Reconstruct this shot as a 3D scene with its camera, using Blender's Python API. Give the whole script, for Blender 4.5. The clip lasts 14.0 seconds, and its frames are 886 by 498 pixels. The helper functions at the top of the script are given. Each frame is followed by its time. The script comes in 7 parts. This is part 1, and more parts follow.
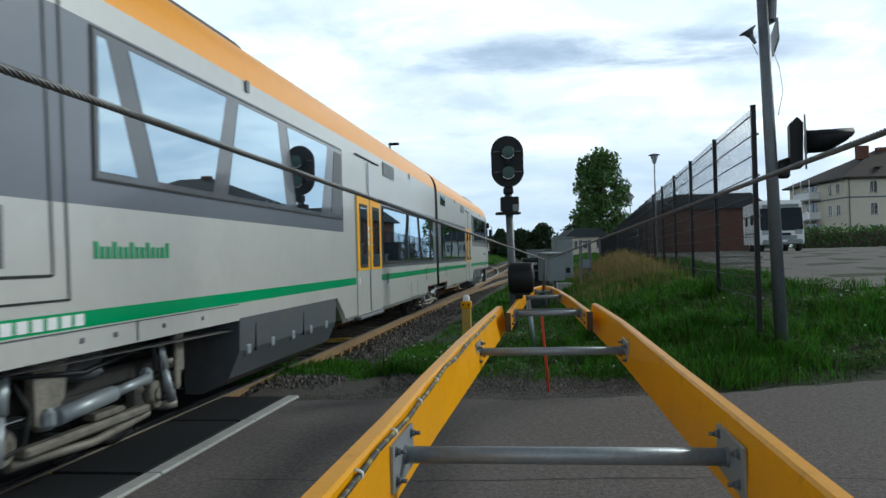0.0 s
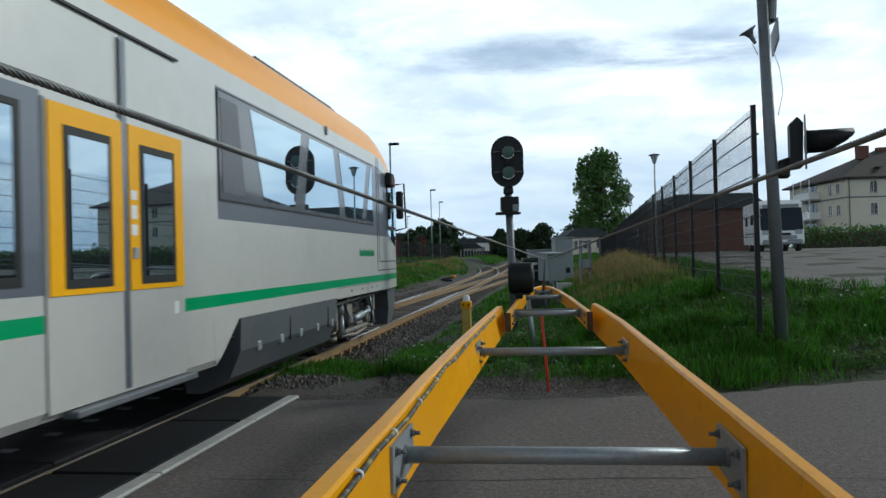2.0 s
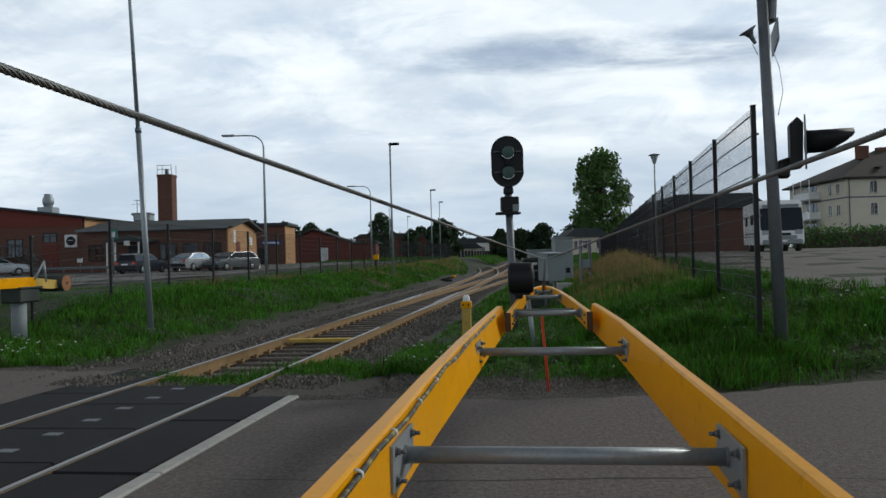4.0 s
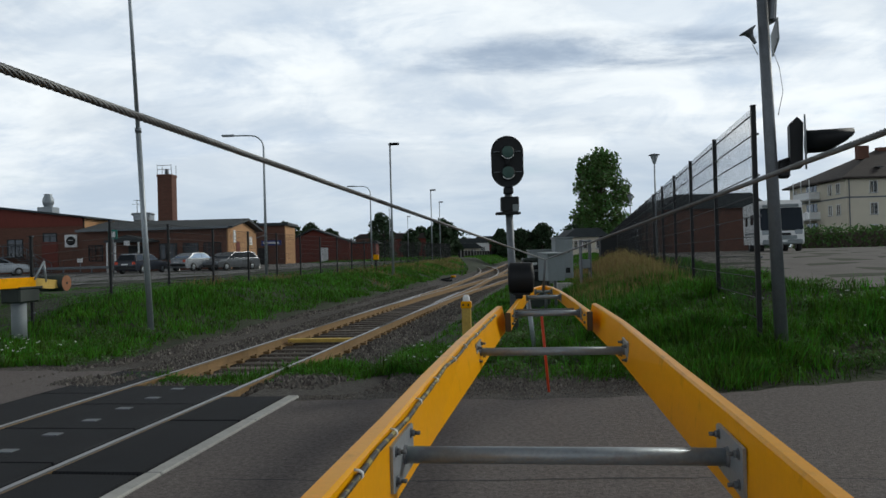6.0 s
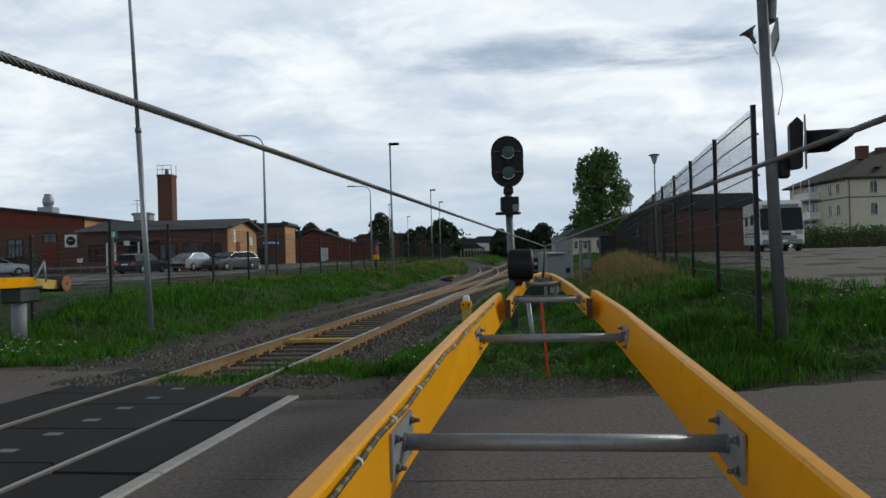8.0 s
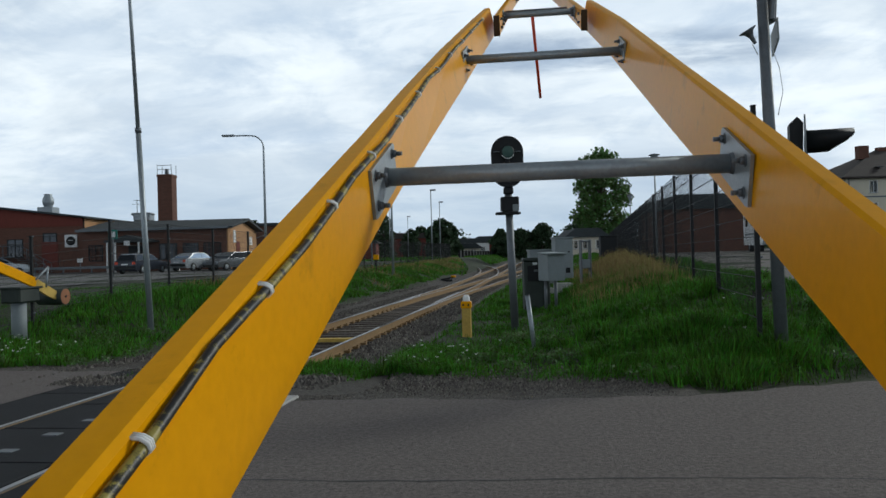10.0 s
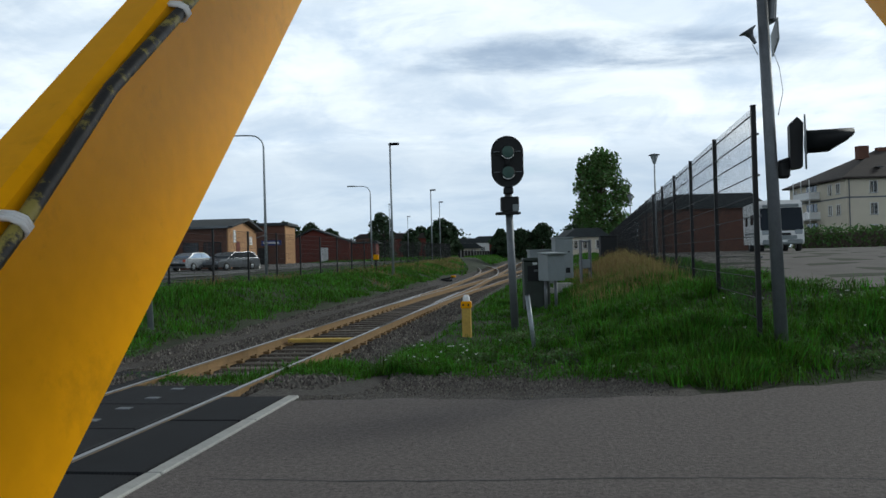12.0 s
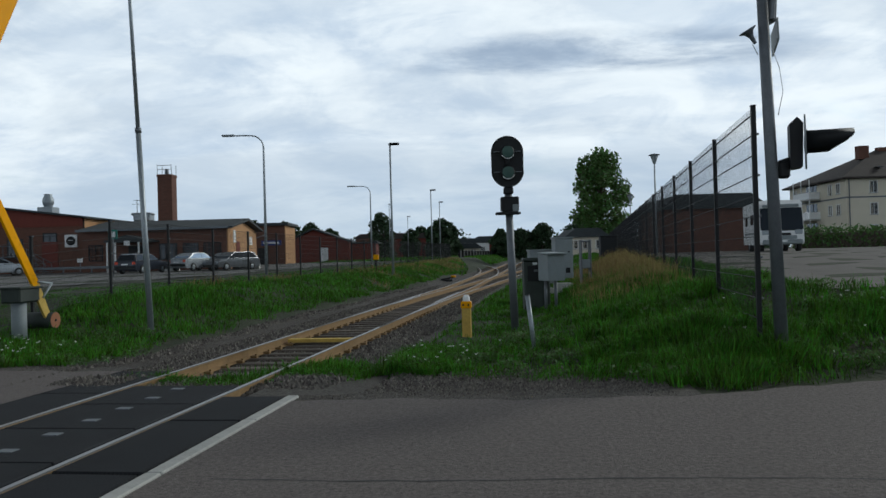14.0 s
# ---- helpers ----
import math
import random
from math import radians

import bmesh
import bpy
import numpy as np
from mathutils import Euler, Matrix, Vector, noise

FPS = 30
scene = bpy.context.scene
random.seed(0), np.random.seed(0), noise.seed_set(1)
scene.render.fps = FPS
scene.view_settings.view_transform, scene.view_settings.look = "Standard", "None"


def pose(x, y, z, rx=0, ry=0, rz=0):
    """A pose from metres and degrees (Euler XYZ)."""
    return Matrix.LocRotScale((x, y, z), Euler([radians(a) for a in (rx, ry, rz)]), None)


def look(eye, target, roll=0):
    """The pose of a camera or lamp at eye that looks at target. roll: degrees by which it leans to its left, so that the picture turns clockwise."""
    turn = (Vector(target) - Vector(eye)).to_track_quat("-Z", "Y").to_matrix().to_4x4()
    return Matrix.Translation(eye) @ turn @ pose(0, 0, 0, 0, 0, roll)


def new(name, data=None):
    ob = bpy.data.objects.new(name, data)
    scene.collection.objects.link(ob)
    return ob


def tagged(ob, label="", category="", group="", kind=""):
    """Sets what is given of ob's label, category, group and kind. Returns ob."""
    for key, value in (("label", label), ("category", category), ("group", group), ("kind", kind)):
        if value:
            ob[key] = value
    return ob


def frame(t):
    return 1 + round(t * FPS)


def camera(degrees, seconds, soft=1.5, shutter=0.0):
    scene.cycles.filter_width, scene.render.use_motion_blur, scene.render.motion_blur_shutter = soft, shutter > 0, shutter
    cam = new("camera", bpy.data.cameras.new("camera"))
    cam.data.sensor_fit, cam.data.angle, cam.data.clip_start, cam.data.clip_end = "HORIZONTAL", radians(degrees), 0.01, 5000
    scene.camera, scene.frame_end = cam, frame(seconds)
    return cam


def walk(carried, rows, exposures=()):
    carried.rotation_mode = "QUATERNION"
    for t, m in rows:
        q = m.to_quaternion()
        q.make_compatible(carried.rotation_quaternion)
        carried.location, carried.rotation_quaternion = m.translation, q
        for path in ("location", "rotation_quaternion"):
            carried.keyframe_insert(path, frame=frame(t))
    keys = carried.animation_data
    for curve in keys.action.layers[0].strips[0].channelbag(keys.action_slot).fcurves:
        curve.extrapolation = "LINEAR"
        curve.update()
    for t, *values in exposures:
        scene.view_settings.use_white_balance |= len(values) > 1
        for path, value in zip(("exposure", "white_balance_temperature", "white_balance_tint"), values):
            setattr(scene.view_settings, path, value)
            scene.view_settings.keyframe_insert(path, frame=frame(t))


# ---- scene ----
# The world's y axis runs along the straight railway track, z = 0 is the rail head and the road.
EYE = (0.0, 0.0, 1.5)
YAW, PITCH, ROLL = 7.66, 0.58, -1.55
cam = camera(58.85, 14.0, soft=1.5, shutter=0.12)
_aim = (-math.sin(radians(YAW)) * 10, math.cos(radians(YAW)) * 10, 1.5 + 10 * math.tan(radians(PITCH)))
walk(cam, [(0.0, look(EYE, _aim, ROLL)), (14.0, look(EYE, _aim, ROLL))], exposures=[(0.0, 0.18, 5850, 1), (2.4, 0.12, 5850, 1), (3.0, 0.02, 6000, 4), (5.6, -0.14, 6250, 6), (8.2, -0.16, 6250, 6), (10.4, -0.14, 6000, 4), (12.5, -0.02, 6000, 4), (13.3, -0.16, 6000, 4), (14.0, -0.22, 6000, 4)])

# ---- world and sun ----
SUN_ELEV, SUN_AZ = 26.0, 52.0  # azimuth from +y towards +x
world = bpy.data.worlds.new("world")
scene.world = world
world.use_nodes = True


BANK = (0.16, 2.0, 0.55, 0.13)


def build_sky():
    nt = world.node_tree
    nt.nodes.clear()
    N, L = nt.nodes.new, nt.links.new
    out, bg = N("ShaderNodeOutputWorld"), N("ShaderNodeBackground")
    sky = N("ShaderNodeTexSky")
    sky.sky_type = "NISHITA"
    sky.sun_disc = False
    sky.sun_elevation, sky.sun_rotation = radians(SUN_ELEV), radians(SUN_AZ)
    sky.air_density, sky.dust_density, sky.ozone_density = 1.0, 1.0, 1.6
    tc, sep = N("ShaderNodeTexCoord"), N("ShaderNodeSeparateXYZ")
    L(tc.outputs["Generated"], sep.inputs[0])

    def math_node(op, a, b=None):
        n = N("ShaderNodeMath")
        n.operation = op
        for i, v in enumerate((a, b)):
            if v is None:
                continue
            if isinstance(v, (int, float)):
                n.inputs[i].default_value = v
            else:
                L(v, n.inputs[i])
        return n.outputs[0]
    zz = math_node("ADD", math_node("MAXIMUM", sep.outputs[2], 0.0), 0.24)
    comb = N("ShaderNodeCombineXYZ")
    L(math_node("DIVIDE", sep.outputs[0], zz), comb.inputs[0])
    L(math_node("DIVIDE", sep.outputs[1], zz), comb.inputs[1])

    def cloud(scale, loc, detail, rough, lo, hi, stretch=(1, 1, 1), rz=0.0):
        mp, nz, rp = N("ShaderNodeMapping"), N("ShaderNodeTexNoise"), N("ShaderNodeMapRange")
        mp.inputs["Location"].default_value = loc
        mp.inputs["Scale"].default_value = stretch
        mp.inputs["Rotation"].default_value = (0, 0, rz)
        L(comb.outputs[0], mp.inputs[0])
        L(mp.outputs[0], nz.inputs["Vector"])
        nz.inputs["Scale"].default_value, nz.inputs["Detail"].default_value = scale, detail
        nz.inputs["Roughness"].default_value, nz.inputs["Distortion"].default_value = rough, 0.35
        rp.interpolation_type = "SMOOTHSTEP"
        rp.inputs[1].default_value, rp.inputs[2].default_value = lo, hi
        L(nz.outputs[0], rp.inputs[0])
        return rp.outputs[0]

    def mix(fac, a, b):
        m = N("ShaderNodeMix")
        m.data_type = "RGBA"
        L(fac, m.inputs[0])
        for i, v in ((6, a), (7, b)):
            if isinstance(v, tuple):
                m.inputs[i].default_value = (*v, 1)
            else:
                L(v, m.inputs[i])
        return m.outputs[2]
    gain = N("ShaderNodeVectorMath")
    gain.operation = "SCALE"
    L(sky.outputs[0], gain.inputs[0])
    gain.inputs["Scale"].default_value = 0.13
    cover = cloud(1.15, (3.1, 1.7, 0.0), 10, 0.56, 0.22, 0.42, (0.9, 1.1, 1), 0.1)
    grey = cloud(0.85, (5.2, 0.6, 2.0), 9, 0.55, 0.47, 0.66, (0.75, 1.3, 1), 0.12)
    wisps = cloud(2.6, (1.0, 9.0, 0.0), 12, 0.62, 0.34, 0.60, (0.8, 1.2, 1), 0.1)
    # heaped cloud tops, seen from the side
    heap_map, heap, heap_range = N("ShaderNodeMapping"), N("ShaderNodeTexNoise"), N("ShaderNodeMapRange")
    heap_map.inputs["Scale"].default_value = (1.0, 1.0, 2.6)
    heap_map.inputs["Location"].default_value = (0.7, 2.1, 0.35)
    L(tc.outputs["Generated"], heap_map.inputs[0])
    L(heap_map.outputs[0], heap.inputs["Vector"])
    heap.inputs["Scale"].default_value, heap.inputs["Detail"].default_value = 5.5, 12
    heap.inputs["Roughness"].default_value, heap.inputs["Distortion"].default_value = 0.58, 0.5
    heap_range.interpolation_type = "SMOOTHSTEP"
    heap_range.inputs[1].default_value, heap_range.inputs[2].default_value = 0.43, 0.60
    L(heap.outputs[0], heap_range.inputs[0])
    body = math_node("MULTIPLY", math_node("ADD", wisps, heap_range.outputs[0]), 0.5)
    white = mix(body, (0.68, 0.76, 0.88), (1.10, 1.11, 1.12))
    col = mix(cover, gain.outputs[0], white)
    col = mix(math_node("MULTIPLY", grey, 0.55), col, (0.60, 0.67, 0.77))
    # one long slate-grey cloud bank with frayed edges
    ragged = cloud(1.9, (0.3, 4.0, 1.0), 10, 0.62, 0.0, 1.0, (0.8, 1.3, 1), 0.0)
    du = math_node("DIVIDE", math_node("SUBTRACT", math_node("DIVIDE", sep.outputs[0], zz), BANK[0]), BANK[2])
    dv = math_node("DIVIDE", math_node("SUBTRACT", math_node("DIVIDE", sep.outputs[1], zz), BANK[1]), BANK[3])
    dist2 = math_node("ADD", math_node("MULTIPLY", du, du), math_node("MULTIPLY", dv, dv))
    near = N("ShaderNodeMapRange")
    near.interpolation_type = "SMOOTHSTEP"
    near.inputs[1].default_value, near.inputs[2].default_value = 1.25, 0.2
    L(math_node("ADD", dist2, math_node("SUBTRACT", 0.55, ragged)), near.inputs[0])
    torn = cloud(3.0, (2.3, 0.7, 4.0), 12, 0.62, 0.36, 0.60, (0.55, 1.5, 1), -0.15)
    col = mix(math_node("MULTIPLY", math_node("MULTIPLY", near.outputs[0], torn), 0.92), col, (0.40, 0.48, 0.61))
    # haze thickens to a pale slate towards the horizon
    low = N("ShaderNodeMapRange")
    low.interpolation_type = "SMOOTHSTEP"
    low.inputs[1].default_value, low.inputs[2].default_value = 0.015, 0.15
    low.inputs[3].default_value, low.inputs[4].default_value = 0.62, 0.0
    L(sep.outputs[2], low.inputs[0])
    col = mix(low.outputs[0], col, (0.50, 0.60, 0.72))
    # the unseen sky overhead is dimmed to deepen shade on the ground
    overhead_dim = N("ShaderNodeMapRange")
    overhead_dim.interpolation_type = "SMOOTHSTEP"
    overhead_dim.inputs[1].default_value, overhead_dim.inputs[2].default_value = 0.29, 0.55
    overhead_dim.inputs[3].default_value, overhead_dim.inputs[4].default_value = 1.0, 0.18
    L(sep.outputs[2], overhead_dim.inputs[0])
    dim = N("ShaderNodeVectorMath")
    dim.operation = "SCALE"
    L(col, dim.inputs[0])
    L(overhead_dim.outputs[0], dim.inputs["Scale"])
    L(dim.outputs[0], bg.inputs[0])
    bg.inputs[1].default_value = 1.0
    L(bg.outputs[0], out.inputs[0])


build_sky()
sun = new("sun", bpy.data.lights.new("sun", "SUN"))
sun.data.energy, sun.data.angle, sun.data.color = 1.7, radians(9), (1.0, 0.95, 0.86)
_az, _el = radians(SUN_AZ), radians(SUN_ELEV)
sun.matrix_world = look((0, 0, 40), (-math.sin(_az) * math.cos(_el) * 10, -math.cos(_az) * math.cos(_el) * 10, 40 - 10 * math.sin(_el)))


# ---- materials ----
def mat(name, base, rough=0.6, metal=0.0, var=0.18, scale=6.0, fine=60.0, bump=0.15, coat=0.0, dirt=None, dirt_amount=0.4,
        rand=0.0, stretch=(1, 1, 1), hue=0.0, spec=0.5, dist=0.01, emit=0.0, island=False, trans=0.0, streaks=0.0, studs=0.0,
        dirt_range=(0.52, 0.72)):
    m = bpy.data.materials.new(name)
    m.use_nodes = True
    nt = m.node_tree
    N, L = nt.nodes.new, nt.links.new
    b = nt.nodes["Principled BSDF"]
    b.inputs["Roughness"].default_value, b.inputs["Metallic"].default_value = rough, metal
    b.inputs["Coat Weight"].default_value, b.inputs["Coat Roughness"].default_value = coat, 0.06
    b.inputs["Specular IOR Level"].default_value = spec
    tc, mp = N("ShaderNodeTexCoord"), N("ShaderNodeMapping")
    L(tc.outputs["Object"], mp.inputs[0])
    mp.inputs["Scale"].default_value = stretch
    big, small = N("ShaderNodeTexNoise"), N("ShaderNodeTexNoise")
    for n, s, d in ((big, scale, 5), (small, fine, 6)):
        L(mp.outputs[0], n.inputs["Vector"])
        n.inputs["Scale"].default_value, n.inputs["Detail"].default_value = s, d
    hsv = N("ShaderNodeHueSaturation")
    hsv.inputs["Color"].default_value = (*base, 1)
    val = N("ShaderNodeMath")
    val.operation = "ADD"
    L(big.outputs[0], val.inputs[0])
    L(small.outputs[0], val.inputs[1])
    rng = N("ShaderNodeMapRange")
    rng.inputs[1].default_value, rng.inputs[2].default_value = 0.6, 1.4
    rng.inputs[3].default_value, rng.inputs[4].default_value = 1 - var, 1 + var
    L(val.outputs[0], rng.inputs[0])
    last = rng.outputs[0]
    if rand or hue:
        if island:
            src = N("ShaderNodeNewGeometry").outputs["Random Per Island"]
        else:
            src = N("ShaderNodeObjectInfo").outputs["Random"]
        r2 = N("ShaderNodeMapRange")
        r2.inputs[3].default_value, r2.inputs[4].default_value = 1 - rand, 1 + rand
        L(src, r2.inputs[0])
        mu = N("ShaderNodeMath")
        mu.operation = "MULTIPLY"
        L(last, mu.inputs[0])
        L(r2.outputs[0], mu.inputs[1])
        last = mu.outputs[0]
        if hue:
            r3 = N("ShaderNodeMapRange")
            r3.inputs[3].default_value, r3.inputs[4].default_value = 0.5 - hue, 0.5 + hue
            L(src, r3.inputs[0])
            L(r3.outputs[0], hsv.inputs["Hue"])
    L(last, hsv.inputs["Value"])
    colour = hsv.outputs[0]
    if dirt:
        dn, dr, mx = N("ShaderNodeTexNoise"), N("ShaderNodeMapRange"), N("ShaderNodeMix")
        L(mp.outputs[0], dn.inputs["Vector"])
        dn.inputs["Scale"].default_value, dn.inputs["Detail"].default_value, dn.inputs["Roughness"].default_value = scale * 1.7, 10, 0.7
        dr.inputs[1].default_value, dr.inputs[2].default_value = dirt_range
        dr.inputs[4].default_value = dirt_amount
        L(dn.outputs[0], dr.inputs[0])
        mx.data_type = "RGBA"
        L(dr.outputs[0], mx.inputs[0])
        L(colour, mx.inputs[6])
        mx.inputs[7].default_value = (*dirt, 1)
        colour = mx.outputs[2]
    L(colour, b.inputs["Base Color"])
    if bump:
        bp = N("ShaderNodeBump")
        bp.inputs["Strength"].default_value, bp.inputs["Distance"].default_value = bump, dist
        L(small.outputs[0], bp.inputs["Height"])
        L(bp.outputs[0], b.inputs["Normal"])
    if streaks:
        # long worn wheel tracks and tar seams
        wv, wr, wm, wp = N("ShaderNodeTexNoise"), N("ShaderNodeMapRange"), N("ShaderNodeMix"), N("ShaderNodeMapping")
        L(tc.outputs["Object"], wp.inputs[0])
        wp.inputs["Scale"].default_value = (0.12, 2.4, 1)
        L(wp.outputs[0], wv.inputs["Vector"])
        wv.inputs["Scale"].default_value, wv.inputs["Detail"].default_value, wv.inputs["Roughness"].default_value = 1.3, 9, 0.65
        wr.inputs[1].default_value, wr.inputs[2].default_value = 0.42, 0.68
        wr.inputs[4].default_value = streaks
        L(wv.outputs[0], wr.inputs[0])
        wm.data_type = "RGBA"
        L(wr.outputs[0], wm.inputs[0])
        L(colour, wm.inputs[6])
        wm.inputs[7].default_value = (base[0] * 0.45, base[1] * 0.45, base[2] * 0.45, 1)
        L(wm.outputs[2], b.inputs["Base Color"])
    if studs:
        ck, cm = N("ShaderNodeTexChecker"), N("ShaderNodeMapping")
        L(tc.outputs["Object"], cm.inputs[0])
        cm.inputs["Rotation"].default_value = (0, 0, radians(45))
        L(cm.outputs[0], ck.inputs[0])
        ck.inputs["Scale"].default_value = studs
        cr, cx = N("ShaderNodeMapRange"), N("ShaderNodeMix")
        L(ck.outputs[1], cr.inputs[0])
        cr.inputs[4].default_value = 0.7
        cx.data_type = "RGBA"
        L(cr.outputs[0], cx.inputs[0])
        L(colour, cx.inputs[6])
        cx.inputs[7].default_value = (base[0] * 0.3, base[1] * 0.3, base[2] * 0.3, 1)
        L(cx.outputs[2], b.inputs["Base Color"])
    if trans:
        tr, ms = N("ShaderNodeBsdfTranslucent"), N("ShaderNodeMixShader")
        L(colour, tr.inputs[0])
        ms.inputs[0].default_value = trans
        L(b.outputs[0], ms.inputs[1])
        L(tr.outputs[0], ms.inputs[2])
        L(ms.outputs[0], nt.nodes["Material Output"].inputs[0])
    if emit:
        b.inputs["Emission Color"].default_value = (*base, 1)
        b.inputs["Emission Strength"].default_value = emit
    return m


def glass_dark(name, tint, gloss, rough=0.015, sheen=(0.92, 0.95, 1.0)):
    """Coated pane: a mirror layer over a dark interior."""
    m = bpy.data.materials.new(name)
    m.use_nodes = True
    nt = m.node_tree
    N, L = nt.nodes.new, nt.links.new
    b = nt.nodes["Principled BSDF"]
    b.inputs["Base Color"].default_value = (*tint, 1)
    b.inputs["Roughness"].default_value, b.inputs["Specular IOR Level"].default_value = 0.6, 0.05
    g, ms, fr, ad = N("ShaderNodeBsdfGlossy"), N("ShaderNodeMixShader"), N("ShaderNodeFresnel"), N("ShaderNodeMath")
    g.inputs["Color"].default_value, g.inputs["Roughness"].default_value = (*sheen, 1), rough
    fr.inputs[0].default_value = 1.5
    ad.operation = "ADD"
    ad.use_clamp = True
    L(fr.outputs[0], ad.inputs[0])
    ad.inputs[1].default_value = gloss
    L(ad.outputs[0], ms.inputs[0])
    L(b.outputs[0], ms.inputs[1])
    L(g.outputs[0], ms.inputs[2])
    L(ms.outputs[0], nt.nodes["Material Output"].inputs[0])
    return m


ASPHALT = mat("asphalt", (0.145, 0.129, 0.122), 0.9, spec=0.2, streaks=0.05, var=0.55, scale=26, fine=95, bump=1.0, dirt=(0.24, 0.225, 0.21), dirt_amount=0.6, dirt_range=(0.60, 0.70), dist=0.008)
ASPHALT_LOT = mat("asphalt_lot", (0.17, 0.168, 0.166), 0.9, spec=0.2, streaks=0.1, var=0.2, scale=0.4, fine=60, bump=0.4, dirt=(0.20, 0.195, 0.19), dirt_amount=0.5)
YARD = mat("yard_gravel", (0.150, 0.138, 0.128), 0.95, spec=0.2, var=0.3, scale=0.9, fine=30, bump=0.6, dirt=(0.10, 0.088, 0.076), dirt_amount=0.5)
GRAVEL = mat("gravel", (0.070, 0.062, 0.054), 0.95, var=0.4, scale=3, fine=55, bump=0.9, dist=0.03, dirt=(0.05, 0.045, 0.04), dirt_amount=0.7)
STONE = mat("ballast_stone", (0.125, 0.112, 0.10), 0.9, var=0.25, scale=5, fine=40, bump=0.4, rand=0.55, hue=0.03, island=True)
SOIL = mat("grassy_soil", (0.022, 0.032, 0.010), 0.95, var=0.45, scale=0.8, fine=9, bump=0.8, dist=0.05, dirt=(0.06, 0.055, 0.025), dirt_amount=0.6)
GRASS = mat("grass_blade", (0.066, 0.170, 0.013), 0.6, var=0.5, scale=0.9, fine=3, bump=0, rand=0.8, hue=0.03, island=True, spec=0.15, trans=0.25)
DRY = mat("dry_grass_blade", (0.25, 0.185, 0.075), 0.75, var=0.3, scale=0.8, fine=4, bump=0, rand=0.45, hue=0.03, island=True, spec=0.2, trans=0.25)
FLOWER = mat("flower_white", (0.72, 0.74, 0.68), 0.7, var=0.1, bump=0)
YELLOW = mat("boom_yellow", (0.80, 0.36, 0.0), 0.34, var=0.07, scale=2.2, fine=35, bump=0.03, spec=0.07, dirt=(0.20, 0.115, 0.01), dirt_amount=0.6, dirt_range=(0.56, 0.76))
# boom yellow darkened by hand for the shaded plank ends
CAP_SHADED = mat("boom_cap_shaded", (0.055, 0.03, 0.012), 0.6, var=0.2)
GALV = mat("galvanised", (0.30, 0.335, 0.36), 0.45, 0.4, var=0.16, scale=14, fine=70, bump=0.08, dirt=(0.2, 0.21, 0.22), dirt_amount=0.5)
GALV_DULL = mat("galvanised_dull", (0.15, 0.165, 0.18), 0.55, 0.45, var=0.2, scale=6, fine=50, bump=0.1)
WIRE = mat("steel_rope", (0.13, 0.135, 0.135), 0.5, 0.6, var=0.3, scale=20, fine=120, bump=0.2)
BLACK = mat("black_paint", (0.009, 0.0105, 0.012), 0.55, spec=0.3, var=0.25, scale=5, bump=0.05)
RUBBER = mat("crossing_rubber", (0.032, 0.034, 0.038), 0.8, spec=0.12, studs=44.0, var=0.35, scale=2.2, fine=120, bump=0.55, dist=0.008, dirt=(0.03, 0.031, 0.033), dirt_amount=0.7)
CONCRETE = mat("concrete", (0.42, 0.42, 0.40), 0.85, var=0.15, scale=5, fine=60, bump=0.3, dirt=(0.27, 0.26, 0.24), dirt_amount=0.6)
RAIL_TOP = mat("rail_steel", (0.20, 0.20, 0.205), 0.35, 0.85, var=0.12, scale=3, fine=60, bump=0.03)
RAIL_EDGE = mat("rail_edge", (0.085, 0.078, 0.07), 0.6, 0.4, var=0.2)
TAR = mat("tar_seam", (0.022, 0.022, 0.023), 0.7, var=0.3, scale=8)
RAIL_SIDE = mat("rail_rust", (0.235, 0.148, 0.062), 0.8, 0.1, var=0.25, scale=4, fine=50, bump=0.2, dirt=(0.13, 0.08, 0.04), dirt_amount=0.7)
SLEEPER = mat("sleeper_wood", (0.12, 0.10, 0.082), 0.9, var=0.3, scale=5, fine=60, bump=0.5, stretch=(1, 6, 6), rand=0.3)
PLANK_Y = mat("plank_yellow", (0.50, 0.34, 0.07), 0.75, var=0.25, scale=5, fine=40)
T_LIGHT = mat("train_light_grey", (0.52, 0.52, 0.495), 0.32, 0.12, var=0.05, scale=0.7, fine=6, bump=0.01, coat=0.35, dirt=(0.36, 0.355, 0.33), dirt_amount=0.3)
T_DARK = mat("train_slate_grey", (0.12, 0.135, 0.165), 0.28, 0.1, var=0.06, scale=0.8, fine=8, bump=0.01, coat=0.5)
T_FAIR = mat("train_fairing_grey", (0.072, 0.082, 0.094), 0.5, 0.1, var=0.15, scale=1.5, fine=12, bump=0.03, coat=0.1, dirt=(0.12, 0.10, 0.08), dirt_amount=0.5)
T_GREEN = mat("train_green", (0.0, 0.30, 0.105), 0.3, var=0.05, scale=1, fine=6, bump=0.01, coat=0.4)
T_ORANGE = mat("train_orange", (0.90, 0.36, 0.004), 0.35, var=0.04, scale=1, fine=6, bump=0.0, coat=0.08, spec=0.3)
T_YELLOW = mat("train_door_yellow", (0.86, 0.42, 0.0), 0.35, var=0.04, scale=1, fine=6, bump=0.01, coat=0.0, spec=0.18)
T_POST = mat("train_window_post", (0.045, 0.05, 0.06), 0.25, var=0.1, scale=2, bump=0, coat=0.6)
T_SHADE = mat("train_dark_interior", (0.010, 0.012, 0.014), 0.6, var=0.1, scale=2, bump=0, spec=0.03)
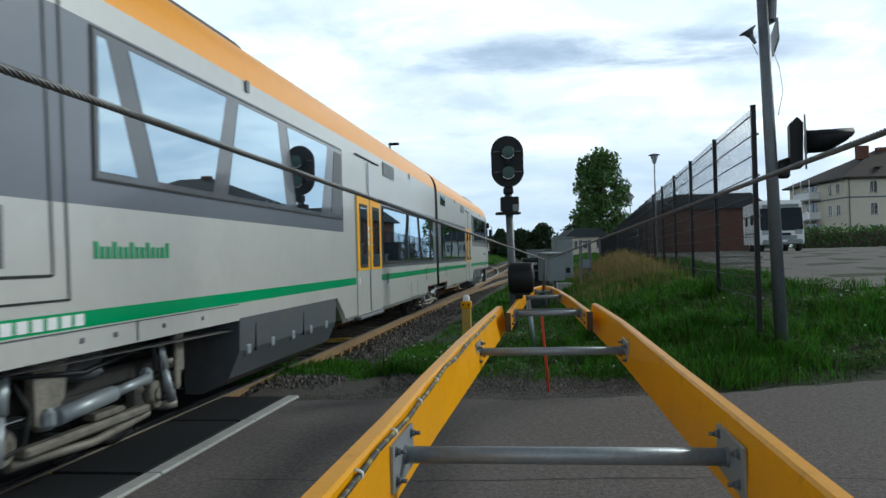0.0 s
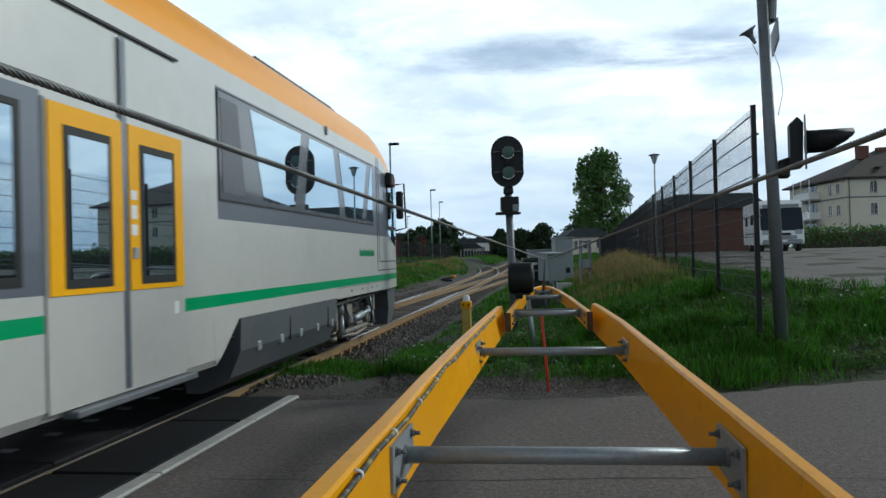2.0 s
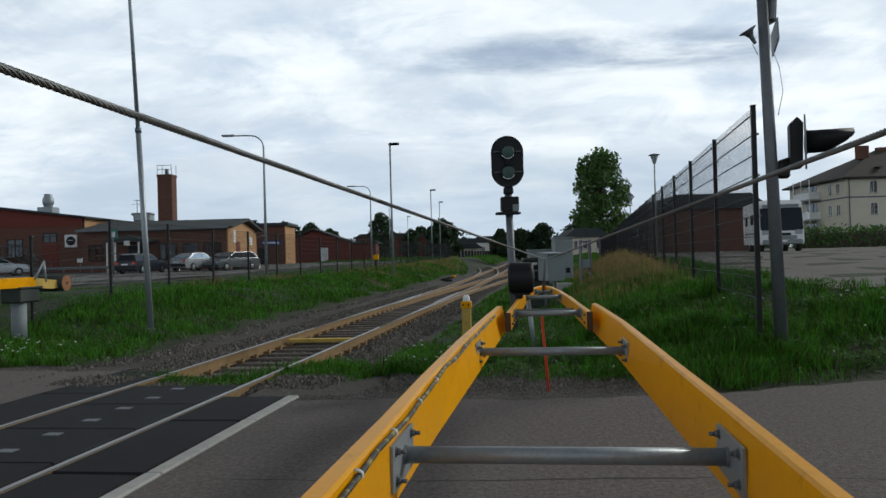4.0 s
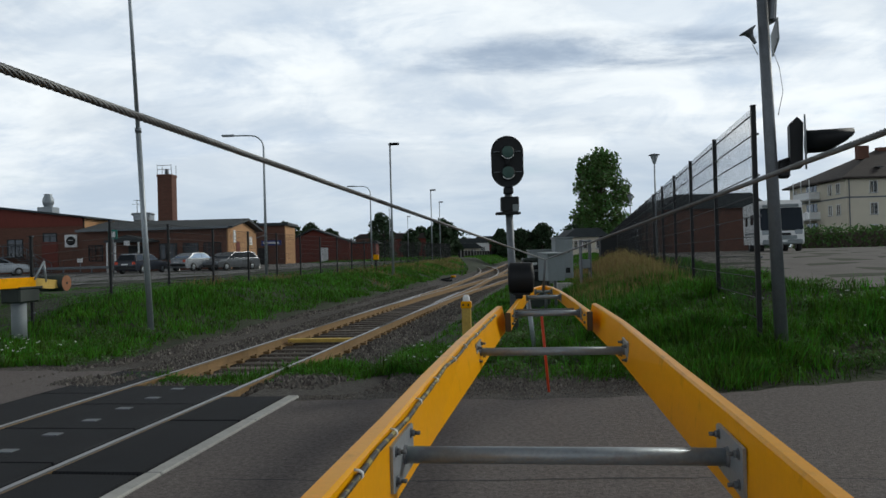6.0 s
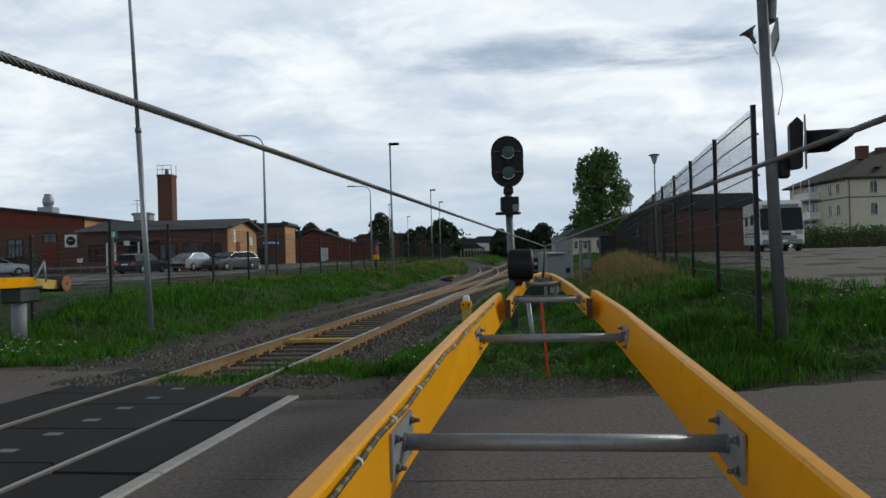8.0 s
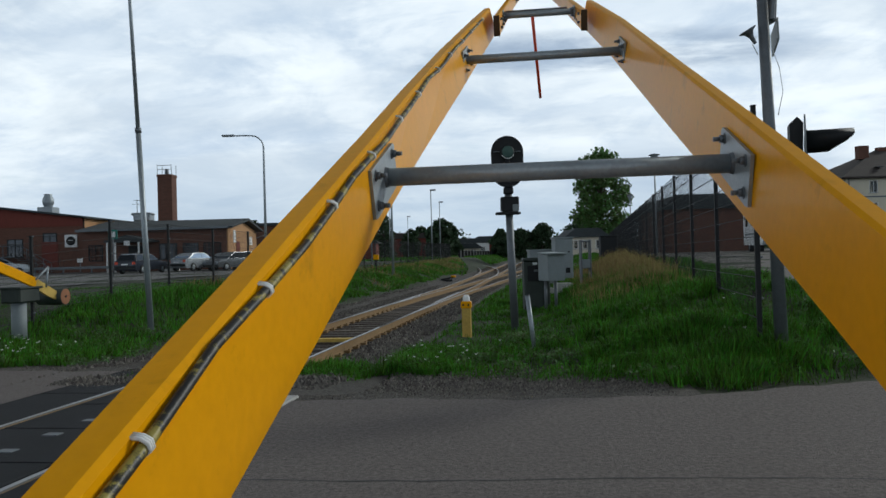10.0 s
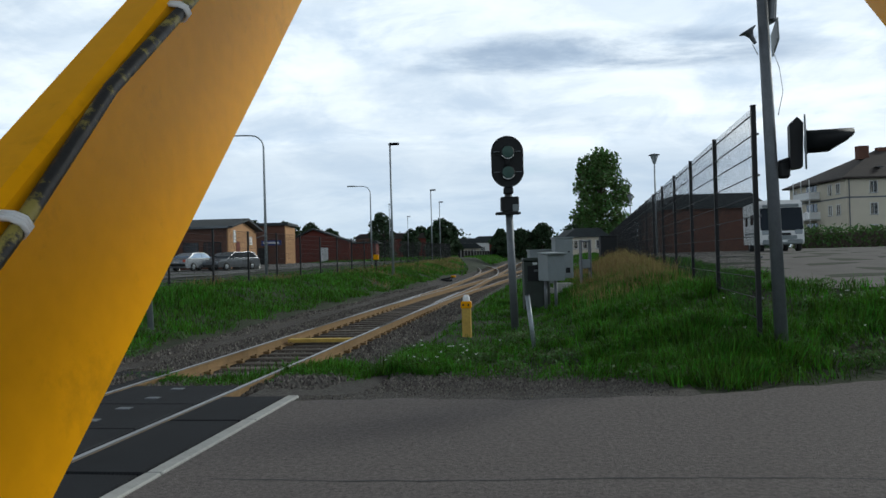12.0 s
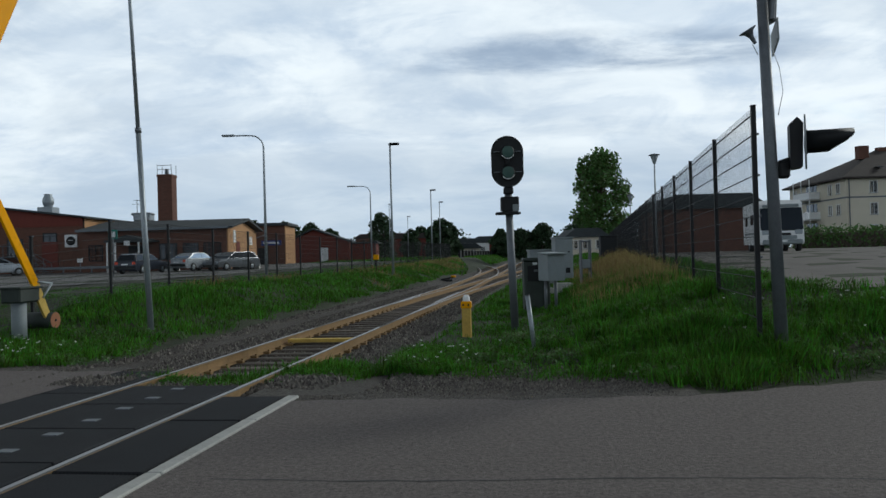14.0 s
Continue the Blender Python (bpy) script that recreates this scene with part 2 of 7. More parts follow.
T_ROOF = mat("train_roof_grey", (0.09, 0.095, 0.10), 0.7, var=0.2)
T_BOGIE = mat("bogie_grey", (0.20, 0.185, 0.155), 0.6, 0.3, var=0.35, scale=6, fine=40, bump=0.2, dirt=(0.05, 0.042, 0.035), dirt_amount=0.8)
T_DARKMETAL = mat("bogie_dark", (0.025, 0.024, 0.023), 0.7, 0.2, var=0.4, scale=6)
T_GLASS = glass_dark("train_glass", (0.008, 0.012, 0.016), 0.50, sheen=(0.72, 0.88, 1.0))
GLASS = glass_dark("window_glass", (0.02, 0.025, 0.03), 0.02, 0.03)
CAR_GLASS = glass_dark("car_glass", (0.006, 0.008, 0.010), 0.0, 0.005, sheen=(0.55, 0.68, 0.85))
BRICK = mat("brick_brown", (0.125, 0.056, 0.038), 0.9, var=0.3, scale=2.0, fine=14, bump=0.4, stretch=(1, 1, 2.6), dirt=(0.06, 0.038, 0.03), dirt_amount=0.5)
# the brick again with warm sunlight mixed into its colour
BRICK_LIT = mat("brick_sunlit", (0.42, 0.235, 0.11), 0.9, var=0.22, scale=2.0, fine=14, bump=0.3, stretch=(1, 1, 2.6))
RED_WOOD = mat("red_painted_boards", (0.15, 0.033, 0.022), 0.85, var=0.2, scale=2, fine=24, bump=0.3, stretch=(5, 5, 0.6))
ROOF_FELT = mat("roof_felt", (0.042, 0.05, 0.054), 0.85, var=0.2, scale=1.2, fine=20)
ROOF_TILE = mat("roof_tile_brown", (0.045, 0.036, 0.032), 0.85, var=0.25, scale=0.8, fine=9, bump=0.5, stretch=(1, 1, 1), dist=0.05)
PLASTER = mat("plaster_cream", (0.62, 0.57, 0.46), 0.9, var=0.07, scale=0.6, fine=12, bump=0.1, dirt=(0.48, 0.44, 0.36), dirt_amount=0.35)
WHITE = mat("white_paint", (0.74, 0.75, 0.75), 0.5, var=0.05, scale=2, fine=20, bump=0.02)
CABINET = mat("cabinet_grey", (0.22, 0.25, 0.26), 0.55, var=0.1, scale=3, fine=25, bump=0.05, dirt=(0.2, 0.21, 0.2), dirt_amount=0.4)
DARK_GREEN = mat("bin_green_black", (0.022, 0.032, 0.026), 0.6, var=0.3, scale=5)
RED_ORANGE = mat("marker_red", (0.72, 0.07, 0.02), 0.5, var=0.1)
REFLECT_O = mat("lens_orange", (0.85, 0.14, 0.01), 0.3, var=0.05)
LENS = mat("signal_lens", (0.035, 0.085, 0.07), 0.45, var=0.2, spec=0.4)
SIGN_BLUE = mat("sign_blue", (0.02, 0.04, 0.2), 0.5, var=0.05)
SIGN_GREEN = mat("sign_green", (0.01, 0.17, 0.13), 0.5, var=0.05)
BARK = mat("bark", (0.09, 0.07, 0.055), 0.95, var=0.35, scale=4, fine=30, bump=0.8, stretch=(2, 2, 0.5))
LEAF = mat("leaf", (0.078, 0.150, 0.034), 0.6, var=0.25, scale=0.5, fine=4, bump=0, rand=0.5, hue=0.03, island=True, trans=0.25)
LEAF_FAR = mat("leaf_far", (0.035, 0.065, 0.026), 0.8, var=0.3, scale=0.2, fine=1, bump=0, rand=0.4, hue=0.03, island=True, trans=0.15)
CAR_BLUE = mat("car_paint_dark_blue", (0.012, 0.018, 0.032), 0.3, 0.0, var=0.03, bump=0, coat=0.15)
CAR_SILVER = mat("car_paint_silver", (0.36, 0.39, 0.42), 0.3, 0.5, var=0.03, bump=0, coat=0.15)
CAR_GREY = mat("car_paint_grey", (0.12, 0.13, 0.14), 0.3, 0.4, var=0.03, bump=0, coat=0.15)
TYRE = mat("tyre", (0.02, 0.02, 0.02), 0.85, var=0.2)
CABLE = mat("cable_black_yellow", (0.30, 0.25, 0.055), 0.5, var=0.2, scale=9, dirt=(0.012, 0.012, 0.012), dirt_amount=1.0, dirt_range=(0.44, 0.50))
VERGE = mat("verge_gravel", (0.088, 0.080, 0.070), 0.95, var=0.6, scale=14, fine=50, bump=1.0, dist=0.02, dirt=(0.035, 0.03, 0.024), dirt_amount=0.85, dirt_range=(0.46, 0.6))
RUST_FACE = mat("rusty_face", (0.26, 0.11, 0.05), 0.8, var=0.3, scale=9)
GREY_TEXT = mat("grey_lettering", (0.22, 0.23, 0.23), 0.5, var=0.03)


# ---- mesh helpers ----
class Shape:
    """Collects faces for one mesh."""

    def __init__(self):
        self.v, self.f, self.s = [], [], []

    def add(self, verts, faces, smooth=False, m=None):
        o = len(self.v)
        self.v += [tuple(m @ Vector(p)) for p in verts] if m is not None else [tuple(p) for p in verts]
        self.f += [tuple(i + o for i in f) for f in faces]
        self.s += [smooth] * len(faces)
        return self

    def box(self, c, s, b=0.0, m=None):
        hx, hy, hz = s[0] / 2, s[1] / 2, s[2] / 2
        b = min(b, hx * 0.9, hy * 0.9, hz * 0.9)
        if b <= 0:
            vs = [(c[0] + x * hx, c[1] + y * hy, c[2] + z * hz) for x in (-1, 1) for y in (-1, 1) for z in (-1, 1)]
            return self.add(vs, [(0, 1, 3, 2), (4, 6, 7, 5), (0, 4, 5, 1), (2, 3, 7, 6), (0, 2, 6, 4), (1, 5, 7, 3)], False, m)
        vs, idx = [], {}
        for x in (-1, 1):
            for y in (-1, 1):
                for z in (-1, 1):
                    for a in range(3):
                        h = [hx - b, hy - b, hz - b]
                        h[a] += b
                        idx[(x, y, z, a)] = len(vs)
                        vs.append((c[0] + x * h[0], c[1] + y * h[1], c[2] + z * h[2]))
        fs = []
        for a in range(3):
            o1, o2 = (a + 1) % 3, (a + 2) % 3
            for sgn in (-1, 1):
                q = []
                for p, r in ((-1, -1), (1, -1), (1, 1), (-1, 1)):
                    k = [0, 0, 0]
                    k[a], k[o1], k[o2] = sgn, p, r
                    q.append(idx[(*k, a)])
                fs.append(tuple(q if sgn > 0 else q[::-1]))
            for s1 in (-1, 1):
                for s2 in (-1, 1):
                    k0, k1 = [0, 0, 0], [0, 0, 0]
                    k0[a], k1[a] = -1, 1
                    k0[o1] = k1[o1] = s1
                    k0[o2] = k1[o2] = s2
                    q = [idx[(*k0, o1)], idx[(*k1, o1)], idx[(*k1, o2)], idx[(*k0, o2)]]
                    fs.append(tuple(q if s1 * s2 < 0 else q[::-1]))
        for x in (-1, 1):
            for y in (-1, 1):
                for z in (-1, 1):
                    q = [idx[(x, y, z, a)] for a in range(3)]
                    fs.append(tuple(q if x * y * z > 0 else q[::-1]))
        return self.add(vs, fs, False, m)

    def tube(self, p0, p1, r0, r1=None, n=12, caps=True, m=None):
        r1 = r0 if r1 is None else r1
        p0, p1 = Vector(p0), Vector(p1)
        d = (p1 - p0).normalized()
        a = d.orthogonal().normalized()
        b = d.cross(a)
        ring = [math.cos(2 * math.pi * i / n) * a + math.sin(2 * math.pi * i / n) * b for i in range(n)]
        vs = [p0 + q * r0 for q in ring] + [p1 + q * r1 for q in ring]
        o = len(self.v)
        self.add(vs, [(i, (i + 1) % n, n + (i + 1) % n, n + i) for i in range(n)], True, m)
        if caps:
            self.f += [tuple(o + i for i in range(n - 1, -1, -1)), tuple(o + n + i for i in range(n))]
            self.s += [False, False]
        return self

    def pipe(self, pts, r, n=8, m=None):
        pts = [Vector(p) for p in pts]
        vs = []
        a = None
        for i, p in enumerate(pts):
            d = (pts[min(i + 1, len(pts) - 1)] - pts[max(i - 1, 0)]).normalized()
            a = d.orthogonal().normalized() if a is None else (a - d * a.dot(d)).normalized()
            b = d.cross(a)
            rr = r[i] if isinstance(r, (list, tuple)) else r
            vs += [p + rr * (math.cos(2 * math.pi * k / n) * a + math.sin(2 * math.pi * k / n) * b) for k in range(n)]
        fs = [(i * n + k, i * n + (k + 1) % n, (i + 1) * n + (k + 1) % n, (i + 1) * n + k) for i in range(len(pts) - 1) for k in range(n)]
        o = len(self.v)
        self.add(vs, fs, True, m)
        e = (len(pts) - 1) * n
        self.f += [tuple(o + k for k in range(n - 1, -1, -1)), tuple(o + e + k for k in range(n))]
        self.s += [False, False]
        return self

    def prism(self, outline, axis, lo, hi, m=None):
        """An outline of 2D points pushed along an axis ('x': y,z points; 'y': x,z points; 'z': x,y points)."""
        def at(p, h):
            return (h, p[0], p[1]) if axis == "x" else (p[0], h, p[1]) if axis == "y" else (p[0], p[1], h)
        n = len(outline)
        vs = [at(p, lo) for p in outline] + [at(p, hi) for p in outline]
        fs = [(i, (i + 1) % n, n + (i + 1) % n, n + i) for i in range(n)] + [tuple(range(n - 1, -1, -1)), tuple(range(n, 2 * n))]
        return self.add(vs, fs, False, m)

    def lathe(self, prof, n=16, m=None):
        vs = [(r * math.cos(2 * math.pi * i / n), r * math.sin(2 * math.pi * i / n), z) for r, z in prof for i in range(n)]
        fs = [(j * n + i, j * n + (i + 1) % n, (j + 1) * n + (i + 1) % n, (j + 1) * n + i) for j in range(len(prof) - 1) for i in range(n)]
        return self.add(vs, fs, True, m)

    def mesh(self, name, material, weld=False):
        me = bpy.data.meshes.new(name)
        me.from_pydata(self.v, [], self.f)
        me.polygons.foreach_set("use_smooth", self.s)
        bm = bmesh.new()
        bm.from_mesh(me)
        if weld:
            bmesh.ops.remove_doubles(bm, verts=bm.verts, dist=0.0003)
        bmesh.ops.recalc_face_normals(bm, faces=bm.faces)
        bm.to_mesh(me)
        bm.free()
        me.materials.append(material)
        me.update()
        return me


def part(name, shape, material, parent, label="", m=None):
    ob = new(name, shape if isinstance(shape, bpy.types.Mesh) else shape.mesh(name, material))
    ob.parent = parent
    if m is not None:
        ob.matrix_basis = m
    return tagged(ob, label)


def thing(name, m, label, category, group="", kind=""):
    ob = new(name)
    ob.empty_display_size = 0.2
    ob.matrix_basis = m
    return tagged(ob, label, category, group, kind)


def flat(name, verts, faces, material, smooth=True):
    me = bpy.data.meshes.new(name)
    me.from_pydata([tuple(v) for v in verts], [], faces)
    me.polygons.foreach_set("use_smooth", [smooth] * len(faces))
    me.materials.append(material)
    me.update()
    return me


def step(a, b, x):
    t = np.clip((np.asarray(x, float) - a) / (b - a), 0, 1)
    return t * t * (3 - 2 * t)


def height(x, y):
    """The lie of the land."""
    x, y = np.asarray(x, float), np.asarray(y, float)
    right = 0.85 * step(-1.2, 3.0, x) * step(8.8, 14.0, y) + 0.45 * step(14, 40, y) * step(1.5, 4.0, x)
    left = 0.65 * step(6.8, 10.2, -x) * step(12.8, 19.0, y) + 0.12 * step(7.5, 10.0, -x) * step(10.8, 13.0, y)
    rise = 0.008 * np.clip(y - 40, 0, 90) * (1 - 0.6 * step(0.0, 5.0, x))
    bed = -0.24 * step(7.0, 6.4, -x) * step(2.0, 2.6, -x) * step(8.5, 9.5, y)
    rough = 0.05 * step(9.5, 12, y) * (np.sin(x * 1.7 + y * 0.6) * np.sin(y * 1.1 - x * 0.4)) * (1 - step(2.2, 2.8, -x) * step(6.8, 6.3, -x))
    return -0.05 + right + left + rise + bed + rough


def far(a, b):
    """World x, y of a place a metres to the right and b metres ahead of the camera."""
    c, s = math.cos(radians(YAW)), math.sin(radians(YAW))
    return a * c - b * s, a * s + b * c


def far_pose(a, b, dz=0.0, turn=0.0, z=None):
    x, y = far(a, b)
    return pose(x, y, float(height(x, y)) + dz if z is None else z, 0, 0, YAW + turn)


# ---- ground, road, lots ----
def axis_steps(*runs):
    out = []
    for a, b, d in runs:
        out += list(np.arange(a, b, d))
    return np.array(out + [runs[-1][1]])


def make_ground():
    xs = axis_steps((-2500, -300, 200), (-300, -60, 20), (-60, -18, 3), (-18, 14, 0.5), (14, 60, 3), (60, 300, 20), (300, 2500, 200))
    ys = axis_steps((-400, -40, 40), (-40, 6, 3), (6, 40, 0.5), (40, 140, 3), (140, 400, 20), (400, 3000, 200))
    X, Y = np.meshgrid(xs, ys)
    Z = height(X, Y)
    n = len(xs)
    vs = np.stack([X, Y, Z], -1).reshape(-1, 3)
    fs = [(j * n + i, j * n + i + 1, (j + 1) * n + i + 1, (j + 1) * n + i) for j in range(len(ys) - 1) for i in range(n - 1)]
    tagged(new("ground", flat("ground", vs, fs, SOIL)), "grassy uneven ground reaching to the horizon", "ground", kind="structure")


def draped(name, xs, ys, dz, material, label, category, keep=None, edge=None):
    """A sheet laid on the land, its far edge wandering a little."""
    X, Y = np.meshgrid(xs, ys)
    if edge is not None:
        Y = np.where(Y >= ys[-1] - 1e-6, edge(X), np.minimum(Y, edge(X) - 0.02 * (ys[-1] - Y)))
    Z = (height(X, Y) if keep is None else np.full_like(X, keep)) + dz
    n = len(xs)
    vs = np.stack([X, Y, Z], -1).reshape(-1, 3)
    fs = [(j * n + i, j * n + i + 1, (j + 1) * n + i + 1, (j + 1) * n + i) for j in range(len(ys) - 1) for i in range(n - 1)]
    return tagged(new(name, flat(name, vs, fs, material)), label, category, kind="structure")


def road_edge(x):
    x = np.asarray(x, float)
    base = np.where(x > -3.5, 8.25 + 0.12 * np.maximum(x, 0) ** 1.75, 10.55 + 0.02 * (-x - 6))
    return base + 0.05 * np.sin(x * 3.1) + 0.035 * np.sin(x * 7.7 + 1) + 0.02 * np.sin(x * 17)


make_ground()
draped("road", np.arange(-2.78, 60, 0.12), np.linspace(-7, 8.6, 14), 0.0, ASPHALT, "worn grey asphalt road over the level crossing", "road", keep=-0.004, edge=lambda x: np.minimum(road_edge(x), 16))
draped("road_beyond_track", np.linspace(-60, -6.09, 450), np.linspace(-7, 10.8, 14), 0.0, ASPHALT, "worn grey asphalt road across the railway", "road", keep=-0.004, edge=road_edge)
draped("parking_lot", np.arange(-95, -17.2, 3.0), np.arange(12, 96, 3.0), 0.03, ASPHALT_LOT, "pale grey asphalt parking lot before the brick building", "parking lot")


def make_right_lot():
    xs, ys = np.arange(0, 61, 2.0), np.arange(0, 70, 2.0)
    n = len(xs)
    vs = []
    for b in ys:
        for a in xs:
            x, y = far(6.3 + 0.03 * b + a + 0.2 * math.sin(b), 13.0 + b)
            vs.append((x, y, float(height(x, y)) + 0.02))
    fs = [(j * n + i, j * n + i + 1, (j + 1) * n + i + 1, (j + 1) * n + i) for j in range(len(ys) - 1) for i in range(n - 1)]
    tagged(new("gravel_yard", flat("gravel_yard", vs, fs, YARD)), "grey gravelled yard behind the mesh fence", "yard", kind="structure")


make_right_lot()


def make_seams():
    rnd = random.Random(4)
    for y0, x0, x1, w in ((5.3, -2.4, 9.0, 0.012),):
        xs = np.arange(x0, x1, 0.15)
        vs, fs = [], []
        for i, x in enumerate(xs):
            y = y0 + 0.03 * x + 0.05 * math.sin(x * 1.3) + rnd.uniform(-0.012, 0.012)
            ww = w * rnd.uniform(0.4, 1.2)
            vs += [(x, y - ww, -0.002), (x, y + ww, -0.002)]
            if i:
                fs.append((2 * i - 2, 2 * i, 2 * i + 1, 2 * i - 1))
        tagged(new("tar_seam", flat("tar_seam", vs, fs, TAR)), "thin dark tar seam in the road", "road seam", kind="structure")


make_seams()


def make_verge(x0, x1, wide):
    xs, fr = np.arange(x0, x1, 0.1), np.linspace(0, 1, 8)
    n = len(xs)
    vs = []
    for f in fr:
        for x in xs:
            y = float(road_edge(x)) - 0.05 + f * (wide + 0.12 * math.sin(x * 2.3))
            z = float(height(x, y)) + 0.012 if y > 9.0 else max(float(height(x, y)) + 0.012, -0.012 - 0.03 * f)
            if x < -2.2:
                z = -0.02 - 0.02 * f
            vs.append((x, y, z + 0.006 * noise.noise((x * 4, y * 4, 3))))
    fs = [(j * n + i, j * n + i + 1, (j + 1) * n + i + 1, (j + 1) * n + i) for j in range(len(fr) - 1) for i in range(n - 1)]
    tagged(new("gravel_verge", flat("gravel_verge", vs, fs, VERGE)), "strip of grey gravel and soil along the road", "verge", kind="structure")


make_verge(-3.45, 1.6, 1.5)
make_verge(-9.5, -6.15, 0.8)


# ---- railway track ----
RAIL_L, RAIL_R = -5.235, -3.735
MID = (RAIL_L + RAIL_R) / 2


def rail_z(y):
    return 0.008 * max(0.0, min(y, 130) - 40)


def straight_centre(y):
    """The through line."""
    return MID


def turned_centre(y):
    """The line that leaves to the right at the points."""
    return MID + (0.0 if y < 16 else 0.00115 * (y - 16) ** 2 if y < 60 else 0.00115 * 44 ** 2 + 0.1012 * (y - 60))


def third_centre(y):
    """The siding that leaves to the left farther off."""
    return MID - (0.0026 * max(0.0, y - 52) ** 2 if y < 98 else 0.0026 * 46 ** 2 + 0.239 * (y - 98))


RAIL_PROFILE = [(-0.07, -0.172), (0.07, -0.172), (0.07, -0.16), (0.012, -0.135), (0.012, -0.045), (0.034, -0.036), (0.034, -0.012), (0.026, -0.001),
                (-0.026, -0.001), (-0.034, -0.012), (-0.034, -0.036), (-0.012, -0.045), (-0.012, -0.135), (-0.07, -0.16)]


def rail_mesh(centre, off, y0, y1, dy):
    ys = list(np.arange(y0, y1, dy)) + [y1]
    n = len(RAIL_PROFILE)
    vs, fs = [], []
    for y in ys:
        e = 0.05
        slope = (centre(y + e) - centre(y - e)) / (2 * e)
        c = 1 / math.sqrt(1 + slope * slope)
        x0, z0 = centre(y), rail_z(y)
        for px, pz in RAIL_PROFILE:
            vs.append((x0 + (off + px) * c, y - (off + px) * c * slope, z0 + pz))
    for j in range(len(ys) - 1):
        for i in range(n):
            fs.append((j * n + i, j * n + (i + 1) % n, (j + 1) * n + (i + 1) % n, (j + 1) * n + i))
    me = flat("rail", vs, fs, RAIL_SIDE, False)
    me.materials.append(RAIL_TOP)
    me.materials.append(RAIL_EDGE)
    for p in me.polygons:
        if p.index % n in (6, 7, 8):
            p.material_index = 1 if p.index % n == 7 else 2
    return me


def make_track():
    tr = thing("railway_track", pose(0, 0, 0), "railway track with rusty-sided rails, timber sleepers and points", "railway track", kind="structure")
    for cen, y0, y1 in ((straight_centre, -40, 110), (turned_centre, 16.0, 120), (third_centre, 54, 120)):
        for off in (-0.75, 0.75):
            if cen is turned_centre and off < 0:
                y0 = 17.0
            ob = new("rail", rail_mesh(cen, off, y0, y1, 1.5 if y0 > 0 else 2.0))
            ob.parent = tr
    # check rails and frog by the points
    for off, y0, y1 in ((-0.66, 24, 31), (0.66, 26, 33)):
        ob = new("check_rail", rail_mesh(straight_centre, off, y0, y1, 1.0))
        ob.parent = tr
    s = Shape().box((0, 0, 0), (2.6, 0.24, 0.16), 0.02)
    me = s.mesh("sleeper", SLEEPER)
    long_me = Shape().box((0, 0, 0), (3.5, 0.24, 0.16), 0.02).mesh("long_sleeper", SLEEPER)
    rnd = random.Random(3)
    y, k = 9.4, 0
    while y < 95:
        wide = 20 < y < 34
        z = rail_z(y) - 0.245 + rnd.uniform(-0.01, 0.005)
        m = pose(straight_centre(y) + (0.4 if wide else 0) + rnd.uniform(-0.04, 0.04), y, z, 0, 0, rnd.uniform(-1, 1))
        part("sleeper", long_me if wide else me, SLEEPER, tr, m=m)
        if y >= 34:
            part("sleeper", me, SLEEPER, tr, m=pose(turned_centre(y), y, z, 0, 0, -0.13 * (y - 16)))
        y += 0.62
    y = 58.0
    while y < 110:
        part("sleeper", me, SLEEPER, tr, m=pose(third_centre(y), y, rail_z(y) - 0.245, 0, 0, min(13.5, 0.3 * (y - 52))))
        y += 0.8
    part("board", Shape().box((0, 0, 0), (1.36, 0.2, 0.07), 0.008), PLANK_Y, tr, "yellow board across the track", m=pose(MID, 15.1, -0.08))
    clip = Shape().box((0, 0, 0.0), (0.12, 0.1, 0.05), 0.01).box((0.03, 0, 0.03), (0.03, 0.03, 0.05), 0.006).mesh("rail_clip", RAIL_SIDE)
    y = 9.4
    while y < 30:
        for x, r in ((RAIL_R + 0.11, 0), (RAIL_L + 0.11, 0)):
            part("rail_clip", clip, RAIL_SIDE, tr, m=pose(x, y, -0.15))
        y += 0.62


make_track()


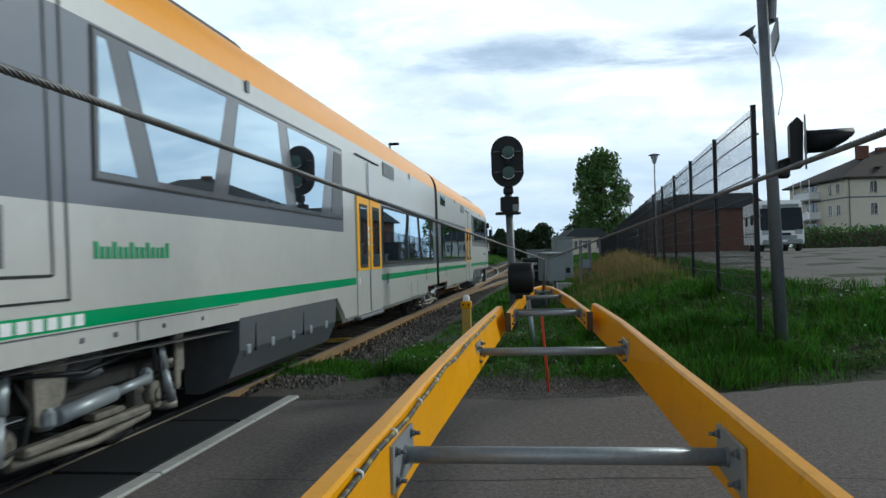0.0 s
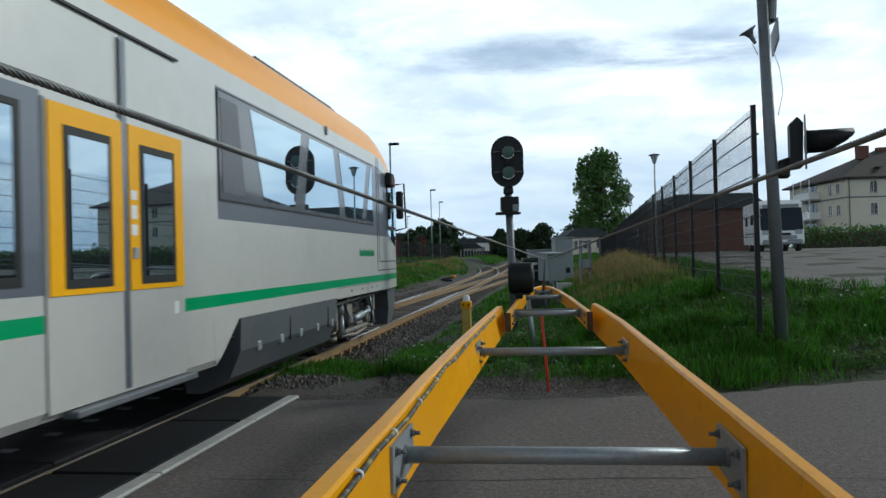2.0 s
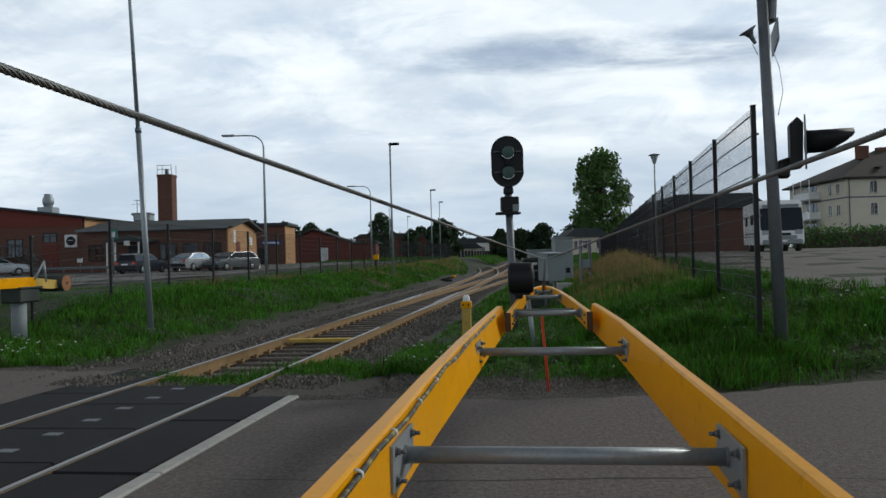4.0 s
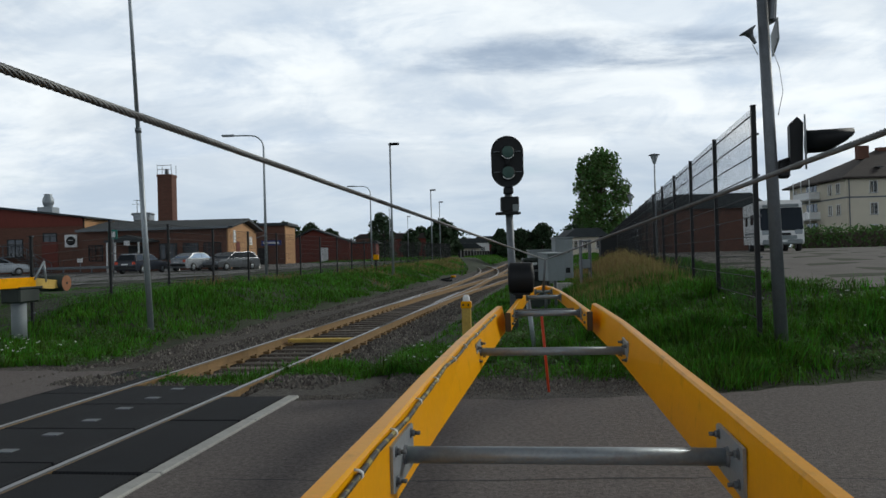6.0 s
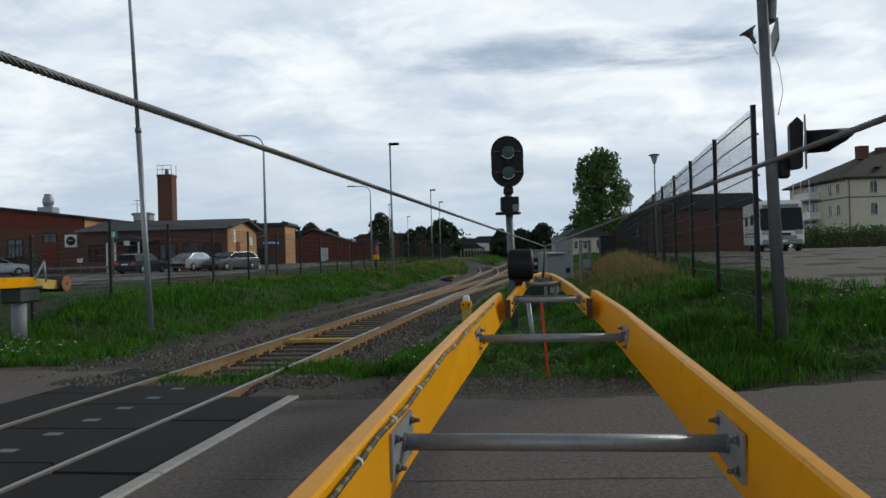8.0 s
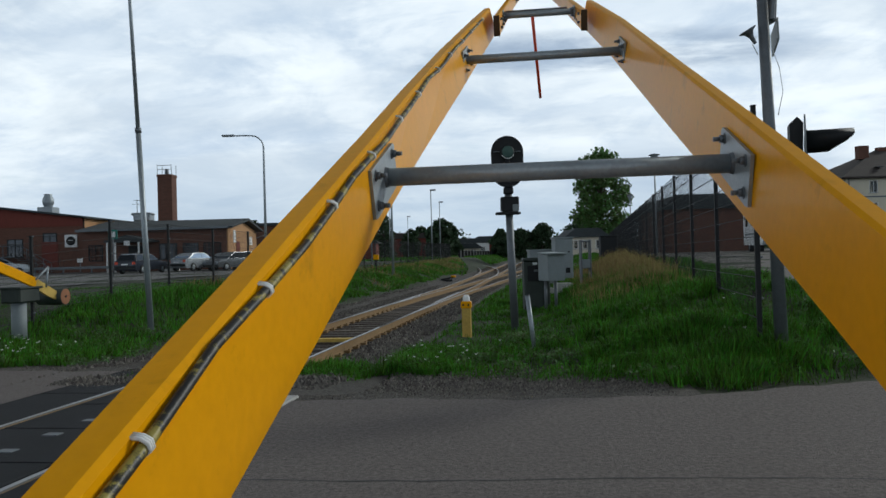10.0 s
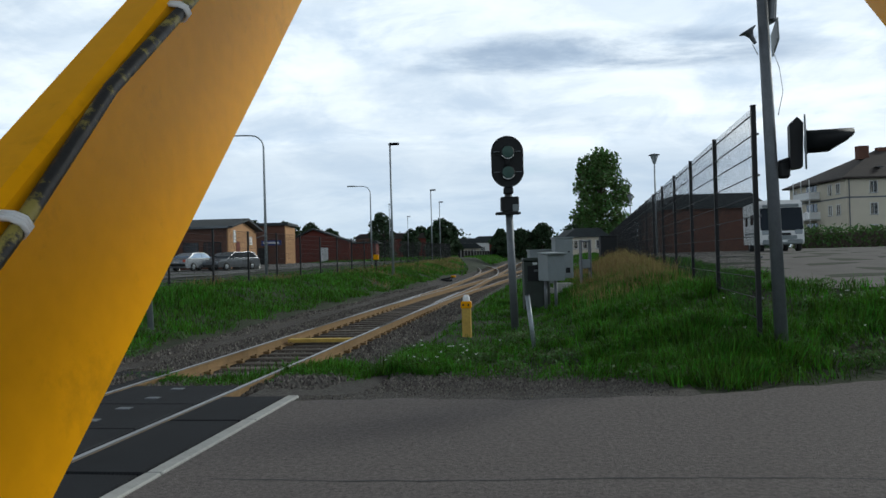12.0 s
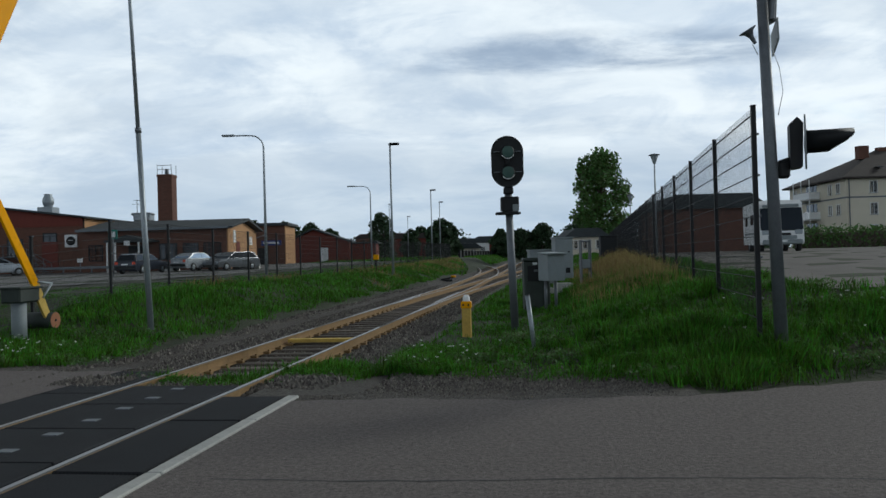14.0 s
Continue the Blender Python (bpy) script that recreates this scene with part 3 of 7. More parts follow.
def make_ballast():
    # sheet under the sleepers
    xs, ys = np.array([-7.0, -6.5, -6.0, -5.3, -4.5, -3.7, -3.0, -2.6, -2.2]), np.arange(8.6, 120, 1.0)
    vs, fs = [], []
    n = len(xs)
    for y in ys:
        for x in xs:
            sh = straight_centre(y) - MID
            wide = max(0.0, turned_centre(y) - straight_centre(y))
            left = max(0.0, straight_centre(y) - third_centre(y))
            xx = x + sh + (wide if x > -3.6 else -left if x < -5.4 else 0)
            e = step(7.0, 6.3, -x) * step(2.2, 2.8, -x)
            vs.append((xx, y, float(height(xx, y)) * (1 - e) + (rail_z(y) - 0.235 + 0.17 * (1 - step(9.0, 12.0, y))) * e + 0.01 + (0.075 * e if x > -3.4 or x < -5.5 else 0.0) - 0.13 * e * (1 - float(step(8.6, 9.7, y))) + 0.02 * noise.noise((xx * 2, y * 2, 0))))
    fs = [(j * n + i, j * n + i + 1, (j + 1) * n + i + 1, (j + 1) * n + i) for j in range(len(ys) - 1) for i in range(n - 1)]
    tagged(new("ballast_bed", flat("ballast_bed", vs, fs, GRAVEL)), "brown-grey crushed stone ballast bed", "ballast", kind="structure")
    # loose stones
    rng = np.random.default_rng(5)
    count = 42000
    y = 8.8 + 36 * rng.random(count) ** 1.5
    x = np.where(rng.random(count) < 0.5, rng.uniform(-7.0, -5.3, count), rng.uniform(-5.2, -2.6, count))
    e = step(7.0, 6.3, -x) * step(2.2, 2.8, -x)
    z = height(x, y) * (1 - e) + (-0.235 + 0.17 * (1 - step(9.0, 12.0, y)) + 0.07 * ((x > -3.5) | (x < -5.45)) - 0.13 * (1 - step(8.6, 9.7, y))) * e + 0.02
    # stony verge by the road
    k = 30000
    vx = rng.uniform(-3.0, 1.3, k)
    vy = road_edge(vx) + np.abs(rng.normal(0, 0.75, k)) - 0.06
    vx2 = rng.uniform(-8.5, -6.2, 2500)
    vy2 = road_edge(vx2) + np.abs(rng.normal(0, 0.3, 2500)) - 0.05
    x, y = np.concatenate([x, vx, vx2]), np.concatenate([y, vy, vy2])
    z = np.concatenate([z, height(vx, vy) + 0.012, height(vx2, vy2) + 0.012])
    size = np.where(np.arange(len(x)) < count, rng.uniform(0.02, 0.05, len(x)), 0.009 + 0.026 * rng.random(len(x)) ** 2)
    base = np.array([(1, 0, -.3), (-.5, .85, -.3), (-.5, -.85, -.3), (.1, .1, .8)])
    th = rng.random(len(x)) * 6.28
    c, s = np.cos(th), np.sin(th)
    V = np.empty((len(x), 4, 3))
    jit = base[None] * rng.uniform(0.6, 1.4, (len(x), 4, 3))
    V[:, :, 0] = x[:, None] + size[:, None] * (jit[:, :, 0] * c[:, None] - jit[:, :, 1] * s[:, None])
    V[:, :, 1] = y[:, None] + size[:, None] * (jit[:, :, 0] * s[:, None] + jit[:, :, 1] * c[:, None])
    V[:, :, 2] = z[:, None] + size[:, None] * jit[:, :, 2]
    o = np.arange(len(x))[:, None] * 4
    F = np.concatenate([o + np.array(q)[None] for q in ((0, 1, 3), (1, 2, 3), (2, 0, 3))])
    tagged(new("ballast_stones", flat("ballast_stones", V.reshape(-1, 3), F.tolist(), STONE, False)), "loose grey-brown crushed stones", "gravel", kind="stuff")


make_ballast()


def make_crossing():
    cr = thing("level_crossing", pose(0, 0, 0), "black rubber level crossing panels with a pale concrete edge", "level crossing", kind="structure")
    inner = Shape().box((0, 0, 0), (1.33, 1.19, 0.14), 0.012).mesh("inner_panel", RUBBER)
    outer = Shape().box((0, 0, 0), (0.72, 1.79, 0.14), 0.012).mesh("outer_panel", RUBBER)
    outer_l = Shape().box((0, 0, 0), (0.8, 1.79, 0.14), 0.012).mesh("outer_panel", RUBBER)
    plate = Shape().box((0, 0, 0), (0.15, 0.11, 0.012), 0.003).mesh("lifting_plate", GALV_DULL)
    kerb = Shape().box((0, 0, 0), (0.13, 1.83, 0.2), 0.012).mesh("edge_beam", CONCRETE)
    y = -4.0
    while y < 9.2:
        if y + 1.2 < 9.5:
            part("inner_panel", inner, RUBBER, cr, m=pose(MID, y + 0.6, -0.072))
        for k in (0.05, 0.65):
            part("lifting_plate", plate, GALV_DULL, cr, "steel lifting plate", m=pose(MID + 0.02, 0.29 + y + k, 0.0005))
        y += 1.2
    y = -4.78
    while y < 6.5:
        part("outer_panel", outer, RUBBER, cr, m=pose(RAIL_R + 0.41, y + 0.0, -0.074))
        part("edge_beam", kerb, CONCRETE, cr, "pale concrete edge beam", m=pose(-2.865, y + 0.0, -0.094))
        y += 1.84
    short = Matrix.Diagonal((1, 0.70, 1, 1))
    part("outer_panel", outer, RUBBER, cr, m=pose(RAIL_R + 0.41, 7.82, -0.074) @ short)
    part("edge_beam", kerb, CONCRETE, cr, "pale concrete edge beam", m=pose(-2.865, 7.82, -0.094) @ short)
    y = -3.9
    while y < 9.4:
        part("outer_panel", outer_l, RUBBER, cr, m=pose(RAIL_L - 0.45, y + 0.9, -0.074))
        y += 1.8


make_crossing()


# ---- train ----
HALF = 18.85          # each half of the two-car train, from the joint to its end
SIDE = 1.45
PROFILE = [(1.40, 0.55), (1.45, 0.62), (1.45, 0.88), (1.45, 1.10), (1.45, 1.21), (1.45, 1.33), (1.45, 1.91), (1.45, 2.08), (1.45, 2.58), (1.448, 3.16), (1.44, 3.36),
           (1.415, 3.53), (1.33, 3.71), (1.16, 3.87), (0.88, 3.98), (0.45, 4.04), (0.0, 4.05)]
STATIONS = [-0.2, -0.14, -0.05, 0.1, 0.3, 0.55, 0.85, 1.2, 1.6, 2.0, 4.85, 4.851, 8.45, 8.9, 9.0, 9.62, 11.46, 16.92, 16.93, 18.6, 18.61]


def nose_top(e):
    pts = [(0, 2.3), (0.06, 2.6), (0.15, 2.85), (0.3, 3.12), (0.5, 3.33), (0.75, 3.5), (1.05, 3.66), (1.4, 3.8), (1.8, 3.9), (2.2, 3.96)]
    return float(np.interp(e, [p[0] for p in pts], [p[1] for p in pts]))


def nose_half(e):
    return float(np.interp(e, [0, 0.06, 0.15, 0.3, 0.5, 0.75, 1.05, 1.4], [1.30, 1.335, 1.365, 1.395, 1.415, 1.432, 1.444, 1.45]))


def car_half(train, sgn):
    """One car; e is the distance from its outer end, sgn the way that end points along y."""
    groups = {}

    def pt(k, e, lat):
        w, z = PROFILE[k]
        top = nose_top(e + 0.2)
        if z > 1.91:
            z = 1.91 + (z - 1.91) * (top - 1.91) / (3.96 - 1.91) if top > 1.91 else 1.91
        if e < 4.8505:
            z = max(z, 0.93)
        elif e < 8.5:
            z = max(z, 0.95)
        elif e > 16.925:
            z = max(z, 0.77)
        return (lat * w * nose_half(e + 0.2) / SIDE, sgn * (HALF - e), z)
    for i in range(len(STATIONS) - 1):
        e0, e1 = STATIONS[i], STATIONS[i + 1]
        em = (e0 + e1) / 2
        for k in range(len(PROFILE) - 1):
            zm = (PROFILE[k][1] + PROFILE[k + 1][1]) / 2
            if e1 <= 0.11 and zm > 3.3:
                g = "end"
            elif zm < 1.10:
                g = "lower"
            elif zm < 1.21:
                g = "stripe" if not 9.62 < em < 11.46 else "lower"
            elif zm < 1.33:
                g = "lower"
            elif zm < 1.91:
                g = "band" if em > 11.46 else "lower"
            elif zm < 2.58:
                g = "band" if em > 11.46 or -0.3 < em < 8.9 else "upper"
            elif zm < 3.16:
                g = "band" if -0.3 < em < 8.9 else "upper"
            elif zm < 3.36:
                g = "upper"
            elif zm < 3.86:
                g = "orange"
            else:
                g = "roof"
            s = groups.setdefault(g, Shape())
            for lat in (1, -1):
                s.add([pt(k, e0, lat), pt(k, e1, lat), pt(k + 1, e1, lat), pt(k + 1, e0, lat)], [(0, 1, 2, 3)], k > 9)
    end = groups.setdefault("end", Shape())
    ring = [pt(k, -0.2, 1) for k in range(len(PROFILE))] + [pt(k, -0.2, -1) for k in range(len(PROFILE) - 2, -1, -1)]
    end.add(ring, [tuple(range(len(ring)))])
    floor = groups["lower"]
    floor.add([(1.38, sgn * (HALF - 0.5), 0.9), (1.38, sgn * 0.4, 0.6), (-1.38, sgn * 0.4, 0.6), (-1.38, sgn * (HALF - 0.5), 0.9)], [(0, 1, 2, 3)])
    names = {"lower": ("side_panel", T_LIGHT, "light silver-grey side panel"), "upper": ("upper_panel", T_LIGHT, "light silver-grey upper panel"),
             "stripe": ("stripe", T_GREEN, "green stripe along the side"), "band": ("window_band", T_DARK, "slate-grey band round the windows"),
             "orange": ("roof_edge", T_ORANGE, "rounded orange roof edge"), "roof": ("roof", T_ROOF, "dark grey roof"), "end": ("cab_front", T_DARK, "slate-grey rounded cab front")}
    obs = {}
    for g, s in groups.items():
        nm, ma, la = names[g]
        obs[g] = part(nm, s.mesh(nm, ma, True), ma, train, la)

    def Y(e):
        return sgn * (HALF - e)
    # gap frames and side panes on both sides
    for lat in (1, -1):
        x = lat * (SIDE + 0.004)

        def pane(name, es, zs, ma, parent, thick=0.008, label="", proud=0.0):
            """A pane from four corners given as distance from the end and height."""
            pts = [(Y(e), z) for e, z in zip(es, zs)]
            s = Shape().prism(pts, "x", x + lat * proud, x + lat * (proud + thick))
            return part(name, s, ma, parent, label)
        # saloon windows between the door and the joint, with slanted dark posts
        frame_ob = pane("window_frame", (11.66, 18.05, 18.05, 11.66), (1.39, 1.39, 2.48, 2.48), BLACK, train, 0.006, "black surround of the saloon windows")
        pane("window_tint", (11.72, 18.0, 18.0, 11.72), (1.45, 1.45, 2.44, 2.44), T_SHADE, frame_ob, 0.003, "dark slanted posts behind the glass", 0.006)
        for (a, b), (d, c) in (((11.74, 13.68), (11.74, 14.08)), ((14.01, 15.78), (14.42, 15.44)), ((16.13, 16.44), (15.76, 16.44)), ((16.46, 17.2), (16.46, 17.5)), ((17.52, 17.97), (17.82, 17.97))):
            pane("window_pane", (a, b, c, d), (1.46, 1.46, 2.43, 2.43), T_GLASS, frame_ob, 0.004, "", 0.009)
        # long end window with slanted posts
        cab = pane("cab_window_frame", (2.38, 8.88, 8.88, 2.38), (2.08, 2.08, 3.14, 3.14), BLACK, train, 0.003, "thin black surround of the long end window")
        pane("window_post", (2.41, 8.86, 8.86, 2.41), (2.10, 2.10, 3.12, 3.12), T_POST, cab, 0.003, "slate-grey slanted window posts", 0.003)
        for (a, b), (d, c) in (((2.45, 2.94), (2.45, 2.56)), ((3.26, 4.28), (2.86, 4.62)), ((4.62, 6.30), (4.92, 6.05)), ((6.70, 7.72), (6.38, 8.08))):
            pane("window_pane", (a, b, c, d), (2.15, 2.15, 3.08, 3.08), T_GLASS, cab, 0.004, "", 0.006)
        pane("corner_panel", (8.24, 8.80, 8.82, 8.42), (2.16, 2.16, 3.06, 3.06), T_FAIR, cab, 0.004, "dark ribbed corner panel", 0.006)
        if sgn > 0:
            up = pane("upper_window", (17.0, 18.05, 18.05, 17.0), (2.99, 2.99, 3.27, 3.27), BLACK, train, 0.006, "small upper window")
            pane("upper_window_pane", (17.04, 18.01, 18.01, 17.04), (3.02, 3.02, 3.24, 3.24), T_GLASS, up, 0.004, "", 0.006)
        # cab side glazing, which follows the rounded nose
        es = [0.18, 0.45, 0.75, 1.1]
        for nm, ma, grow, out in (("cab_side_frame", BLACK, 0.06, 0.008), ("cab_side_pane", T_GLASS, 0.0, 0.014)):
            lo = [(lat * (nose_half(e + 0.2) + out), Y(e + (grow if e > 1 else -grow if e < 0.3 else 0)), 2.12 - grow) for e in es]
            hi = [(lat * (nose_half(e + 0.2) + out), Y(e + (grow if e > 1 else -grow if e < 0.3 else 0)), min(2.98, nose_top(e + 0.2) - 0.3) + grow) for e in es]
            n = len(es)
            part(nm, Shape().add(lo + hi, [(k, k + 1, n + k + 1, n + k) for k in range(n - 1)]), ma, train, "dark cab side window" if ma is BLACK else "")
        lo = [(lat * (nose_half(e + 0.2) + 0.008), Y(e), z) for e, z in ((0.0, 1.72), (0.45, 1.76), (0.85, 1.86), (1.16, 2.0))]
        hi = [(lat * (nose_half(e + 0.2) + 0.008), Y(e), 2.05) for e in (0.0, 0.45, 0.85, 1.16)]
        part("cab_lower_pane", Shape().add(lo + hi, [(k, k + 1, 5 + k, 4 + k) for k in range(3)]), T_GLASS, train, "dark slanted pane under the cab window")
        # cab door lines
        for e, zb in ((1.87, 1.45), (2.03, 1.30)):
            pane("door_seam", (e + 0.05, e + 0.07, e + 0.02, e), (zb, zb, 3.32, 3.32), T_FAIR, train, 0.004)
        pane("cab_step_line", (0.35, 1.92, 1.92, 0.35), (1.44, 1.44, 1.458, 1.458), BLACK, train, 0.003)
        pane("cab_step_line", (0.35, 2.10, 2.10, 0.35), (1.285, 1.285, 1.30, 1.30), BLACK, train, 0.003)
        pane("lower_seam", (2.91, 2.925, 2.925, 2.91), (0.94, 0.94, 1.09, 1.09), T_FAIR, train, 0.003)
        pane("skirt_line", (1.0, 4.83, 4.83, 1.0), (1.083, 1.083, 1.092, 1.092), T_FAIR, train, 0.003)
        for e in (2.2, 2.6, 3.3, 4.0):
            pane("skirt_lock", (e, e + 0.035, e + 0.035, e), (1.0, 1.0, 1.035, 1.035), T_FAIR, train, 0.005)
        if sgn < 0:
            pane("grab_recess", (0.9, 1.48, 1.48, 0.9), (1.50, 1.50, 1.86, 1.86), T_FAIR, train, 0.003, "recessed grey step behind the cab")
        # double door
        door = pane("door", (9.64, 11.45, 11.45, 9.64), (0.60, 0.60, 2.55, 2.55), T_LIGHT, train, 0.012, "double door, grey below and yellow above")
        for a, b in ((9.66, 10.50), (10.59, 11.43)):
            leaf = pane("door_leaf", (a, b, b, a), (1.32, 1.32, 2.53, 2.53), T_YELLOW, door, 0.012, "yellow upper door leaf", 0.012)
            fr = pane("door_window", (a + 0.15, b - 0.15, b - 0.15, a + 0.15), (1.36, 1.36, 2.40, 2.40), BLACK, door, 0.006, "", 0.024)
            pane("door_pane", (a + 0.2, b - 0.2, b - 0.2, a + 0.2), (1.42, 1.42, 2.34, 2.34), T_GLASS, door, 0.004, "", 0.030)
        pane("door_gap", (10.51, 10.58, 10.58, 10.51), (0.62, 0.62, 3.15, 3.15), T_DARK, door, 0.006, "grey rubber seal between the leaves", 0.013)
        for z, h in ((1.98, 0.07), (1.84, 0.1), (1.72, 0.08)):
            pane("door_sticker", (10.40, 10.48, 10.48, 10.40), (z, z, z + h, z + h), WHITE, door, 0.002, "", 0.025)
        pane("door_button", (10.40, 10.47, 10.47, 10.40), (1.55, 1.55, 1.63, 1.63), GALV, door, 0.012, "", 0.025)
        pane("door_pictogram", (9.75, 9.83, 9.83, 9.75), (1.1, 1.1, 1.2, 1.2), WHITE, door, 0.002, "", 0.013)
        part("step_board", Shape().box((x + lat * 0.02, Y(10.41), 0.565), (0.12, 1.7, 0.05), 0.01), GALV_DULL, train, "grey door step")
        pane("gutter", (9.68, 11.42, 11.42, 9.68), (3.18, 3.18, 3.20, 3.20), BLACK, train, 0.02)
        # vents, hatches, marks
        vent = pane("vent_grille", (11.83, 12.88, 12.88, 11.83), (3.05, 3.05, 3.31, 3.31), CABINET, train, 0.006, "grey louvred vent")
        for k in range(6):
            pane("louvre", (11.86, 12.85, 12.85, 11.86), (3.07 + k * 0.04, 3.07 + k * 0.04, 3.085 + k * 0.04, 3.085 + k * 0.04), GALV_DULL, vent, 0.006, "", 0.006)
        for e in (14.6, 5.15):
            pane("lamp_marker", (e, e + 0.09, e + 0.09, e), (3.25, 3.25, 3.37, 3.37), GALV_DULL, train, 0.008)
        rim = pane("hatch_rim", (16.69, 17.16, 17.16, 16.69), (0.95, 0.95, 1.25, 1.25), T_FAIR, train, 0.003)
        pane("hatch", (16.70, 17.15, 17.15, 16.70), (0.96, 0.96, 1.095, 1.095), T_LIGHT, rim, 0.005, "", 0.002)
        pane("hatch", (16.70, 17.15, 17.15, 16.70), (1.215, 1.215, 1.24, 1.24), T_LIGHT, rim, 0.005, "", 0.002)
        pane("hatch_band", (16.70, 17.15, 17.15, 16.70), (1.097, 1.097, 1.213, 1.213), T_GREEN, rim, 0.005, "", 0.002)
        pane("hatch_lock", (16.92, 16.95, 16.95, 16.92), (1.0, 1.0, 1.03, 1.03), BLACK, rim, 0.010)
        pane("door_lock_plate", (12.03, 12.13, 12.13, 12.03), (1.02, 1.02, 1.22, 1.22), T_FAIR, train, 0.003)
        for e in (17.1, 17.9):
            pane("jack_mark", (e, e + 0.16, e + 0.16, e), (0.775, 0.775, 0.805, 0.805), RED_ORANGE, train, 0.004, "red jacking mark")
        for a in (14.6, 15.4):
            pane("hatch", (a, a + 0.35, a + 0.35, a), (0.68, 0.68, 0.98, 0.98), T_LIGHT, train, 0.005)
        # underside fairing with fasteners
        fairing = Shape()
        prof = [(x - lat * 0.008, 0.955), (x - lat * 0.02, 0.62), (x - lat * 0.14, 0.35), (x - lat * 0.42, 0.2), (x - lat * 0.6, 0.2), (x - lat * 0.6, 0.955)]
        fairing.prism(prof, "y", Y(8.4), Y(4.87))
        fo = part("fairing", fairing, T_FAIR, train, "dark grey rounded underfloor fairing")
        for e in (5.1, 5.8, 6.5, 7.2, 7.9):
            part("fastener", Shape().box((x - lat * 0.03, Y(e), 0.62), (0.05, 0.1, 0.1), 0.01), GALV, fo, m=None)
        for e in (5.3, 6.9):
            part("fairing_seam", Shape().box((x - lat * 0.018, Y(e), 0.72), (0.02, 0.02, 0.28)), BLACK, fo)
        s = Shape().prism([(Y(8.42), 0.96), (Y(8.55), 0.92), (Y(9.02), 0.58), (Y(9.06), 0.96)], "x", x - lat * 0.4, x - lat * 0.002)
        part("fairing_end", s, T_LIGHT, train, "slanted light grey end of the fairing")
        # mirror, lamp and handrail near the cab front
        part("mirror_arm", Shape().pipe([(x, Y(0.55), 2.95), (x + lat * 0.2, Y(0.42), 2.98), (x + lat * 0.22, Y(0.4), 2.1), (x, Y(0.4), 2.05)], 0.018, 6), BLACK, train)
        part("mirror", Shape().box((x + lat * 0.12, Y(0.5), 2.55), (0.14, 0.1, 0.55), 0.03), BLACK, train, "black outside mirror")
        part("tail_lamp_box", Shape().box((x + lat * 0.05, Y(1.1), 3.0), (0.13, 0.3, 0.26), 0.03), BLACK, train)
        part("side_lamp", Shape().box((x + lat * 0.04, Y(0.83), 2.98), (0.12, 0.1, 0.22), 0.03), REFLECT_O, train, "orange side lamp")
    plough = Shape().prism([(Y(-0.24), 0.88), (Y(-0.2), 0.55), (Y(0.1), 0.26), (Y(0.6), 0.2), (Y(0.42), 0.5), (Y(0.5), 0.88)], "x", -1.28, 1.28)
    part("plough", plough, T_FAIR, train, "dark grey rail guard")
    # operator's mark, as plain green bars
    for k in range(14):
        h = 0.12 if k in (0, 4, 7, 10, 13) else 0.085
        part("mark_bar", Shape().box((SIDE + 0.004, Y(3.40 - k * 0.077), 1.55 + h / 2), (0.004, 0.048, h)), T_GREEN, train)
    for k in range(20):
        if k in (4, 7, 10, 15):
            continue
        part("number_bar", Shape().box((SIDE + 0.003, Y(14.5 + k * 0.058), 0.615), (0.003, 0.036, 0.06)), GREY_TEXT, train)
    if sgn < 0:
        for k in range(7):
            part("plate_bar", Shape().box((SIDE + 0.004, Y(1.35 + k * 0.14), 1.155), (0.004, 0.10, 0.075)), WHITE, train)
    # roof equipment
    part("roof_box", Shape().box((0.0, Y(4.6), 4.0), (1.9, 3.6, 0.22), 0.08), T_ROOF, train, "dark grey roof equipment box")
    part("antenna", Shape().tube((0.5, Y(13.0), 3.9), (0.5, Y(13.0), 4.25), 0.03, 0.015, 8), BLACK, train)


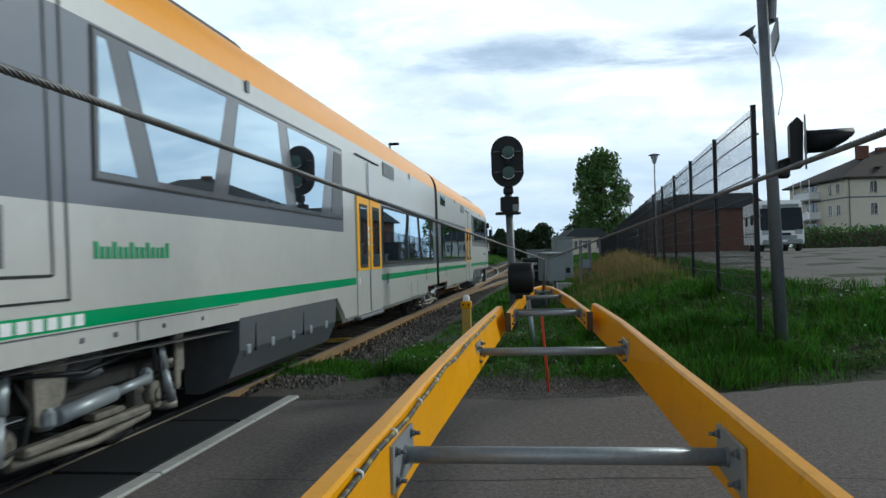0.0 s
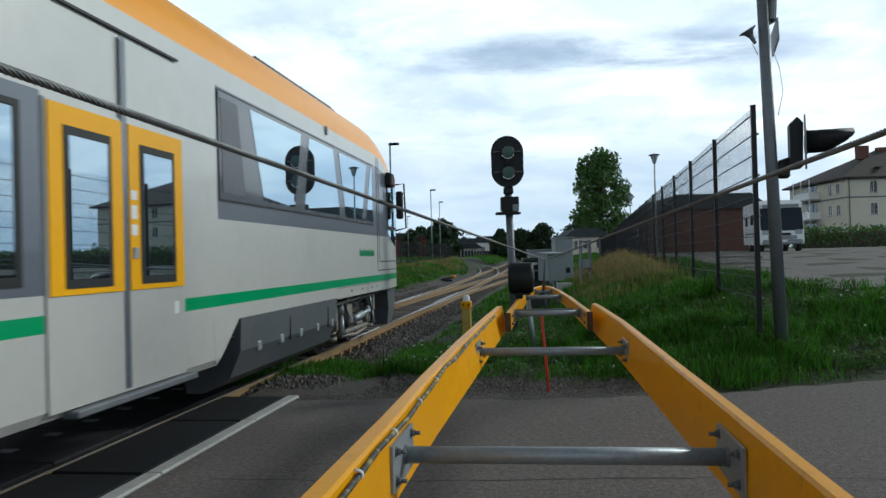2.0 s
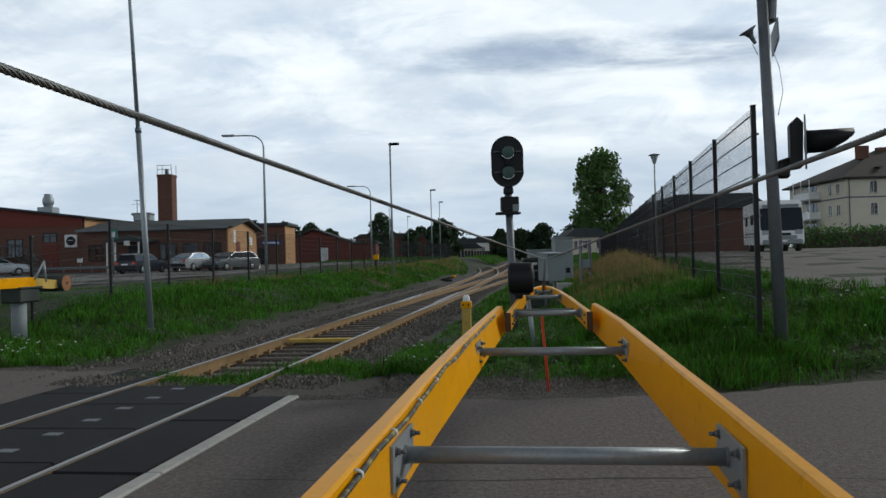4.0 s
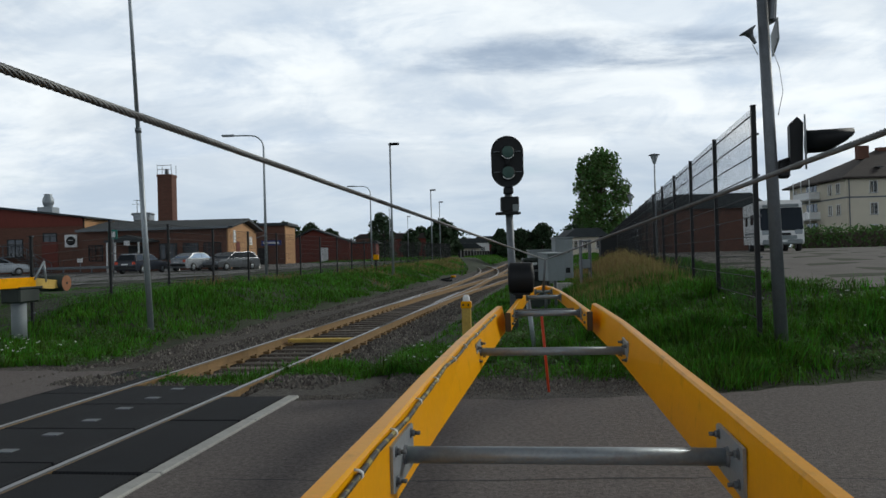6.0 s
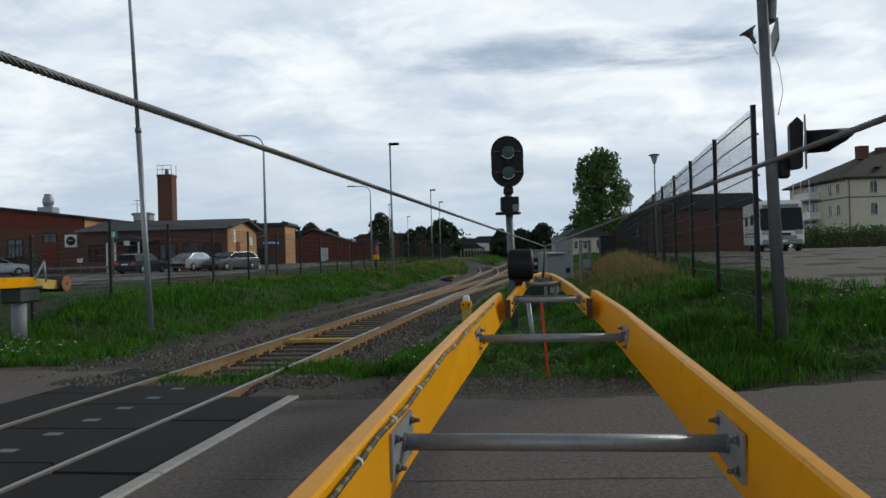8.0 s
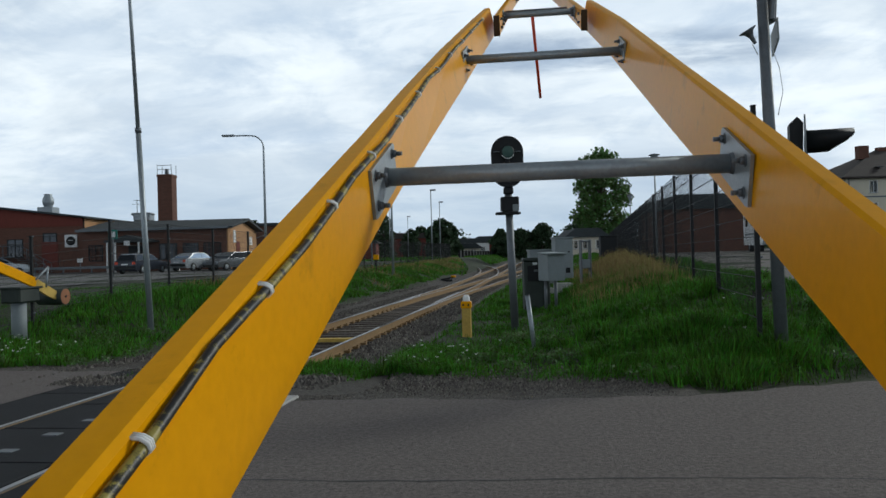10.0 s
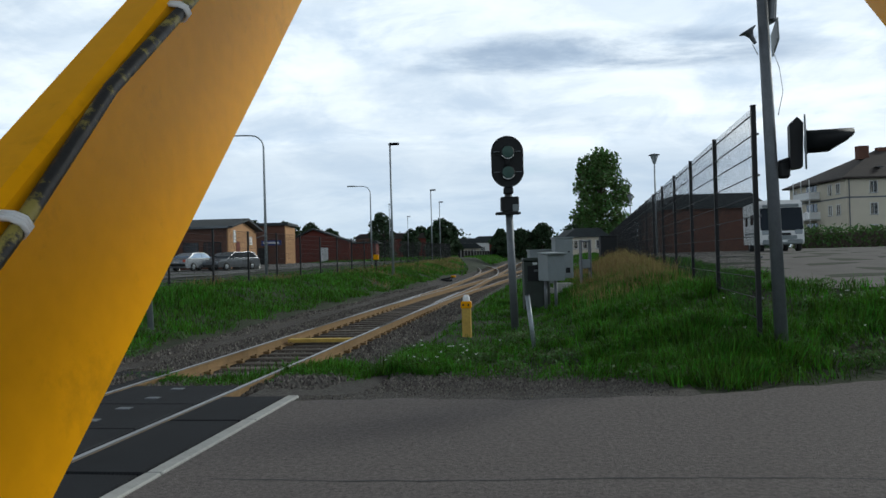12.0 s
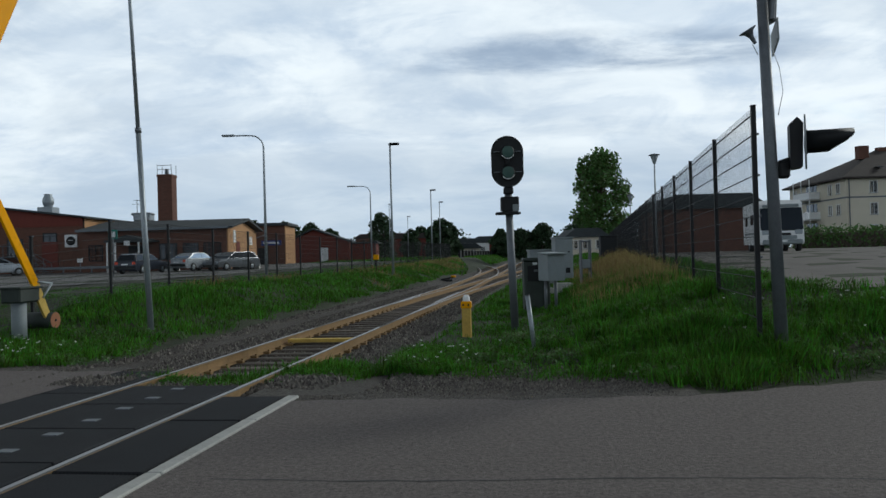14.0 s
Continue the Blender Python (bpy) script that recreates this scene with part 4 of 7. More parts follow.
def bogie(train, y, wheelbase):
    h = wheelbase / 2
    bg = part("bogie_frame", Shape().box((0.98, y, 0.62), (0.16, wheelbase + 0.9, 0.15), 0.03).box((-0.98, y, 0.62), (0.16, wheelbase + 0.9, 0.15), 0.03)
              .box((0, y, 0.6), (2.0, 0.45, 0.3), 0.05).box((0.99, y, 0.5), (0.18, 0.8, 0.16), 0.04).box((-0.99, y, 0.5), (0.18, 0.8, 0.16), 0.04), T_DARKMETAL, train, "grimy dark bogie frame")
    for dy in (-h, h):
        for lat in (1, -1):
            w = Shape()
            m = Matrix.Translation((lat * 0.75, y + dy, 0.43)) @ Euler((0, radians(90), 0)).to_matrix().to_4x4()
            w.lathe([(0.0, 0.05), (0.16, 0.06), (0.2, 0.02), (0.34, 0.02), (0.36, 0.065), (0.43, 0.06), (0.43, -0.06), (0.46, -0.065), (0.46, -0.09), (0.34, -0.09), (0.0, -0.05)], 28, m)
            part("wheel", w, T_DARKMETAL, bg, "dark steel wheel")
            part("axle_box", Shape().box((lat * 1.03, y + dy, 0.40), (0.2, 0.34, 0.26), 0.06).tube((lat * 1.11, y + dy, 0.41), (lat * 1.19, y + dy, 0.41), 0.13, 0.11, 18)
                 .tube((lat * 1.19, y + dy, 0.41), (lat * 1.205, y + dy, 0.41), 0.06, n=10), T_BOGIE, bg)
            sg = 1 if dy > 0 else -1
            ys = y + dy + sg * 0.30
            part("spring", Shape().pipe([(lat * 1.08 + 0.085 * math.cos(a * 0.62), ys + 0.085 * math.sin(a * 0.62), 0.30 + a * 0.0062) for a in range(52)], 0.02, 6), T_BOGIE, bg, "grimy coil spring")
            for z0, z1 in ((0.24, 0.30), (0.62, 0.68)):
                part("spring_seat", Shape().tube((lat * 1.08, ys, z0), (lat * 1.08, ys, z1), 0.115, n=16), T_BOGIE, bg)
            part("damper", Shape().tube((lat * 1.24, ys - sg * 0.16, 0.33), (lat * 1.2, ys - sg * 0.24, 0.62), 0.042, n=12).tube((lat * 1.2, ys - sg * 0.24, 0.62), (lat * 1.18, ys - sg * 0.29, 0.84), 0.055, n=12), GALV, bg, "bright steel damper")
            part("hanger_plate", Shape().box((lat * 1.2, ys + sg * 0.06, 0.72), (0.03, 0.16, 0.34), 0.012).box((lat * 1.2, ys + sg * 0.02, 0.5), (0.03, 0.1, 0.2), 0.012), T_BOGIE, bg)
            part("hose", Shape().pipe([(lat * 1.22, ys - sg * 0.35, 0.80), (lat * 1.28, ys - sg * 0.42, 0.62), (lat * 1.27, ys - sg * 0.38, 0.42), (lat * 1.22, ys - sg * 0.28, 0.36), (lat * 1.2, ys - sg * 0.18, 0.44)], 0.014, 6), BLACK, bg)
    for lat in (1, -1):
        part("air_spring", Shape().lathe([(0.0, 0.62), (0.2, 0.62), (0.25, 0.66), (0.25, 0.70), (0.22, 0.73), (0.25, 0.76), (0.25, 0.82), (0.2, 0.86), (0.0, 0.86)], 24, Matrix.Translation((lat * 0.98, y, 0.06))), T_FAIR, bg, "dark rubber air spring")
        part("yaw_damper", Shape().tube((lat * 1.27, y - 0.55, 0.52), (lat * 1.27, y + 0.12, 0.56), 0.06, n=16).tube((lat * 1.27, y + 0.12, 0.56), (lat * 1.27, y + 0.62, 0.59), 0.04, n=12)
             .box((lat * 1.24, y + 0.66, 0.6), (0.1, 0.1, 0.14), 0.03).box((lat * 1.24, y - 0.6, 0.52), (0.1, 0.1, 0.14), 0.03), GALV, bg, "bright steel yaw damper")
        part("bracket", Shape().prism([(y - 0.72, 0.9), (y - 0.34, 0.93), (y - 0.40, 0.62), (y - 0.62, 0.44), (y - 0.70, 0.5)], "x", lat * 1.2 - 0.03, lat * 1.2 + 0.03), T_BOGIE, bg, "pale cast bracket")
        part("brake_rod", Shape().pipe([(lat * 1.14, y - h + 0.1, 0.27), (lat * 1.18, y, 0.23), (lat * 1.14, y + h - 0.1, 0.27)], 0.034, 8), T_BOGIE, bg)
        part("lower_beam", Shape().box((lat * 1.17, y, 0.33), (0.1, wheelbase - 0.35, 0.07), 0.02).box((lat * 1.15, y + 0.2, 0.4), (0.12, 0.4, 0.05), 0.015), T_BOGIE, bg)
        part("sand_pipe", Shape().pipe([(lat * 1.0, y + h + 0.5, 0.75), (lat * 0.95, y + h + 0.58, 0.4), (lat * 0.8, y + h + 0.52, 0.12)], 0.02, 6), T_DARKMETAL, bg)
        part("cable_run", Shape().pipe([(lat * 1.2, y - h - 0.2, 0.86), (lat * 1.25, y - 0.2, 0.76), (lat * 1.25, y + 0.3, 0.82), (lat * 1.2, y + h + 0.2, 0.86)], 0.018, 6), BLACK, bg)
    part("air_tank", Shape().tube((0, y - 0.4, 0.78), (0, y + 0.4, 0.78), 0.2, n=14).box((0, y, 0.8), (1.9, wheelbase + 1.0, 0.1), 0.02), T_DARKMETAL, bg)


def make_train():
    tr = thing("railcar_train", pose(MID, 21.4, 0), "silver-grey two-car train with green stripe and yellow doors", "train")
    car_half(tr, 1)
    car_half(tr, -1)
    # joint between the cars
    for k in range(-4, 5):
        y = k * 0.054
        w = 1.36 if k % 2 else 1.43
        prof = [(w, 0.95), (w, 3.35), (w - 0.15, 3.62), (w - 0.5, 3.84), (0, 3.92), (-w + 0.5, 3.84), (-w + 0.15, 3.62), (-w, 3.35), (-w, 0.95)]
        part("bellows_fold", Shape().prism(prof, "y", y - 0.026, y + 0.026), BLACK, tr, "black rubber bellows fold between the cars")
    for y, wb in ((HALF - 2.75, 1.9), (-HALF + 2.75, 1.9), (0.0, 2.2)):
        bogie(tr, y, wb)
    for sg in (1, -1):
        part("underframe", Shape().box((0, sg * 6.2, 0.62), (2.2, 9.0, 0.3), 0.05), T_DARKMETAL, tr)
    return tr


train = make_train()


# ---- barrier with two yellow beams ----
BOOM_PIVOT = (0.05, 0.06, 0.82)


def beam(points, w0, w1, h0, h1, top):
    """A plank beam along points (x, y, cant); w is thickness, h depth, top its upper edge, cant how far its foot leans in x."""
    vs, fs = [], []
    n = len(points)
    for i, (x, y, cant) in enumerate(points):
        f = i / (n - 1)
        w, h = w0 + (w1 - w0) * f, h0 + (h1 - h0) * f
        b = 0.009
        for px, pz in ((-w / 2, -h + b), (-w / 2 + b, -h), (w / 2 - b, -h), (w / 2, -h + b), (w / 2, -b), (w / 2 - b, 0), (-w / 2 + b, 0), (-w / 2, -b)):
            vs.append((x + px - cant * pz / h, y, top + pz))
    for j in range(n - 1):
        for i in range(8):
            fs.append((j * 8 + i, j * 8 + (i + 1) % 8, (j + 1) * 8 + (i + 1) % 8, (j + 1) * 8 + i))
    fs += [tuple(range(7, -1, -1)), tuple((n - 1) * 8 + i for i in range(8))]
    return Shape().add(vs, fs)


def make_boom():
    px, py, pz = BOOM_PIVOT
    bo = thing("barrier_boom", pose(*BOOM_PIVOT), "yellow twin-beam level crossing barrier boom braced by steel ropes", "barrier")
    top = 0.99 - pz

    def L(pts):
        return [(x - px, y - py, c[0] if c else 0.0) for x, y, *c in pts]
    lb = part("beam", beam(L([(-0.512, -0.55), (-0.522, 1.7), (-0.527, 2.5), (-0.541, 3.3, 0.02), (-0.548, 4.7, 0.05), (-0.532, 6.7, 0.053), (-0.512, 7.95, 0.05)]), 0.066, 0.056, 0.27, 0.24, top), YELLOW, bo, "long yellow beam with a cable clipped to it")
    rb = part("beam", beam(L([(0.60, -0.55), (0.582, 1.7), (0.572, 2.6, -0.01), (0.557, 3.6, -0.022), (0.531, 5.9, -0.045), (0.47, 7.6, -0.05), (0.445, 8.1, -0.05)]), 0.052, 0.05, 0.27, 0.24, top), YELLOW, bo, "long yellow beam")
    le = part("beam_extension", beam(L([(-0.38, 7.1), (-0.365, 9.4), (-0.33, 11.2), (-0.22, 12.6), (-0.12, 13.2)]), 0.05, 0.05, 0.17, 0.11, top - 0.01), YELLOW, bo, "bolted-on yellow end of the beam")
    re = part("beam_extension", beam(L([(0.345, 7.1), (0.245, 9.4), (0.14, 11.2), (0.03, 12.6), (-0.10, 13.2)]), 0.05, 0.05, 0.17, 0.11, top - 0.01), YELLOW, bo, "bolted-on yellow end of the beam")
    for ex, x in ((le, -0.38), (re, 0.345)):
        # end face turned from the sun, its shade put into the colour
        part("end_cap", Shape().box((x - px, 7.092 - py, top - 0.095), (0.052, 0.012, 0.17), 0.003), CAP_SHADED, ex, "end of the plank with its shade painted dark")
        for dy in (0.15, 0.45, 0.75):
            for dz in (-0.05, -0.12):
                sg = 1 if x < 0 else -1
                part("bolt", Shape().tube((x + sg * 0.025 - px, 7.092 + dy - py, top + dz), (x + sg * 0.05 - px, 7.092 + dy - py, top + dz), 0.012, n=6), GALV_DULL, ex)
    # cross tubes with flange plates
    zc = 0.925 - pz
    for y, xl, xr, r, z in ((2.53, -0.490, 0.537, 0.0275, 0.858), (5.35, -0.492, 0.487, 0.0275, 0.845), (7.72, -0.351, 0.288, 0.027, 0.925), (10.6, -0.318, 0.143, 0.028, 0.925), (12.2, -0.23, 0.035, 0.024, 0.925)):
        near = y < 6
        zc = z - pz
        k = 1.0 if near else 0.6
        y0, y1 = y - 0.19 * k - py, y + 0.17 * k - py
        cb = part("cross_tube", Shape().tube((xl + 0.006 - px, y - py, zc), (xr - 0.006 - px, y - py, zc), r, n=24), GALV, bo, "galvanised steel cross tube")
        hu, hd = (0.072, 0.072) if near else (0.05, 0.055)
        for x, sg in ((xl, 1), (xr, -1)):
            part("flange_plate", Shape().prism([(y0, zc + hu), (y0, zc - hd), (y0 + 0.03, zc - hd - 0.006), (y1 - 0.02, zc - hd), (y1, zc - hd + 0.02), (y1, zc + hu - 0.012), (y1 - 0.02, zc + hu)],
                                               "x", x - px - 0.005, x - px + 0.005), GALV, cb, "galvanised flange plate")
            part("weld_collar", Shape().tube((x + sg * 0.004 - px, y - py, zc), (x + sg * 0.016 - px, y - py, zc), r + 0.005, r + 0.001, 20, False), GALV_DULL, cb)
            for by in (y0 + 0.05 * k, y1 - 0.05 * k):
                for dz in (hu - 0.028, -hd + 0.026):
                    b = Shape().tube((x + sg * 0.005 - px, by, zc + dz), (x + sg * 0.008 - px, by, zc + dz), 0.017, n=14)
                    b.tube((x + sg * 0.008 - px, by, zc + dz), (x + sg * 0.020 - px, by, zc + dz), 0.0125, n=6)
                    b.tube((x + sg * 0.020 - px, by, zc + dz), (x + sg * 0.038 - px, by, zc + dz), 0.007, n=8)
                    part("bolt", b, GALV_DULL, cb)
    zc = 0.925 - pz
    # cable clipped along the inner face of one beam
    rnd = random.Random(8)
    def inner(yy):
        return float(np.interp(yy, [-0.55, 1.7, 2.5, 3.3, 4.7, 6.7, 7.95], [-0.479, -0.489, -0.494, -0.508, -0.515, -0.499, -0.48]))
    clips = [0.55, 0.98, 1.43, 1.90, 2.36, 2.87, 3.37, 4.05, 4.63, 5.3, 5.9, 6.5, 6.95]
    pts = []
    for i, y in enumerate(clips):
        pts.append((inner(y) + 0.011 - px, y - py, top - 0.022 - (0.003 if i % 2 else 0)))
        if i < len(clips) - 1:
            ym = (y + clips[i + 1]) / 2
            pts.append((inner(ym) + 0.010 - px, ym - py, top - 0.018 + rnd.uniform(-0.016, 0.008)))
    pts = [(inner(0.1) + 0.01 - px, 0.1 - py, top - 0.02), (inner(0.3) + 0.01 - px, 0.3 - py, top - 0.026)] + pts
    fine = []
    for i in range(len(pts) - 1):
        for k in range(5):
            t = k / 5
            t = t * t * (3 - 2 * t)
            fine.append(tuple(Vector(pts[i]).lerp(Vector(pts[i + 1]), t)))
    part("cable", Shape().pipe(fine, 0.0082, 8), CABLE, lb, "black and yellow sheathed cable")
    for y in clips:
        xw = inner(y) - px
        s = Shape()
        for dy in (-0.004, 0.0, 0.004):
            s.pipe([(xw - 0.003, y + dy - py, top - 0.010), (xw + 0.011, y + dy - py, top - 0.012), (xw + 0.019, y + dy - py, top - 0.018), (xw + 0.020, y + dy - py, top - 0.027), (xw + 0.013, y + dy - py, top - 0.033), (xw - 0.003, y + dy - py, top - 0.034)], 0.0028, 6)
        part("cable_clip", s, WHITE, lb, "white plastic cable clip")
    # end lamp, hanging marker, rope mast
    lamp = part("end_lamp", Shape().lathe([(0.0, -0.16), (0.17, -0.16), (0.185, -0.13), (0.185, 0.10), (0.175, 0.13), (0.0, 0.15)], 28,
                                          Matrix.Translation((-0.325 - px, 9.45 - py, top + 0.235)) @ Euler((0, radians(90), 0)).to_matrix().to_4x4()), BLACK, bo, "black drum-shaped warning lamp")
    part("lamp_foot", Shape().box((-0.365 - px, 9.45 - py, top + 0.03), (0.09, 0.14, 0.09), 0.015), BLACK, lamp)
    part("lamp_foot", Shape().box((-0.33 - px, 9.45 - py, top + 0.045), (0.2, 0.3, 0.02), 0.006), BLACK, lamp)
    part("marker_rod", Shape().tube((-0.095 - px, 8.2 - py, zc - 0.02), (-0.04 - px, 8.3 - py, 0.06 - pz), 0.016, 0.014, 10), RED_ORANGE, bo, "hanging red marker rod")
    part("marker_bracket", Shape().tube((-0.36 - px, 8.2 - py, zc), (0.24 - px, 8.2 - py, zc), 0.012, n=8), GALV_DULL, bo)
    jx, jy, jz = -0.055 - px, 11.9 - py, 1.417 - pz
    part("rope_mast", Shape().tube((-0.1 - px, 12.2 - py, zc), (jx, jy, jz), 0.022, 0.018, 10), GALV_DULL, bo, "short mast that holds the ropes")
    for x0, z0, yy in ((-1.022, 1.897, -0.35), (1.012, 1.855, -0.35)):
        a, b = Vector((jx, jy, jz)), Vector((x0 - px, yy - py, z0 - pz))
        d = b - a
        o1 = d.normalized().orthogonal().normalized()
        o2 = d.normalized().cross(o1)
        s = Shape().tube(a, b, 0.007, n=8)
        turns = 190
        for st in range(6):
            ph = st * math.pi / 3
            pts = []
            k = 0
            steps_ = 260
            for k in range(steps_ + 1):
                # strands are resolved near the camera only
                f = 0.70 + 0.30 * k / steps_
                ang = ph + f * turns * 2 * math.pi * 0.62
                pts.append(a + d * f + 0.0057 * (math.cos(ang) * o1 + math.sin(ang) * o2))
            s.pipe(pts, 0.0038, 4)
        s.tube(a, a + d * 0.70, 0.0092, n=8)
        part("steel_rope", s, WIRE, bo, "twisted steel bracing rope")
        part("rope_arm", Shape().pipe([b, b + Vector((0, 0, -0.5)), Vector(((-0.495 if x0 < 0 else 0.585) - px, -0.35 - py, top - 0.05))], 0.025, 8), GALV_DULL, bo, "galvanised rope outrigger")
    part("pivot_shaft", Shape().tube((-0.75 - px, 0, 0), (-0.5 - px, 0, 0), 0.05, n=14).tube((0.6 - px, 0, 0), (0.85 - px, 0, 0), 0.05, n=14), GALV_DULL, bo)
    # stands beside the camera
    for x in (-0.9, 1.0):
        st = thing("barrier_stand", pose(x, 0.02, 0), "grey steel stand carrying the barrier pivot", "barrier stand", "barrier stands")
        part("post", Shape().tube((0, 0, -0.05), (0, 0, 0.68), 0.11, n=18), CABINET, st)
        part("housing", Shape().box((0, 0, 0.78), (0.26, 0.4, 0.3), 0.03), BLACK, st, "dark drive housing")
    return bo


boom = make_boom()


# ---- fences ----
def fence_panel(length, hgt, wires_v, rails_z, bars=0.0014, thick=0.0038):
    s = Shape()
    n = int(length / wires_v)
    for i in range(n + 1):
        y = i * length / n
        s.box((0, y, hgt / 2), (bars * 2, bars * 2, hgt))
    for z in rails_z:
        s.box((0.007, length / 2, z), (thick * 2, length, thick * 2))
        s.box((-0.007, length / 2, z), (thick * 2, length, thick * 2))
    return s.mesh("mesh_panel", BLACK)


def make_fence(name, label, posts, hgt, spread, level=None):
    """Posts and wire panels; with a level, their tops keep at that height or a little over the ground."""
    fn = thing(name, pose(0, 0, 0), label, "fence")
    post = Shape().box((0, 0, -0.2), (0.06, 0.06, hgt + 0.4), 0.008).box((0, 0, hgt / 2 + 0.01), (0.07, 0.07, 0.02), 0.006).mesh("post", BLACK)
    clip = Shape().box((0.035, 0, 0), (0.05, 0.03, 0.03), 0.005).mesh("fence_clip", GALV_DULL)
    rails = [0.06 + k * spread for k in range(int((hgt - 0.06) / spread) + 1)]
    L = math.dist(posts[0][:2], posts[1][:2])
    pan = fence_panel(L, hgt, 0.05, rails)

    def foot(x, y):
        g = float(height(x, y)) + 0.03
        return g if level is None else max(level, g + 1.9) - hgt
    for i, (x, y) in enumerate(posts):
        z = foot(x, y)
        po = part("post", post, BLACK, fn, m=pose(x, y, z + hgt / 2))
        if i < 6:
            for r in rails[1::2]:
                part("fence_clip", clip, GALV_DULL, po, m=pose(0, 0, r - hgt / 2))
        if i + 1 < len(posts):
            x2, y2 = posts[i + 1]
            z2 = foot(x2, y2)
            d = math.hypot(x2 - x, y2 - y)
            sh = Matrix(((1, 0, 0, 0), (0, d / L, 0, 0), (0, (z2 - z) / L, 1, 0), (0, 0, 0, 1)))
            ang = math.degrees(math.atan2(-(x2 - x), y2 - y))
            part("mesh_panel", pan, BLACK, fn, m=pose(x, y, z, 0, 0, ang) @ sh)
    return fn


make_fence("mesh_fence", "black steel mesh fence along the parking lot", [(-10.75 - 0.004 * max(0, k - 8) ** 2, 10.75 * (1.69 + 0.279 * k)) for k in range(-4, 27)], 1.86, 0.2)
RF = [far(3.98 + 0.555 * k, 9.95 + 3.03 * k) for k in range(0, 22)]
make_fence("tall_mesh_fence", "tall black steel mesh fence on the grassy bank", RF, 2.75, 0.26, level=3.3)


# ---- signals and posts by the track ----
def place(x, y, dz=0.0, rz=0.0):
    return pose(x, y, float(height(x, y)) + dz, 0, 0, rz)


def make_signal():
    x, y = -0.80, 16.3
    sg = thing("railway_signal", place(x, y, 0, YAW), "black oval two-lamp railway signal on a grey post", "railway signal")
    z0 = float(height(x, y))
    part("post", Shape().tube((0.07, 0, -0.1), (0.0, 0, 2.78 - z0), 0.082, 0.075, 16), GALV_DULL, sg, "weathered grey steel post")
    pts = []
    for k in range(33):
        a = 2 * math.pi * k / 32
        pts.append((0.335 * math.cos(a), 3.435 - z0 + 0.335 * math.sin(a) + (0.19 if math.sin(a) >= 0 else -0.19)))
    head = part("backboard", Shape().prism(pts[:-1], "y", -0.03, 0.02), BLACK, sg, "black oval backboard")
    rim = Shape().pipe([(p[0] * 0.97, -0.035, p[1]) for p in pts], 0.012, 6)
    part("rim", rim, BLACK, head)
    for z in (3.62 - z0, 3.20 - z0):
        hm = Matrix.Translation((0, -0.03, z)) @ Euler((radians(90), 0, 0)).to_matrix().to_4x4()
        part("lamp_rear", Shape().lathe([(0.145, -0.02), (0.145, 0.12), (0.12, 0.16), (0.06, 0.17), (0.0, 0.17)], 8, hm), BLACK, head)
        part("lens", Shape().lathe([(0.12, 0.165), (0.0, 0.18)], 20, hm), LENS, head, "dim greenish lamp")
        # white arc stands in for the glint along the lamp's lower edge
        part("highlight_rim", Shape().pipe([(0.135 * math.cos(a * 0.2), -0.18, z - 0.135 * math.sin(a * 0.2)) for a in range(2, 14)], 0.009, 5), WHITE, head)
        for sx in (-0.22, 0.22):
            part("bracket", Shape().box((sx, -0.05, z + 0.02), (0.13, 0.03, 0.018), 0.003), GALV_DULL, head)
    part("lamp_neck", Shape().tube((0, -0.1, 3.27 - z0), (0, -0.1, 3.55 - z0), 0.05, n=10), BLACK, head)
    part("head_clamp", Shape().box((0, -0.06, 2.83 - z0), (0.2, 0.16, 0.14), 0.02), BLACK, head)
    part("junction_box", Shape().box((0.02, -0.06, 2.55 - z0), (0.37, 0.22, 0.30), 0.015).box((-0.02, -0.08, 2.36 - z0), (0.5, 0.3, 0.05), 0.01), BLACK, sg, "black junction box on the post")
    part("box_lid", Shape().box((0.13, -0.18, 2.47 - z0), (0.12, 0.02, 0.14), 0.005), CABINET, sg)


make_signal()


